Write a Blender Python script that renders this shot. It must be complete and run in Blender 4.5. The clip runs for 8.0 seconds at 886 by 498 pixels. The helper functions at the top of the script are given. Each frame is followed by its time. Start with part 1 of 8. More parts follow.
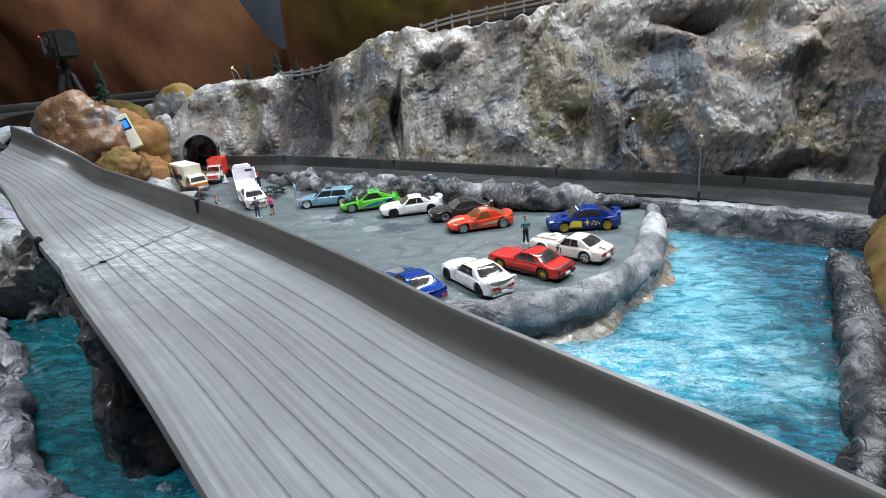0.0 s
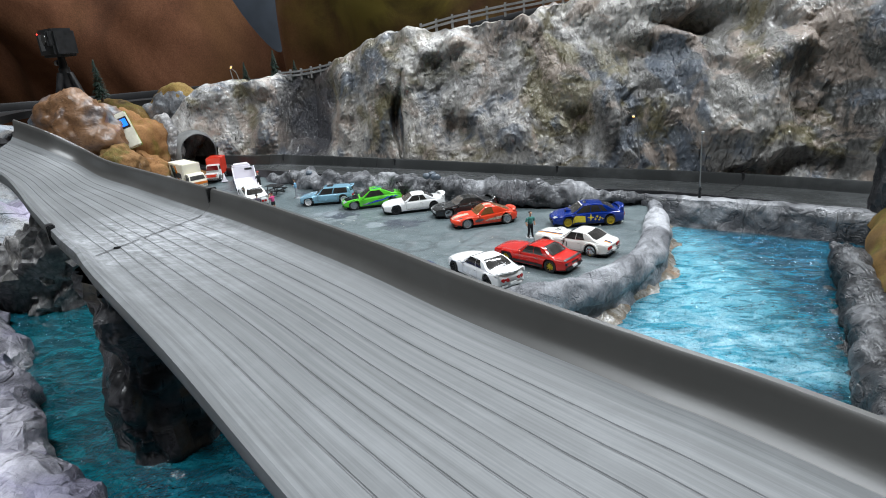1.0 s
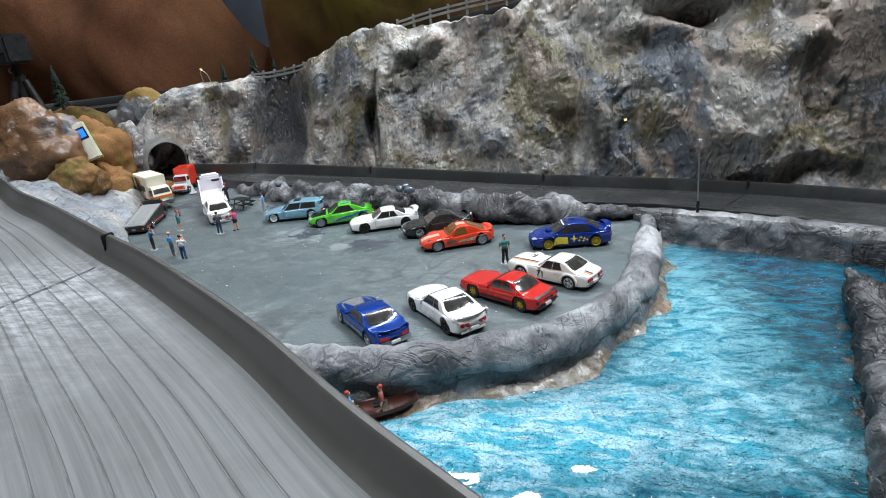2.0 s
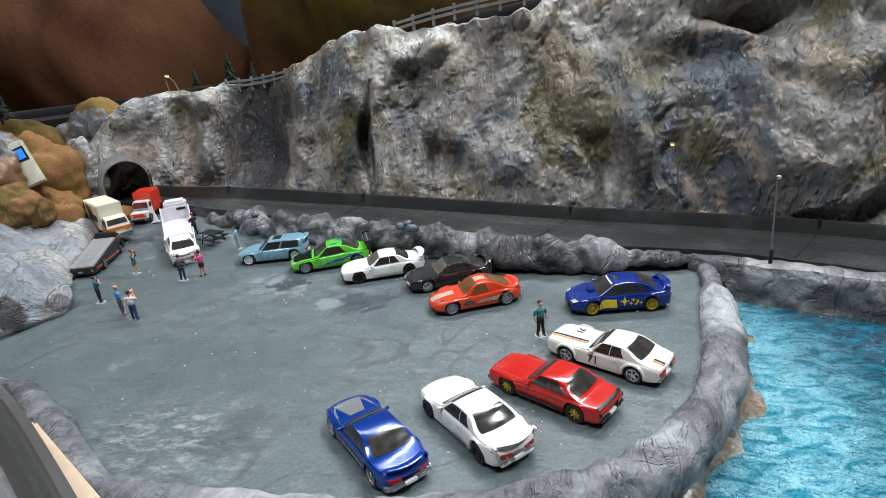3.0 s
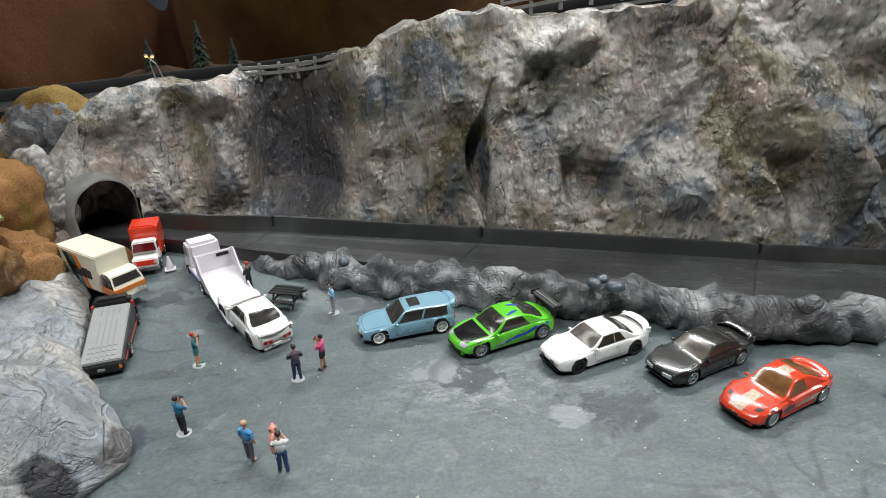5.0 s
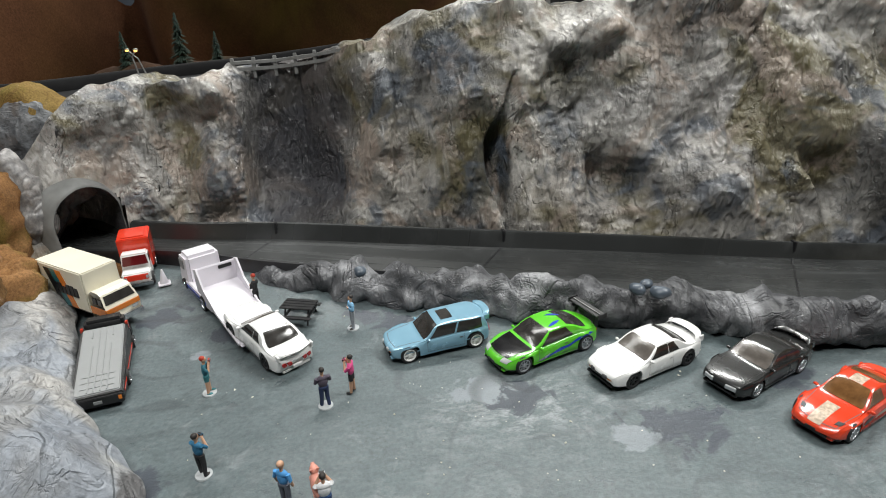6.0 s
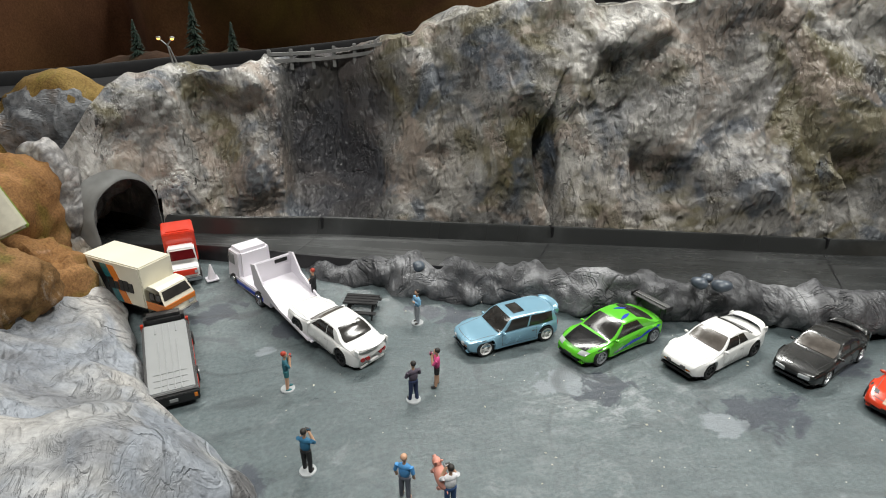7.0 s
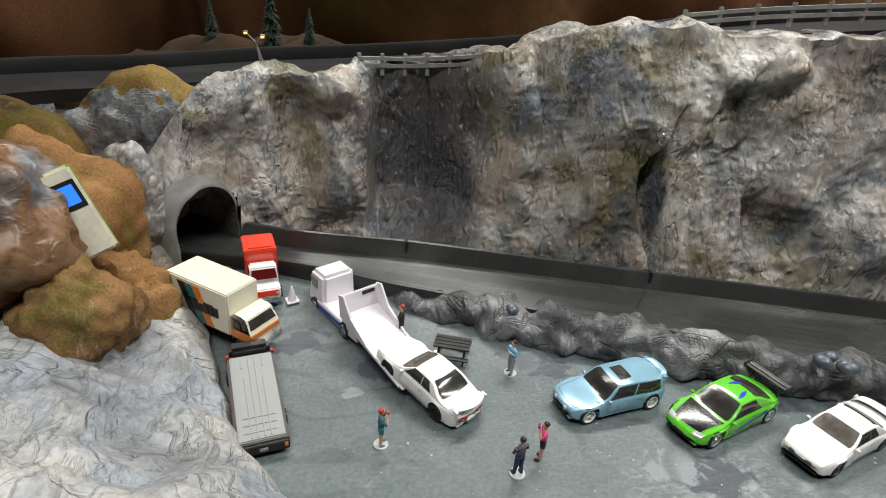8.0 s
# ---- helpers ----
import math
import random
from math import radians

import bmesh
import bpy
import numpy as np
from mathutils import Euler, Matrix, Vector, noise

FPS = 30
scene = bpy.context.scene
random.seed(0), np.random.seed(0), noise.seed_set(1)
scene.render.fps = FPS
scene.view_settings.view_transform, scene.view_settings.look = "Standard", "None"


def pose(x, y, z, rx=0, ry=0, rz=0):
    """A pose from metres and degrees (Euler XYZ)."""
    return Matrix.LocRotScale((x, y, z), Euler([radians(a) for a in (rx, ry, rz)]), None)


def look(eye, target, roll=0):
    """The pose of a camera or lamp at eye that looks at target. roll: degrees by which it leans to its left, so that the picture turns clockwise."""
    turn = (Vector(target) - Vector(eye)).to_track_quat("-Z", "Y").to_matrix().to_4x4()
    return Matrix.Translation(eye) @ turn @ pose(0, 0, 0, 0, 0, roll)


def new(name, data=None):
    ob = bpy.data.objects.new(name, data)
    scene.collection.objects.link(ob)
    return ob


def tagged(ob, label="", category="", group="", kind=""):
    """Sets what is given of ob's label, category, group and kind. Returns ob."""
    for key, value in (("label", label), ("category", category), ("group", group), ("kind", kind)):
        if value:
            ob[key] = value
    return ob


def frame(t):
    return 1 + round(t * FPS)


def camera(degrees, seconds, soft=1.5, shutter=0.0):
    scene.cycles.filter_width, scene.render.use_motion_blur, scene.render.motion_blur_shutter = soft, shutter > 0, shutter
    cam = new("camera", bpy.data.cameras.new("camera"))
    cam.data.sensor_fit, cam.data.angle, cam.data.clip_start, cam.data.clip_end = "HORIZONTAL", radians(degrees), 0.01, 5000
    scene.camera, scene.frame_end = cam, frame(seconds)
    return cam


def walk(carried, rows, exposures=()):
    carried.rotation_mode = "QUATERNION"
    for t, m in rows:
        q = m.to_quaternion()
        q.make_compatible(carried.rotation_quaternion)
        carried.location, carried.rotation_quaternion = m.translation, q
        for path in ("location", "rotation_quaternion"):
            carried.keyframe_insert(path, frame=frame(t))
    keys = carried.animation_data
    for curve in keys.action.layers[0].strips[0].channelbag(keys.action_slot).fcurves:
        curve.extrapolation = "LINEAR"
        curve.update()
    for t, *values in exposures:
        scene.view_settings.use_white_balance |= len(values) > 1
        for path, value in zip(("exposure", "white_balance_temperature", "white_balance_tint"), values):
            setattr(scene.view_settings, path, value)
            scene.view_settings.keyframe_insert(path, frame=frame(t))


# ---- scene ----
cam = camera(75.00, 8.0, soft=1.0)
PATH = [
    (0, 0.0838, 0.1487, 0.1918, 10.472, -19.882, -4.320),
    (0.5, 0.0860, 0.1381, 0.1883, 9.935, -19.739, -4.345),
    (1, 0.0702, 0.1414, 0.1822, 9.461, -19.288, -4.046),
    (2.3, 0.1085, 0.2493, 0.1970, 11.100, -20.603, -5.578),
    (2.5, 0.0985, 0.2736, 0.1988, 10.614, -20.519, -5.368),
    (3, 0.0637, 0.3295, 0.2040, 9.483, -20.922, -5.091),
    (3.5, 0.0140, 0.3736, 0.2073, 8.006, -21.335, -4.821),
    (4, -0.0341, 0.4047, 0.2128, 5.884, -22.014, -4.366),
    (4.5, -0.1158, 0.4430, 0.2197, 1.961, -22.994, -3.337),
    (4.7, -0.1558, 0.4603, 0.2264, -1.573, -23.955, -2.056),
    (6, -0.2345, 0.5198, 0.2171, -8.064, -24.289, -1.449),
    (6.5, -0.2693, 0.5258, 0.2193, -10.606, -24.397, -0.619),
    (7, -0.3075, 0.5304, 0.2152, -12.438, -24.371, 0.522),
    (7.5, -0.3486, 0.5514, 0.2316, -14.649, -25.695, 2.852),
    (8, -0.3533, 0.5850, 0.2454, -10.268, -27.361, 4.468),
]
walk(cam, [(t, pose(x, y, z, 90 + pitch, 0, yaw) @ pose(0, 0, 0, 0, 0, roll)) for t, x, y, z, yaw, pitch, roll in PATH],
     [(0, 0.32, 6300, 10), (1, 0.26, 6300, 10), (2.5, 0.04, 6350, 10), (3.5, -0.08, 6600, 10), (6.5, -0.08, 6950, 10), (8, -0.10, 7150, 10)])

# ---- world and light ----
world = bpy.data.worlds.new("room_air")
scene.world = world
world.use_nodes = True
world.node_tree.nodes["Background"].inputs[0].default_value = (0.8, 0.88, 1.0, 1)
world.node_tree.nodes["Background"].inputs[1].default_value = 0.012


def ceiling_lamp(x, y, z, sx, sy, power, colour=(0.94, 0.98, 1.0)):
    data = bpy.data.lights.new("ceiling_lamp", "AREA")
    data.shape, data.size, data.size_y, data.energy, data.color = "RECTANGLE", sx, sy, power, colour
    ob = new("ceiling_lamp", data)
    ob.matrix_world = pose(x, y, z)
    return ob


LAMPS = [(1.15, 0.75, 0.16, 0.9, 46), (0.25, 2.0, 1.2, 0.14, 48), (-1.0, 2.0, 1.2, 0.14, 14), (-0.55, 0.15, 1.2, 0.14, 32)]
for lx, ly, lw, ll, lp in LAMPS:
    ceiling_lamp(lx, ly, 1.885, lw, ll, lp)


# ---- materials ----
def nodes_of(name):
    m = bpy.data.materials.new(name)
    m.use_nodes = True
    nt = m.node_tree
    return m, nt, nt.nodes["Principled BSDF"]


def tex(nt, kind="FBM", scale=50.0, detail=6.0, rough=0.55, distort=0.0, stretch=(1, 1, 1), coords="Object", turn=(0, 0, 0)):
    co = nt.nodes.new("ShaderNodeTexCoord")
    mp = nt.nodes.new("ShaderNodeMapping")
    mp.inputs["Scale"].default_value = stretch
    mp.inputs["Rotation"].default_value = turn
    nt.links.new(co.outputs[coords], mp.inputs["Vector"])
    if kind == "VORONOI":
        n = nt.nodes.new("ShaderNodeTexVoronoi")
        n.feature = "DISTANCE_TO_EDGE"
        out = n.outputs["Distance"]
        warp = nt.nodes.new("ShaderNodeTexNoise")
        warp.inputs["Scale"].default_value = scale * 0.7
        nt.links.new(mp.outputs[0], warp.inputs["Vector"])
        add = nt.nodes.new("ShaderNodeVectorMath")
        add.operation = "MULTIPLY_ADD"
        add.inputs[1].default_value = (distort / scale,) * 3
        nt.links.new(warp.outputs["Color"], add.inputs[0])
        nt.links.new(mp.outputs[0], add.inputs[2])
        nt.links.new(add.outputs[0], n.inputs["Vector"])
    else:
        n = nt.nodes.new("ShaderNodeTexNoise")
        n.noise_type = kind
        n.inputs["Detail"].default_value = detail
        n.inputs["Roughness"].default_value = rough
        n.inputs["Distortion"].default_value = distort
        out = n.outputs[0]
        nt.links.new(mp.outputs[0], n.inputs["Vector"])
    n.inputs["Scale"].default_value = scale
    return out


def ramp(nt, fac, stops):
    r = nt.nodes.new("ShaderNodeValToRGB")
    e = r.color_ramp.elements
    while len(e) < len(stops):
        e.new(0.5)
    for k, (p, c) in zip(e, stops):
        k.position = p
        k.color = (*c, 1) if len(c) == 3 else c
    nt.links.new(fac, r.inputs[0])
    return r.outputs[0]


def grey(v):
    return (v, v, v)


def mix(nt, fac, a, b, mode="MIX"):
    m = nt.nodes.new("ShaderNodeMix")
    m.data_type, m.blend_type = "RGBA", mode
    for sock, val in ((m.inputs[0], fac), (m.inputs[6], a), (m.inputs[7], b)):
        if isinstance(val, (int, float)):
            sock.default_value = val
        elif isinstance(val, tuple):
            sock.default_value = (*val, 1)
        else:
            nt.links.new(val, sock)
    return m.outputs[2]


def bumped(nt, bsdf, layers):
    """layers: (height socket, strength, distance in metres)"""
    last = None
    for h, s, d in layers:
        b = nt.nodes.new("ShaderNodeBump")
        b.inputs["Distance"].default_value = d
        if isinstance(s, (int, float)):
            b.inputs["Strength"].default_value = s
        else:
            nt.links.new(s, b.inputs["Strength"])
        nt.links.new(h, b.inputs["Height"])
        if last:
            nt.links.new(last, b.inputs["Normal"])
        last = b.outputs[0]
    nt.links.new(last, bsdf.inputs["Normal"])


def plain(name, colour, rough=0.4, metal=0.0, coat=0.0, vary=0.12, scale=150.0, bump=0.0):
    m, nt, b = nodes_of(name)
    n = tex(nt, scale=scale, detail=4)
    lo = tuple(c * (1 - vary) for c in colour)
    hi = tuple(min(1, c * (1 + vary)) for c in colour)
    nt.links.new(ramp(nt, n, [(0.3, lo), (0.7, hi)]), b.inputs["Base Color"])
    nt.links.new(ramp(nt, n, [(0.3, grey(max(0.02, rough - 0.06))), (0.7, grey(min(1, rough + 0.08)))]), b.inputs["Roughness"])
    b.inputs["Metallic"].default_value, b.inputs["Coat Weight"].default_value = metal, coat
    b.inputs["Coat Roughness"].default_value = 0.14
    if bump:
        bumped(nt, b, [(n, bump, 0.0005)])
    return m


def blob(nt, centre, radius, soft, ragged=0.5, scale=40, n=None, co=None):
    """1 inside a ragged patch of colour, 0 outside; radius in metres along x, y and z."""
    co = co or nt.nodes.new("ShaderNodeTexCoord")
    mp = nt.nodes.new("ShaderNodeMapping")
    mp.vector_type = "TEXTURE"
    mp.inputs["Location"].default_value, mp.inputs["Scale"].default_value = centre, radius
    nt.links.new(co.outputs["Object"], mp.inputs["Vector"])
    ln = nt.nodes.new("ShaderNodeVectorMath")
    ln.operation = "LENGTH"
    nt.links.new(mp.outputs[0], ln.inputs[0])
    n = n or tex(nt, scale=scale, detail=6, rough=0.6, distort=0.8, stretch=(1, 1, 0.5))
    ma = nt.nodes.new("ShaderNodeMath")
    ma.operation = "MULTIPLY_ADD"
    nt.links.new(n, ma.inputs[0])
    ma.inputs[1].default_value = -2 * ragged
    nt.links.new(ln.outputs["Value"], ma.inputs[2])
    mr = nt.nodes.new("ShaderNodeMapRange")
    nt.links.new(ma.outputs[0], mr.inputs["Value"])
    mr.inputs["From Min"].default_value, mr.inputs["From Max"].default_value = 1 - ragged - soft, 1 - ragged + soft
    mr.inputs["To Min"].default_value, mr.inputs["To Max"].default_value = 1, 0
    return mr.outputs[0]


def rock_material(name, dark, mid, light, tint, scale=1.0, wrinkle=0.5, rough=0.6, light_at=0.60, tint_amount=0.55):
    m, nt, b = nodes_of(name)
    big = tex(nt, scale=11 * scale, detail=5, rough=0.6, distort=0.6)
    med = tex(nt, scale=38 * scale, detail=8, rough=0.65, distort=0.8, stretch=(1, 1, 0.6))
    fine = tex(nt, scale=240 * scale, detail=6, rough=0.6)
    hue = tex(nt, scale=17 * scale, detail=3, stretch=(1.3, 1, 0.8))
    c = ramp(nt, med, [(0.28, dark), (0.46, mid), (light_at, light), (0.86, tuple(min(1, v * 1.35) for v in light))])
    c2 = ramp(nt, big, [(0.30, dark), (0.5, mid), (0.68, light)])
    c = mix(nt, 0.5, c, c2)
    c = mix(nt, ramp(nt, hue, [(0.52, grey(0)), (0.66, grey(tint_amount))]), c, tint)
    speck = ramp(nt, fine, [(0.28, grey(0.3)), (0.45, grey(0.95)), (0.6, grey(1.1)), (0.75, grey(1.6))])
    c = mix(nt, 0.9, c, speck, "MULTIPLY")
    nt.links.new(c, b.inputs["Base Color"])
    nt.links.new(ramp(nt, med, [(0.3, grey(rough - 0.15)), (0.7, grey(rough + 0.15))]), b.inputs["Roughness"])
    wr = tex(nt, "RIDGED_MULTIFRACTAL", scale=55 * scale, detail=5, rough=0.5, distort=1.2, stretch=(1, 1, 0.55), turn=(0, 0.5, 0.3))
    wr2 = tex(nt, "RIDGED_MULTIFRACTAL", scale=130 * scale, detail=4, rough=0.5, distort=1.6, stretch=(0.6, 1, 1.3), turn=(0.4, -0.6, 0))
    where = tex(nt, scale=16 * scale, detail=3, distort=0.6)
    calm = ramp(nt, where, [(0.38, grey(0.12 * wrinkle)), (0.62, grey(min(1.0, wrinkle)))])
    calm2 = ramp(nt, where, [(0.35, grey(min(1.0, 0.9 * wrinkle))), (0.6, grey(0.25 * wrinkle))])
    bumped(nt, b, [(wr, calm, 0.0030 / scale), (wr2, calm2, 0.0020 / scale), (fine, 0.45, 0.0005)])
    return m


def cliff_material():
    m, nt, b = nodes_of("painted_grey_cliff")
    big = tex(nt, scale=7, detail=4, rough=0.55, distort=0.7)
    med = tex(nt, scale=24, detail=6, rough=0.6, distort=0.9, stretch=(1, 1, 0.55))
    c = ramp(nt, big, [(0.36, (0.085, 0.084, 0.082)), (0.47, (0.26, 0.252, 0.24)), (0.60, (0.47, 0.45, 0.42))])
    c = mix(nt, 0.85, c, ramp(nt, med, [(0.34, grey(0.50)), (0.46, grey(0.95)), (0.60, grey(1.40))]), "MULTIPLY")
    # paint patches; dark ones in hollows and pale rims also imitate shade and light
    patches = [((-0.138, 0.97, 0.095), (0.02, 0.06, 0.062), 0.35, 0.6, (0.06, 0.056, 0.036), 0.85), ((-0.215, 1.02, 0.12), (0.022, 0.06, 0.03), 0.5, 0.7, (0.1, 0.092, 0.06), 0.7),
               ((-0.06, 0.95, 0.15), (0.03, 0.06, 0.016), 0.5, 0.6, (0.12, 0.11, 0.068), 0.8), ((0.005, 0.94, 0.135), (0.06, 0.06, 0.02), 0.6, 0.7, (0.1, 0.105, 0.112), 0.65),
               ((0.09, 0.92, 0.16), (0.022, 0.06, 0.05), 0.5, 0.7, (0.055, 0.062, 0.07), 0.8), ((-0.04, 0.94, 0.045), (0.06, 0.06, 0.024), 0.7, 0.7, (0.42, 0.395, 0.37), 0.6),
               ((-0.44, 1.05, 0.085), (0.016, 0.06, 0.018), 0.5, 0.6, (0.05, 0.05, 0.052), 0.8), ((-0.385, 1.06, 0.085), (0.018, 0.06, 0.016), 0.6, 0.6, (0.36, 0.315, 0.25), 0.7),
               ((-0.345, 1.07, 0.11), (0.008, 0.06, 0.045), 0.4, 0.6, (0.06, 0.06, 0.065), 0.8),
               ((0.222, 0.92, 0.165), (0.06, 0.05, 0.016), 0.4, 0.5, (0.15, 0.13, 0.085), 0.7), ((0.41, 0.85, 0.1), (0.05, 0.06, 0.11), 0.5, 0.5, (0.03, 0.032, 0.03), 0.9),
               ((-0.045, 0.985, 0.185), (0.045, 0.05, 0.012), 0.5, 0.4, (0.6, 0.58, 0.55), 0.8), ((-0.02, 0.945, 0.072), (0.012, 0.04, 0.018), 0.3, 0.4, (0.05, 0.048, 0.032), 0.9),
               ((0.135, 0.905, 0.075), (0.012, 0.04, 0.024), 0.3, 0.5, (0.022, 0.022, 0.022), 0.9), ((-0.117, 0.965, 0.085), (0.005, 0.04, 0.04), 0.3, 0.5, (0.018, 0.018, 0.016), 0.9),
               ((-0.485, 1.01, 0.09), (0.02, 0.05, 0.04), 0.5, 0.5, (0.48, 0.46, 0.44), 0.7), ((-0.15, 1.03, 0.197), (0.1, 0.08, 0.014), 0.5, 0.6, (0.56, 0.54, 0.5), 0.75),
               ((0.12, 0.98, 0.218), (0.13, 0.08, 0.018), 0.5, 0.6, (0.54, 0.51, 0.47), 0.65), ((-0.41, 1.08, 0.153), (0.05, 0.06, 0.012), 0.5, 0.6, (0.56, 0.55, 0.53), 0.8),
               ((-0.205, 1.02, 0.085), (0.022, 0.05, 0.03), 0.6, 0.6, (0.44, 0.4, 0.36), 0.7), ((-0.07, 0.95, 0.058), (0.03, 0.05, 0.032), 0.6, 0.6, (0.5, 0.46, 0.42), 0.7),
               ((-0.36, 1.06, 0.06), (0.03, 0.05, 0.035), 0.7, 0.6, (0.3, 0.255, 0.21), 0.5), ((0.02, 0.94, 0.12), (0.035, 0.05, 0.05), 0.7, 0.7, (0.4, 0.38, 0.36), 0.6),
               ((0.31, 0.9, 0.15), (0.11, 0.08, 0.09), 0.7, 0.7, (0.085, 0.08, 0.07), 0.7)]
    edge_noise, here = tex(nt, scale=40, detail=6, rough=0.65, distort=0.8, stretch=(1, 1, 0.5)), nt.nodes.new("ShaderNodeTexCoord")
    grain = tex(nt, scale=150, detail=5, rough=0.7, stretch=(1, 1, 0.4))
    flecks = ramp(nt, grain, [(0.3, grey(0.5)), (0.7, grey(1.4))])
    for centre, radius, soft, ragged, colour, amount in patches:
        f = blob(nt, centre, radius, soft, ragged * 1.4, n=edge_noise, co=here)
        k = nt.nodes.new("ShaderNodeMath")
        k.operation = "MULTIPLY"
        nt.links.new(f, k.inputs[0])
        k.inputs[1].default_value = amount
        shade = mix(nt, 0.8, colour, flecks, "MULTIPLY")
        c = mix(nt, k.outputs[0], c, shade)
    # dry brush: pale on the raised creases, a dark wash that paints shade into the folds, chips of black paint here and
    # there
    up = tex(nt, "RIDGED_MULTIFRACTAL", scale=60, detail=5, rough=0.65, distort=0.22, stretch=(1.6, 1.5, 0.34), turn=(0, 0.3, 0))
    lying = tex(nt, "RIDGED_MULTIFRACTAL", scale=56, detail=5, rough=0.65, distort=0.28, stretch=(0.5, 1, 1.7), turn=(0.2, -0.35, 0))
    small = tex(nt, "RIDGED_MULTIFRACTAL", scale=150, detail=5, rough=0.65, distort=0.35, stretch=(1.3, 1, 0.6), turn=(0, -0.6, 0))
    place = tex(nt, scale=10, detail=2, distort=0.5)
    some = ramp(nt, tex(nt, scale=17, detail=4, distort=0.5), [(0.44, grey(0)), (0.58, grey(1))])
    a1 = ramp(nt, place, [(0.42, grey(0.9)), (0.56, grey(0.05))])
    a2 = ramp(nt, place, [(0.46, grey(0.05)), (0.60, grey(0.9))])
    c = mix(nt, mix(nt, 1.0, ramp(nt, up, [(0.45, grey(0)), (0.95, grey(0.55))]), a1, "MULTIPLY"), c, (0.52, 0.505, 0.48))
    c = mix(nt, mix(nt, 1.0, ramp(nt, lying, [(0.45, grey(0)), (0.95, grey(0.55))]), a2, "MULTIPLY"), c, (0.52, 0.505, 0.48))
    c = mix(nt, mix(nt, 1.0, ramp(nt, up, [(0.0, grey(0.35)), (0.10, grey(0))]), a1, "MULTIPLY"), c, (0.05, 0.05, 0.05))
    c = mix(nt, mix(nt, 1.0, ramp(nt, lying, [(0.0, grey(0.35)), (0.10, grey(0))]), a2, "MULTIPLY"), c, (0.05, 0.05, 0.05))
    chip = tex(nt, scale=85, detail=8, rough=0.75, distort=1.5, stretch=(1, 1, 0.6))
    c = mix(nt, mix(nt, 1.0, ramp(nt, chip, [(0.36, grey(0.95)), (0.41, grey(0))]), some, "MULTIPLY"), c, (0.014, 0.014, 0.015))
    rub = tex(nt, "RIDGED_MULTIFRACTAL", scale=120, detail=4, rough=0.6, distort=1.8, stretch=(1, 1, 0.7), turn=(0.3, 0.9, 0))
    c = mix(nt, mix(nt, 1.0, ramp(nt, rub, [(0.6, grey(0)), (0.95, grey(0.5))]), some, "MULTIPLY"), c, (0.58, 0.55, 0.52))
    crisp = tex(nt, scale=210, detail=6, rough=0.75, distort=1.0, stretch=(1, 1, 0.8))
    c = mix(nt, 0.9, c, ramp(nt, crisp, [(0.30, grey(0.48)), (0.46, grey(1.0)), (0.60, grey(1.1)), (0.72, grey(1.55))]), "MULTIPLY")
    for seed, colour in enumerate(((0.15, 0.128, 0.062), (0.095, 0.115, 0.145), (0.36, 0.295, 0.25))):
        h = tex(nt, scale=11 + 4 * seed, detail=4, rough=0.6, distort=0.8, turn=(0.9 * seed, 0.4, 1.3 * seed))
        c = mix(nt, ramp(nt, h, [(0.52, grey(0)), (0.60, grey(0.75))]), c, colour)
    # shade of the hanging recess, painted over all other cliff colour
    recess_shade = blob(nt, (-0.290, 1.09, 0.085), (0.050, 0.10, 0.13), 0.2, 0.35, n=edge_noise, co=here)
    c = mix(nt, mix(nt, 1.0, recess_shade, grey(0.86), "MULTIPLY"), c, (0.050, 0.048, 0.053))
    fold_a = tex(nt, scale=24, detail=5, rough=0.6, distort=0.4, stretch=(1.3, 1, 0.6), turn=(0, 0.5, 0))
    fold_b = tex(nt, scale=58, detail=5, rough=0.65, distort=0.3, stretch=(1.5, 1, 0.5), turn=(0, -0.4, 0))
    va = ramp(nt, fold_a, [(0.38, grey(0.7)), (0.47, grey(1.0)), (0.5, grey(0.0)), (0.55, grey(0.9)), (0.65, grey(0.5))])
    vb = ramp(nt, fold_b, [(0.36, grey(0.6)), (0.46, grey(1.0)), (0.5, grey(0.0)), (0.54, grey(0.9)), (0.64, grey(0.5))])
    bumped(nt, b, [(up, a1, 0.0030), (lying, a2, 0.0030), (va, some, 0.0014), (vb, a2, 0.0016), (small, 0.9, 0.0036), (crisp, 0.7, 0.0010)])
    nt.links.new(ramp(nt, place, [(0.35, grey(0.22)), (0.65, grey(0.40))]), b.inputs["Roughness"])
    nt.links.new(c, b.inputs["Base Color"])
    return m


ROCK = rock_material("painted_grey_rock", (0.035, 0.035, 0.038), (0.17, 0.165, 0.165), (0.42, 0.40, 0.385), (0.15, 0.14, 0.085))
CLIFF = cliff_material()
ROCK_BLACK = rock_material("glossy_black_rock", (0.006, 0.006, 0.007), (0.024, 0.024, 0.026), (0.085, 0.085, 0.09), (0.03, 0.03, 0.032), 1.2, 1.0, 0.35)


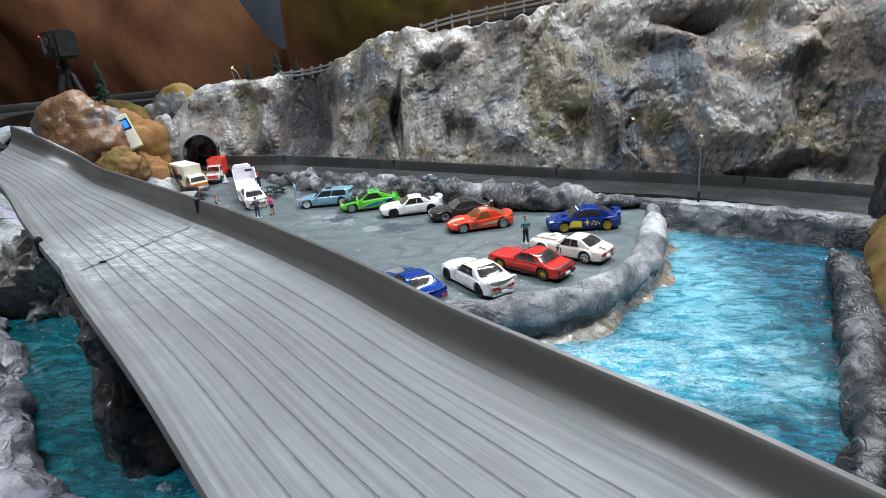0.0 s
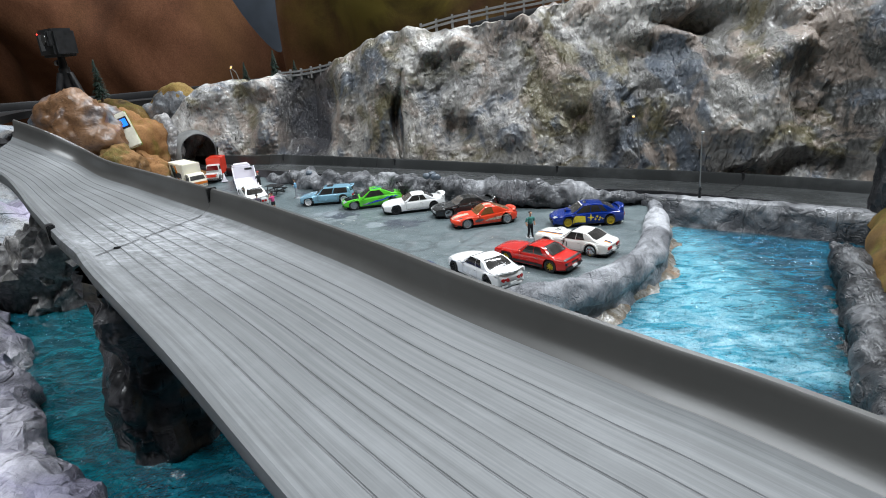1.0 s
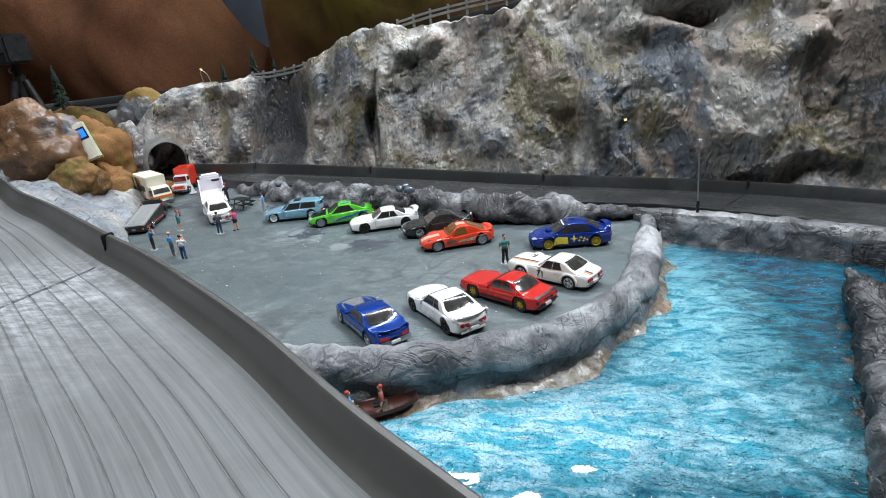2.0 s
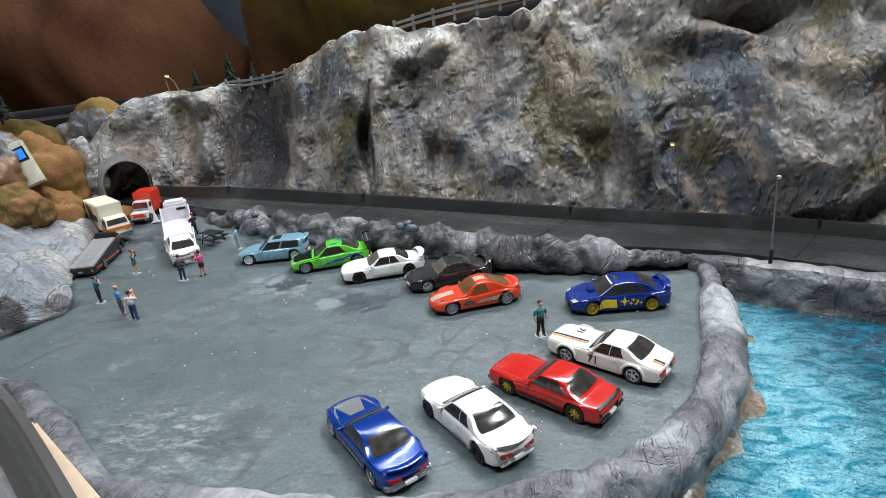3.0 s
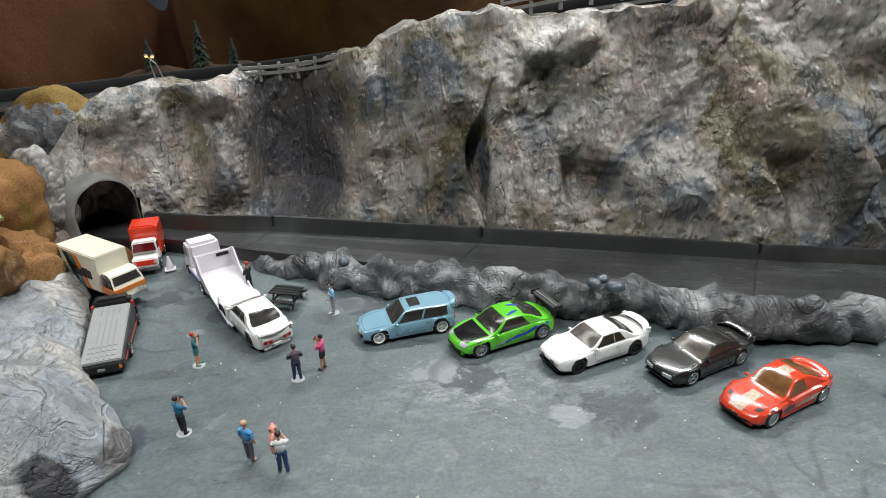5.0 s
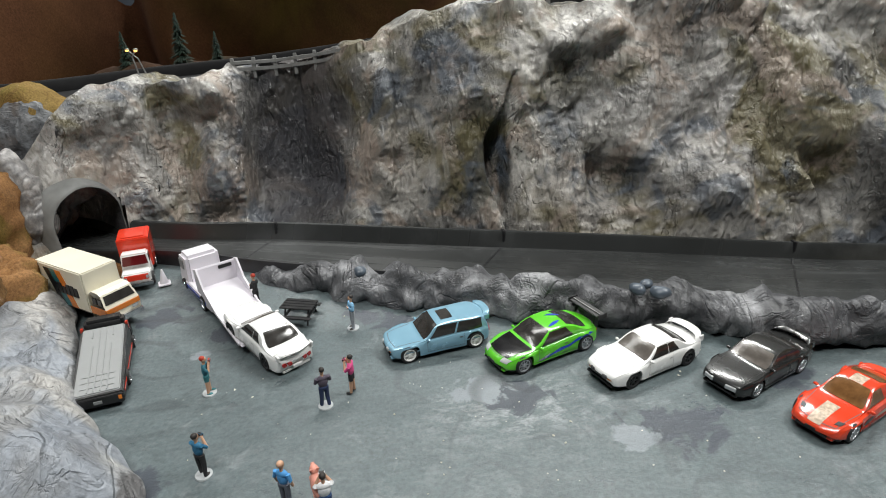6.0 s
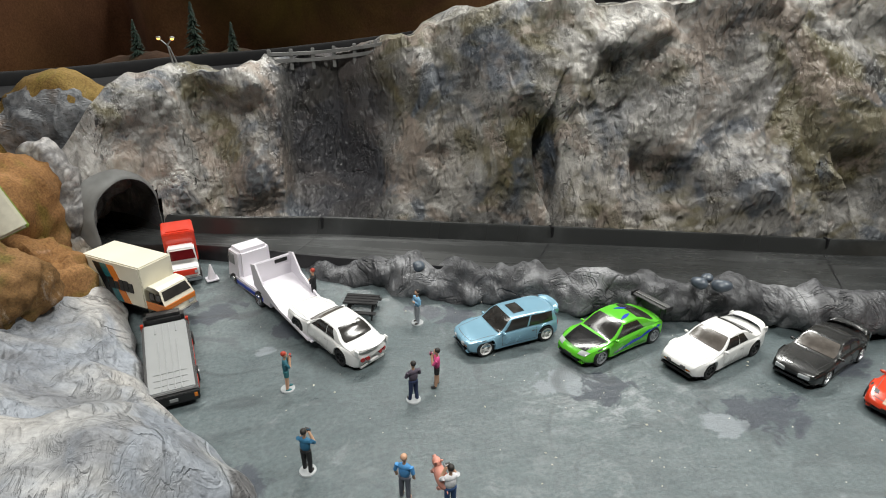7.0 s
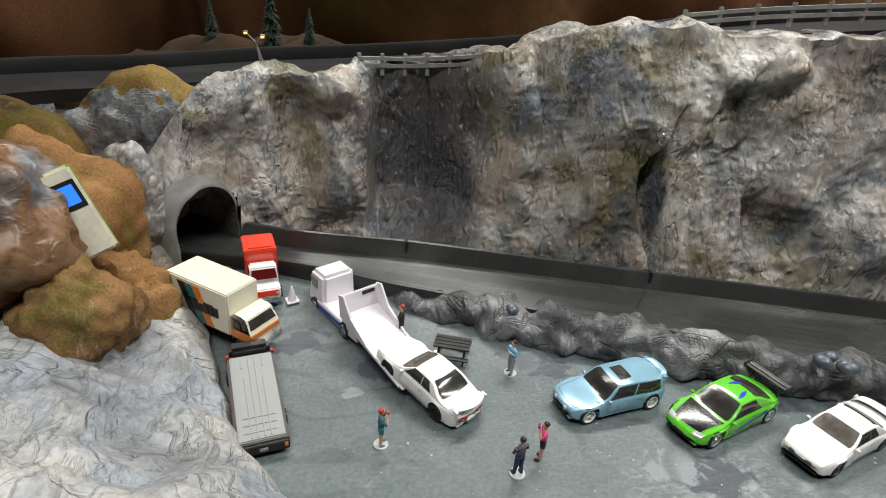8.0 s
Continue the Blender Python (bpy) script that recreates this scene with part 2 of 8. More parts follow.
def cloth_folds(m, k, rough=(0.36, 0.55), depth=1.0, speck=0.8):
    """Wrinkles of plaster cloth, k times as fine as on the cliff, the deepest darkened in the colour."""
    nt = m.node_tree
    b = nt.nodes["Principled BSDF"]
    c = b.inputs["Base Color"].links[0].from_socket
    one = tex(nt, "RIDGED_MULTIFRACTAL", scale=52 * k, detail=5, rough=0.6, distort=0.35, stretch=(1.7, 0.42, 0.8), turn=(0.2, 0.3, 0.6))
    two = tex(nt, "RIDGED_MULTIFRACTAL", scale=52 * k, detail=5, rough=0.6, distort=0.35, stretch=(0.42, 1.7, 0.8), turn=(0.1, -0.3, 0.3))
    small = tex(nt, "RIDGED_MULTIFRACTAL", scale=130 * k, detail=5, rough=0.65, distort=0.3, stretch=(1.5, 0.6, 1), turn=(0.3, 0.2, -0.5))
    place = tex(nt, scale=12 * k, detail=2, distort=0.4)
    a1 = ramp(nt, place, [(0.42, grey(1.0)), (0.58, grey(0.1))])
    a2 = ramp(nt, place, [(0.42, grey(0.1)), (0.58, grey(1.0))])
    c = mix(nt, ramp(nt, small, [(0.0, grey(0.45)), (0.08, grey(0))]), c, (0.05, 0.05, 0.055))
    crisp = tex(nt, scale=190 * k, detail=6, rough=0.75, distort=1.2)
    c = mix(nt, speck, c, ramp(nt, crisp, [(0.30, grey(0.4)), (0.46, grey(1.0)), (0.60, grey(1.1)), (0.72, grey(1.7))]), "MULTIPLY")
    nt.links.new(c, b.inputs["Base Color"])
    nt.links.new(ramp(nt, place, [(0.35, grey(rough[0])), (0.65, grey(rough[1]))]), b.inputs["Roughness"])
    bumped(nt, b, [(one, a1, 0.0045 * depth / k), (two, a2, 0.0045 * depth / k), (small, 0.9, 0.0020 * depth / k)])


def plaster_material(name, dark, mid, light, tint, k=1.0, rough=(0.42, 0.6), crease=1.0, patches=()):
    """Painted plaster cloth: broad soft colours, long folds, some darkened along the crease, and a fine crumple in
    places.
    """
    m, nt, b = nodes_of(name)
    big = tex(nt, scale=12 * k, detail=4, rough=0.55, distort=0.5)
    hue = tex(nt, scale=17 * k, detail=3, rough=0.5, distort=0.6, turn=(0.7, 0.2, 1.1))
    dab = tex(nt, scale=60 * k, detail=6, rough=0.65, distort=0.7)
    c = ramp(nt, big, [(0.34, dark), (0.47, mid), (0.62, light)])
    c = mix(nt, ramp(nt, hue, [(0.50, grey(0)), (0.62, grey(0.8))]), c, tint)
    c = mix(nt, 0.8, c, ramp(nt, dab, [(0.30, grey(0.62)), (0.48, grey(1.0)), (0.68, grey(1.28))]), "MULTIPLY")
    rag, here = tex(nt, scale=55, detail=6, rough=0.65, distort=0.8), nt.nodes.new("ShaderNodeTexCoord")
    for centre, radius, colour in patches:
        c = mix(nt, blob(nt, centre, radius, 0.18, 0.9, n=rag, co=here), c, colour)
    fold_a = tex(nt, scale=15 * k, detail=3, rough=0.5, distort=0.9, stretch=(1.5, 0.7, 1), turn=(0.2, 0.3, 0.6))
    fold_b = tex(nt, scale=26 * k, detail=4, rough=0.55, distort=1.1, stretch=(0.6, 1.5, 1), turn=(0.1, -0.3, 0.3))
    fold_c = tex(nt, scale=62 * k, detail=4, rough=0.6, distort=0.9, stretch=(1.4, 0.6, 1), turn=(0.3, 0.2, -0.5))
    fine = tex(nt, scale=330 * k, detail=4, rough=0.6)
    where = tex(nt, scale=11 * k, detail=3, distort=0.4)
    some = ramp(nt, where, [(0.45, grey(0.0)), (0.58, grey(1.0))])
    rest = ramp(nt, where, [(0.40, grey(1.0)), (0.56, grey(0.15))])
    va = ramp(nt, fold_a, [(0.40, grey(0.75)), (0.465, grey(1.0)), (0.5, grey(0.0)), (0.57, grey(0.9)), (0.65, grey(0.6))])
    vb = ramp(nt, fold_b, [(0.40, grey(0.7)), (0.48, grey(1.0)), (0.51, grey(0.0)), (0.57, grey(0.8)), (0.66, grey(0.5))])
    vc = ramp(nt, fold_c, [(0.36, grey(0.6)), (0.46, grey(1.0)), (0.5, grey(0.0)), (0.54, grey(0.9)), (0.64, grey(0.5))])
    line = ramp(nt, fold_b, [(0.497, grey(0)), (0.51, grey(0.75 * crease)), (0.523, grey(0))])
    c = mix(nt, mix(nt, 1.0, line, some, "MULTIPLY"), c, tuple(v * 0.25 for v in dark))
    c = mix(nt, 0.6, c, ramp(nt, fine, [(0.32, grey(0.72)), (0.5, grey(1.0)), (0.68, grey(1.25))]), "MULTIPLY")
    nt.links.new(c, b.inputs["Base Color"])
    nt.links.new(ramp(nt, dab, [(0.35, grey(rough[0])), (0.65, grey(rough[1]))]), b.inputs["Roughness"])
    bumped(nt, b, [(va, 0.9, 0.0030 * crease / k), (vb, some, 0.0024 * crease / k), (vc, rest, 0.0016 * crease / k), (dab, 0.8, 0.0022 / k), (fine, 0.5, 0.0004)])
    return m


ROCK_DARK = plaster_material("painted_dark_rock", (0.032, 0.033, 0.036), (0.098, 0.10, 0.107), (0.27, 0.273, 0.285), (0.058, 0.059, 0.065), 1.6, (0.36, 0.55), 0.6)
ROCK_KERB = plaster_material("painted_kerb_rock", (0.075, 0.077, 0.085), (0.185, 0.19, 0.205), (0.36, 0.365, 0.385), (0.135, 0.138, 0.15), 1.5, (0.48, 0.64), 0.5)
ROCK_PURPLE = plaster_material("painted_purple_grey_rock", (0.08, 0.08, 0.10), (0.32, 0.31, 0.36), (0.60, 0.58, 0.63), (0.20, 0.19, 0.27), 1.2, (0.38, 0.55), 0.9)
ROCK_BLUE = plaster_material("painted_pale_rock", (0.15, 0.158, 0.175), (0.27, 0.275, 0.28), (0.385, 0.373, 0.36), (0.225, 0.25, 0.288), 1.3, (0.5, 0.68), 0.55,
                             [((-0.374, 0.708, 0.008), (0.014, 0.010, 0.02), (0.02, 0.02, 0.024)), ((-0.352, 0.738, 0.006), (0.012, 0.020, 0.007), (0.10, 0.098, 0.10)), ((-0.45, 0.66, 0.05), (0.05, 0.04, 0.05), (0.30, 0.275, 0.36))])
ROCK_SPECKLED = plaster_material("speckled_dark_rock", (0.008, 0.009, 0.010), (0.034, 0.035, 0.038), (0.11, 0.112, 0.118), (0.022, 0.023, 0.026), 2.2, (0.3, 0.5))
cloth_folds(ROCK, 1.0)


def flock_material(name, dark, mid, light, tint, pale, k=1.0):
    """Short fibres glued on plaster: soft colour patches, a fine nap and no gloss."""
    m, nt, b = nodes_of(name)
    big = tex(nt, scale=16 * k, detail=4, rough=0.55, distort=0.6)
    hue = tex(nt, scale=24 * k, detail=4, rough=0.6, distort=0.5)
    bare = tex(nt, scale=30 * k, detail=6, rough=0.7, distort=1.0, stretch=(1.6, 1, 0.5))
    nap = tex(nt, scale=650, detail=4, rough=0.7)
    c = ramp(nt, big, [(0.32, dark), (0.48, mid), (0.66, light)])
    c = mix(nt, ramp(nt, hue, [(0.50, grey(0)), (0.64, grey(0.75))]), c, tint)
    c = mix(nt, ramp(nt, bare, [(0.62, grey(0)), (0.72, grey(0.6))]), c, pale)
    c = mix(nt, 0.8, c, ramp(nt, nap, [(0.32, grey(0.55)), (0.5, grey(1.0)), (0.68, grey(1.45))]), "MULTIPLY")
    nt.links.new(c, b.inputs["Base Color"])
    b.inputs["Roughness"].default_value, b.inputs["Specular IOR Level"].default_value = 0.92, 0.2
    bumped(nt, b, [(big, 0.5, 0.004), (nap, 0.8, 0.0007)])
    return m


ROCK_BROWN = flock_material("brown_flock", (0.095, 0.048, 0.020), (0.215, 0.108, 0.042), (0.29, 0.155, 0.070), (0.15, 0.115, 0.026), (0.44, 0.29, 0.20))
MOSS = flock_material("mossy_flock", (0.036, 0.022, 0.008), (0.10, 0.058, 0.018), (0.15, 0.095, 0.028), (0.088, 0.084, 0.012), (0.17, 0.12, 0.07))


STAINS_AND_SHADOW = [(-0.0795, 0.7435, 0.0155, True), (-0.1015, 0.739, 0.008, False), (-0.160, 0.782, 0.013, True), (-0.176, 0.789, 0.010, False), (-0.219, 0.873, 0.008, True), (-0.239, 0.887, 0.008, True), (-0.36, 0.752, 0.011, True),
          (0.008, 0.772, 0.013, True), (-0.335, 0.886, 0.009, True), (-0.352, 0.868, 0.005, False), (-0.385, 0.915, 0.010, True)]


def lot_material():
    m, nt, b = nodes_of("painted_lot_floor")
    big = tex(nt, scale=7, detail=5, rough=0.6)
    med = tex(nt, scale=45, detail=8, rough=0.7, distort=0.4)
    fine = tex(nt, scale=420, detail=5, rough=0.6)
    c = ramp(nt, big, [(0.3, (0.074, 0.098, 0.104)), (0.7, (0.114, 0.142, 0.148))])
    c = mix(nt, ramp(nt, med, [(0.58, grey(0)), (0.78, grey(0.5))]), c, (0.32, 0.33, 0.34))
    c = mix(nt, ramp(nt, med, [(0.26, grey(0.55)), (0.4, grey(0))]), c, (0.085, 0.095, 0.11))
    c = mix(nt, 0.7, c, ramp(nt, fine, [(0.3, grey(0.58)), (0.5, grey(0.98)), (0.7, grey(1.35))]), "MULTIPLY")
    brush = tex(nt, scale=26, detail=8, rough=0.75, distort=0.2, stretch=(1, 1.6, 1), turn=(0, 0, 0.9))
    c = mix(nt, 0.6, c, ramp(nt, brush, [(0.3, grey(0.78)), (0.5, grey(0.97)), (0.72, grey(1.22))]), "MULTIPLY")
    strokes = tex(nt, scale=75, detail=7, rough=0.8, distort=0.3, stretch=(1, 2.0, 1), turn=(0, 0, -0.7))
    cross = tex(nt, scale=65, detail=7, rough=0.8, distort=0.3, stretch=(1, 1.8, 1), turn=(0, 0, 0.9))
    for centre, radius, amount in (((-0.142, 0.568, 0), (0.045, 0.032, 0.05), 0.85), ((-0.20, 0.725, 0), (0.11, 0.05, 0.05), 0.2), ((0.05, 0.64, 0), (0.10, 0.06, 0.05), 0.3), ((-0.155, 0.775, 0), (0.045, 0.02, 0.05), 0.8)):
        where = blob(nt, centre, radius, 0.7, 0.8, 30)
        worn = ramp(nt, strokes if centre[0] > -0.18 else cross, [(0.48, grey(0)), (0.62, grey(amount))])
        c = mix(nt, mix(nt, 1.0, where, worn, "MULTIPLY"), c, (0.34, 0.36, 0.37))
    # dried puddles of dark and pale paint, and the photographer figurine's cast shadow painted in dark
    ragged_edge, here = tex(nt, scale=48, detail=6, rough=0.6, distort=0.8), nt.nodes.new("ShaderNodeTexCoord")
    for x, y, r, dark in STAINS_AND_SHADOW:
        spot = blob(nt, (x, y, 0), (r * 1.5, r * 1.05, 0.05), 0.10, 1.9, n=ragged_edge, co=here)
        c = mix(nt, spot, c, (0.046, 0.056, 0.070) if dark else (0.19, 0.215, 0.232))
    crack = tex(nt, "RIDGED_MULTIFRACTAL", scale=17, detail=3, rough=0.5, distort=1.6)
    c = mix(nt, mix(nt, 1.0, ramp(nt, crack, [(0.0, grey(0.55)), (0.018, grey(0))]), ramp(nt, big, [(0.45, grey(0)), (0.6, grey(1))]), "MULTIPLY"), c, (0.03, 0.035, 0.04))
    nt.links.new(c, b.inputs["Base Color"])
    nt.links.new(ramp(nt, brush, [(0.3, grey(0.24)), (0.7, grey(0.48))]), b.inputs["Roughness"])
    scratch = tex(nt, "RIDGED_MULTIFRACTAL", scale=34, detail=3, rough=0.5, distort=1.0, stretch=(1, 2.0, 1), turn=(0, 0, -0.5))
    hair = ramp(nt, scratch, [(0.85, grey(0)), (1.0, grey(1))])
    bumped(nt, b, [(brush, 0.12, 0.0010), (strokes, 0.5, 0.0009), (cross, 0.45, 0.0009), (med, 0.35, 0.0008), (hair, 0.6, 0.0006), (fine, 0.4, 0.0003)])
    return m


def track_material(name, base, streak, rough, gloss=0.5):
    """Moulded plastic, scuffed along its length; the texture runs along the u of its mesh."""
    m, nt, b = nodes_of(name)
    along = tex(nt, scale=60, detail=6, rough=0.7, stretch=(0.06, 1.0, 1), coords="UV")
    blot = tex(nt, scale=16, detail=6, rough=0.65)
    fine = tex(nt, scale=500, detail=3)
    c = ramp(nt, along, [(0.3, tuple(v * 0.82 for v in base)), (0.6, base), (0.8, streak)])
    c = mix(nt, ramp(nt, blot, [(0.5, grey(0)), (0.75, grey(0.45))]), c, streak)
    c = mix(nt, ramp(nt, blot, [(0.25, grey(0.4)), (0.42, grey(0))]), c, tuple(v * 0.55 for v in base))
    nt.links.new(c, b.inputs["Base Color"])
    nt.links.new(ramp(nt, along, [(0.3, grey(rough - 0.08)), (0.7, grey(rough + 0.1))]), b.inputs["Roughness"])
    b.inputs["Specular IOR Level"].default_value = gloss
    bumped(nt, b, [(along, 0.1, 0.0004), (fine, 0.12, 0.0002)])
    return m


def water_material():
    m, nt, b = nodes_of("painted_resin_water")
    big = tex(nt, scale=9, detail=5, rough=0.6, distort=0.8, stretch=(1, 2.2, 1), turn=(0, 0, 0.5))
    med = tex(nt, scale=40, detail=7, rough=0.65, distort=1.2, stretch=(1, 2.4, 1), turn=(0, 0, 0.5))
    c = ramp(nt, med, [(0.32, (0.0, 0.05, 0.09)), (0.46, (0.0, 0.16, 0.25)), (0.58, (0.01, 0.36, 0.52)), (0.68, (0.14, 0.58, 0.74)), (0.80, (0.75, 0.86, 0.90))])
    c2 = ramp(nt, big, [(0.30, (0.0, 0.08, 0.12)), (0.45, (0.0, 0.26, 0.38)), (0.60, (0.02, 0.42, 0.60)), (0.76, (0.45, 0.76, 0.86))])
    c = mix(nt, 0.35, c, c2)
    c = mix(nt, ramp(nt, tex(nt, scale=120, detail=5, rough=0.7, distort=1.0, stretch=(1, 1.8, 1), turn=(0, 0, 0.5)), [(0.62, grey(0)), (0.72, grey(0.6))]), c, (0.70, 0.86, 0.92))
    c = mix(nt, ramp(nt, tex(nt, scale=60, detail=6, rough=0.7, distort=1.5), [(0.33, grey(0.8)), (0.46, grey(0))]), c, (0.0, 0.09, 0.16))
    c = mix(nt, 1.0, c, (0.20, 0.39, 0.46), "MULTIPLY")
    far_deep = blob(nt, (0.27, 0.45, -0.02), (0.11, 0.19, 0.05), 0.7, 0.8, 22)
    c = mix(nt, far_deep, c, mix(nt, ramp(nt, med, [(0.46, grey(0)), (0.66, grey(1))]), (0.0, 0.055, 0.085), (0.005, 0.19, 0.27)))
    # bright patch along the shore: lamp reflections put into the colour
    shore_gleam = blob(nt, (0.195, 0.65, -0.02), (0.048, 0.13, 0.05), 0.7, 0.8, 26)
    c = mix(nt, shore_gleam, c, mix(nt, ramp(nt, med, [(0.40, grey(0)), (0.55, grey(1))]), (0.025, 0.30, 0.43), (0.26, 0.62, 0.75)))
    # pale glow in front of the kerb, painted into the water colour
    kerb_glow = blob(nt, (0.05, 0.495, -0.02), (0.15, 0.055, 0.05), 0.6, 0.8, 26)
    c = mix(nt, kerb_glow, c, mix(nt, ramp(nt, med, [(0.42, grey(0)), (0.56, grey(1))]), (0.08, 0.44, 0.60), (0.42, 0.70, 0.82)))
    dark_teal = blob(nt, (-0.25, 0.45, -0.028), (0.2, 0.2, 0.05), 0.4, 0.4, 12)
    c = mix(nt, dark_teal, c, mix(nt, ramp(nt, med, [(0.45, grey(0)), (0.65, grey(1))]), (0.0, 0.075, 0.10), (0.015, 0.21, 0.26)))
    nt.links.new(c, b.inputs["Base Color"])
    b.inputs["Roughness"].default_value = 0.06
    b.inputs["Coat Weight"].default_value, b.inputs["Coat Roughness"].default_value = 1.0, 0.03
    w1 = tex(nt, scale=70, detail=3, rough=0.5, distort=0.8, stretch=(1, 1.8, 1), turn=(0, 0, 0.5))
    w2 = tex(nt, scale=190, detail=3, rough=0.6, distort=0.5, stretch=(1, 1.5, 1), turn=(0, 0, 0.3))
    w3 = tex(nt, scale=420, detail=2, rough=0.5, distort=0.4)
    bumped(nt, b, [(w1, 1.0, 0.0036), (w2, 1.0, 0.0042), (w3, 1.0, 0.0028)])
    return m


def fabric_material(name, dark, mid, light, patch):
    m, nt, b = nodes_of(name)
    big = tex(nt, scale=3.2, detail=5, rough=0.6, distort=0.5)
    fuzz = tex(nt, scale=260, detail=4, rough=0.7)
    hue = tex(nt, scale=2.1, detail=3)
    c = ramp(nt, big, [(0.3, dark), (0.5, mid), (0.7, light)])
    c = mix(nt, ramp(nt, hue, [(0.5, grey(0)), (0.66, grey(0.7))]), c, patch)
    c = mix(nt, 0.8, c, ramp(nt, fuzz, [(0.3, grey(0.6)), (0.7, grey(1.25))]), "MULTIPLY")
    nt.links.new(c, b.inputs["Base Color"])
    b.inputs["Roughness"].default_value = 0.95
    b.inputs["Specular IOR Level"].default_value = 0.15
    bumped(nt, b, [(fuzz, 0.5, 0.0015)])
    return m


LOT = lot_material()
SILT = rock_material("glossy_silt", (0.06, 0.05, 0.04), (0.20, 0.17, 0.13), (0.36, 0.37, 0.36), (0.30, 0.16, 0.08), 2.2, 0.5, 0.25)
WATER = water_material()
BRIDGE = track_material("grey_track_plastic", (0.150, 0.155, 0.158), (0.24, 0.25, 0.258), 0.50, 0.25)
BRIDGE_WALL = track_material("grey_brown_track_plastic", (0.078, 0.076, 0.072), (0.14, 0.14, 0.137), 0.36)


def scuff_bridge():
    nt = BRIDGE.node_tree
    b = nt.nodes["Principled BSDF"]
    c = b.inputs["Base Color"].links[0].from_socket
    for centre, radius, amount in (((-0.155, 0.435, 0.09), (0.045, 0.04, 0.1), 0.45), ((-0.10, 0.40, 0.085), (0.04, 0.05, 0.1), 0.12)):
        f = blob(nt, centre, radius, 0.6, 0.9, 70)
        streak = ramp(nt, tex(nt, scale=90, detail=6, rough=0.75, distort=0.8, stretch=(1, 2.5, 1), turn=(0, 0, 0.7)), [(0.4, grey(0)), (0.62, grey(amount))])
        c = mix(nt, mix(nt, 1.0, f, streak, "MULTIPLY"), c, (0.62, 0.63, 0.66))
    # long hair-fine scratches from running cars
    hair = tex(nt, scale=420, detail=4, rough=0.7, stretch=(0.012, 1.0, 1), coords="UV")
    c = mix(nt, 0.8, c, ramp(nt, hair, [(0.34, grey(0.72)), (0.5, grey(1.0)), (0.66, grey(1.28))]), "MULTIPLY")
    nt.links.new(c, b.inputs["Base Color"])


scuff_bridge()
# its raised base and pale streaks also stand in for reflected cliff light
TRACK = track_material("dark_track_plastic", (0.036, 0.038, 0.038), (0.115, 0.12, 0.122), 0.26)
ROAD_BLACK = track_material("black_road_plastic", (0.012, 0.012, 0.013), (0.035, 0.036, 0.038), 0.45, 0.25)
TRACK_RIM = plain("black_track_rim", (0.018, 0.018, 0.02), 0.35, vary=0.3)
GROOVE = plain("dark_groove", (0.118, 0.118, 0.122), 0.6, vary=0.4)
FELT_BROWN = fabric_material("brown_felt", (0.034, 0.014, 0.007), (0.10, 0.042, 0.021), (0.18, 0.082, 0.045), (0.12, 0.058, 0.023))


def olive_patch():
    nt = FELT_BROWN.node_tree
    b = nt.nodes["Principled BSDF"]
    c = b.inputs["Base Color"].links[0].from_socket
    f = blob(nt, (-0.22, 1.6, 0.36), (0.34, 1.0, 0.20), 0.5, 0.6, 7)
    c = mix(nt, f, c, mix(nt, ramp(nt, tex(nt, scale=5, detail=5, rough=0.6, distort=0.6), [(0.38, grey(0)), (0.6, grey(1))]), (0.024, 0.015, 0.006), (0.088, 0.068, 0.012)))
    nt.links.new(c, b.inputs["Base Color"])


olive_patch()
SKYWALL = plain("blue_painted_wall", (0.062, 0.076, 0.098), 0.9, vary=0.5, scale=4)
ROOMWALL = plain("room_wall_paint", (0.16, 0.157, 0.15), 0.9, vary=0.08, scale=3)
ROOMFLOOR = plain("room_floor_carpet", (0.12, 0.11, 0.10), 0.95, vary=0.25, scale=20)
BASE = plain("baseboard_wood", (0.10, 0.08, 0.06), 0.8, vary=0.3, scale=30)
CONCRETE = plain("grey_model_concrete", (0.22, 0.22, 0.215), 0.7, vary=0.25, scale=90, bump=0.3)
CREAM = plain("cream_painted_block", (0.62, 0.47, 0.34), 0.7, vary=0.1)
BLACK = plain("black_plastic", (0.012, 0.012, 0.013), 0.4, vary=0.3)
SILVER = plain("grey_lamp_metal", (0.30, 0.30, 0.30), 0.4, 0.6, vary=0.2)
RUBBER = plain("black_rubber", (0.014, 0.014, 0.015), 0.7, vary=0.3)
CHROME = plain("chromed_plastic", (0.72, 0.72, 0.74), 0.18, 1.0, vary=0.08)
GLASS = plain("smoked_car_glass", (0.030, 0.028, 0.026), 0.16, coat=0.35, vary=0.25, scale=200)
SEAM = plain("dark_panel_seam", (0.09, 0.09, 0.092), 0.6, vary=0.2)


def lit(name, colour, power):
    m, nt, b = nodes_of(name)
    b.inputs["Base Color"].default_value = (*colour, 1)
    b.inputs["Emission Color"].default_value = (*colour, 1)
    b.inputs["Emission Strength"].default_value = power
    return m


# ---- builders ----
def thing(name, label, category, group="", m=None, kind=""):
    ob = new(name)
    ob.empty_display_size = 0.01
    if m is not None:
        ob.matrix_world = m
    return tagged(ob, label, category, group, kind)


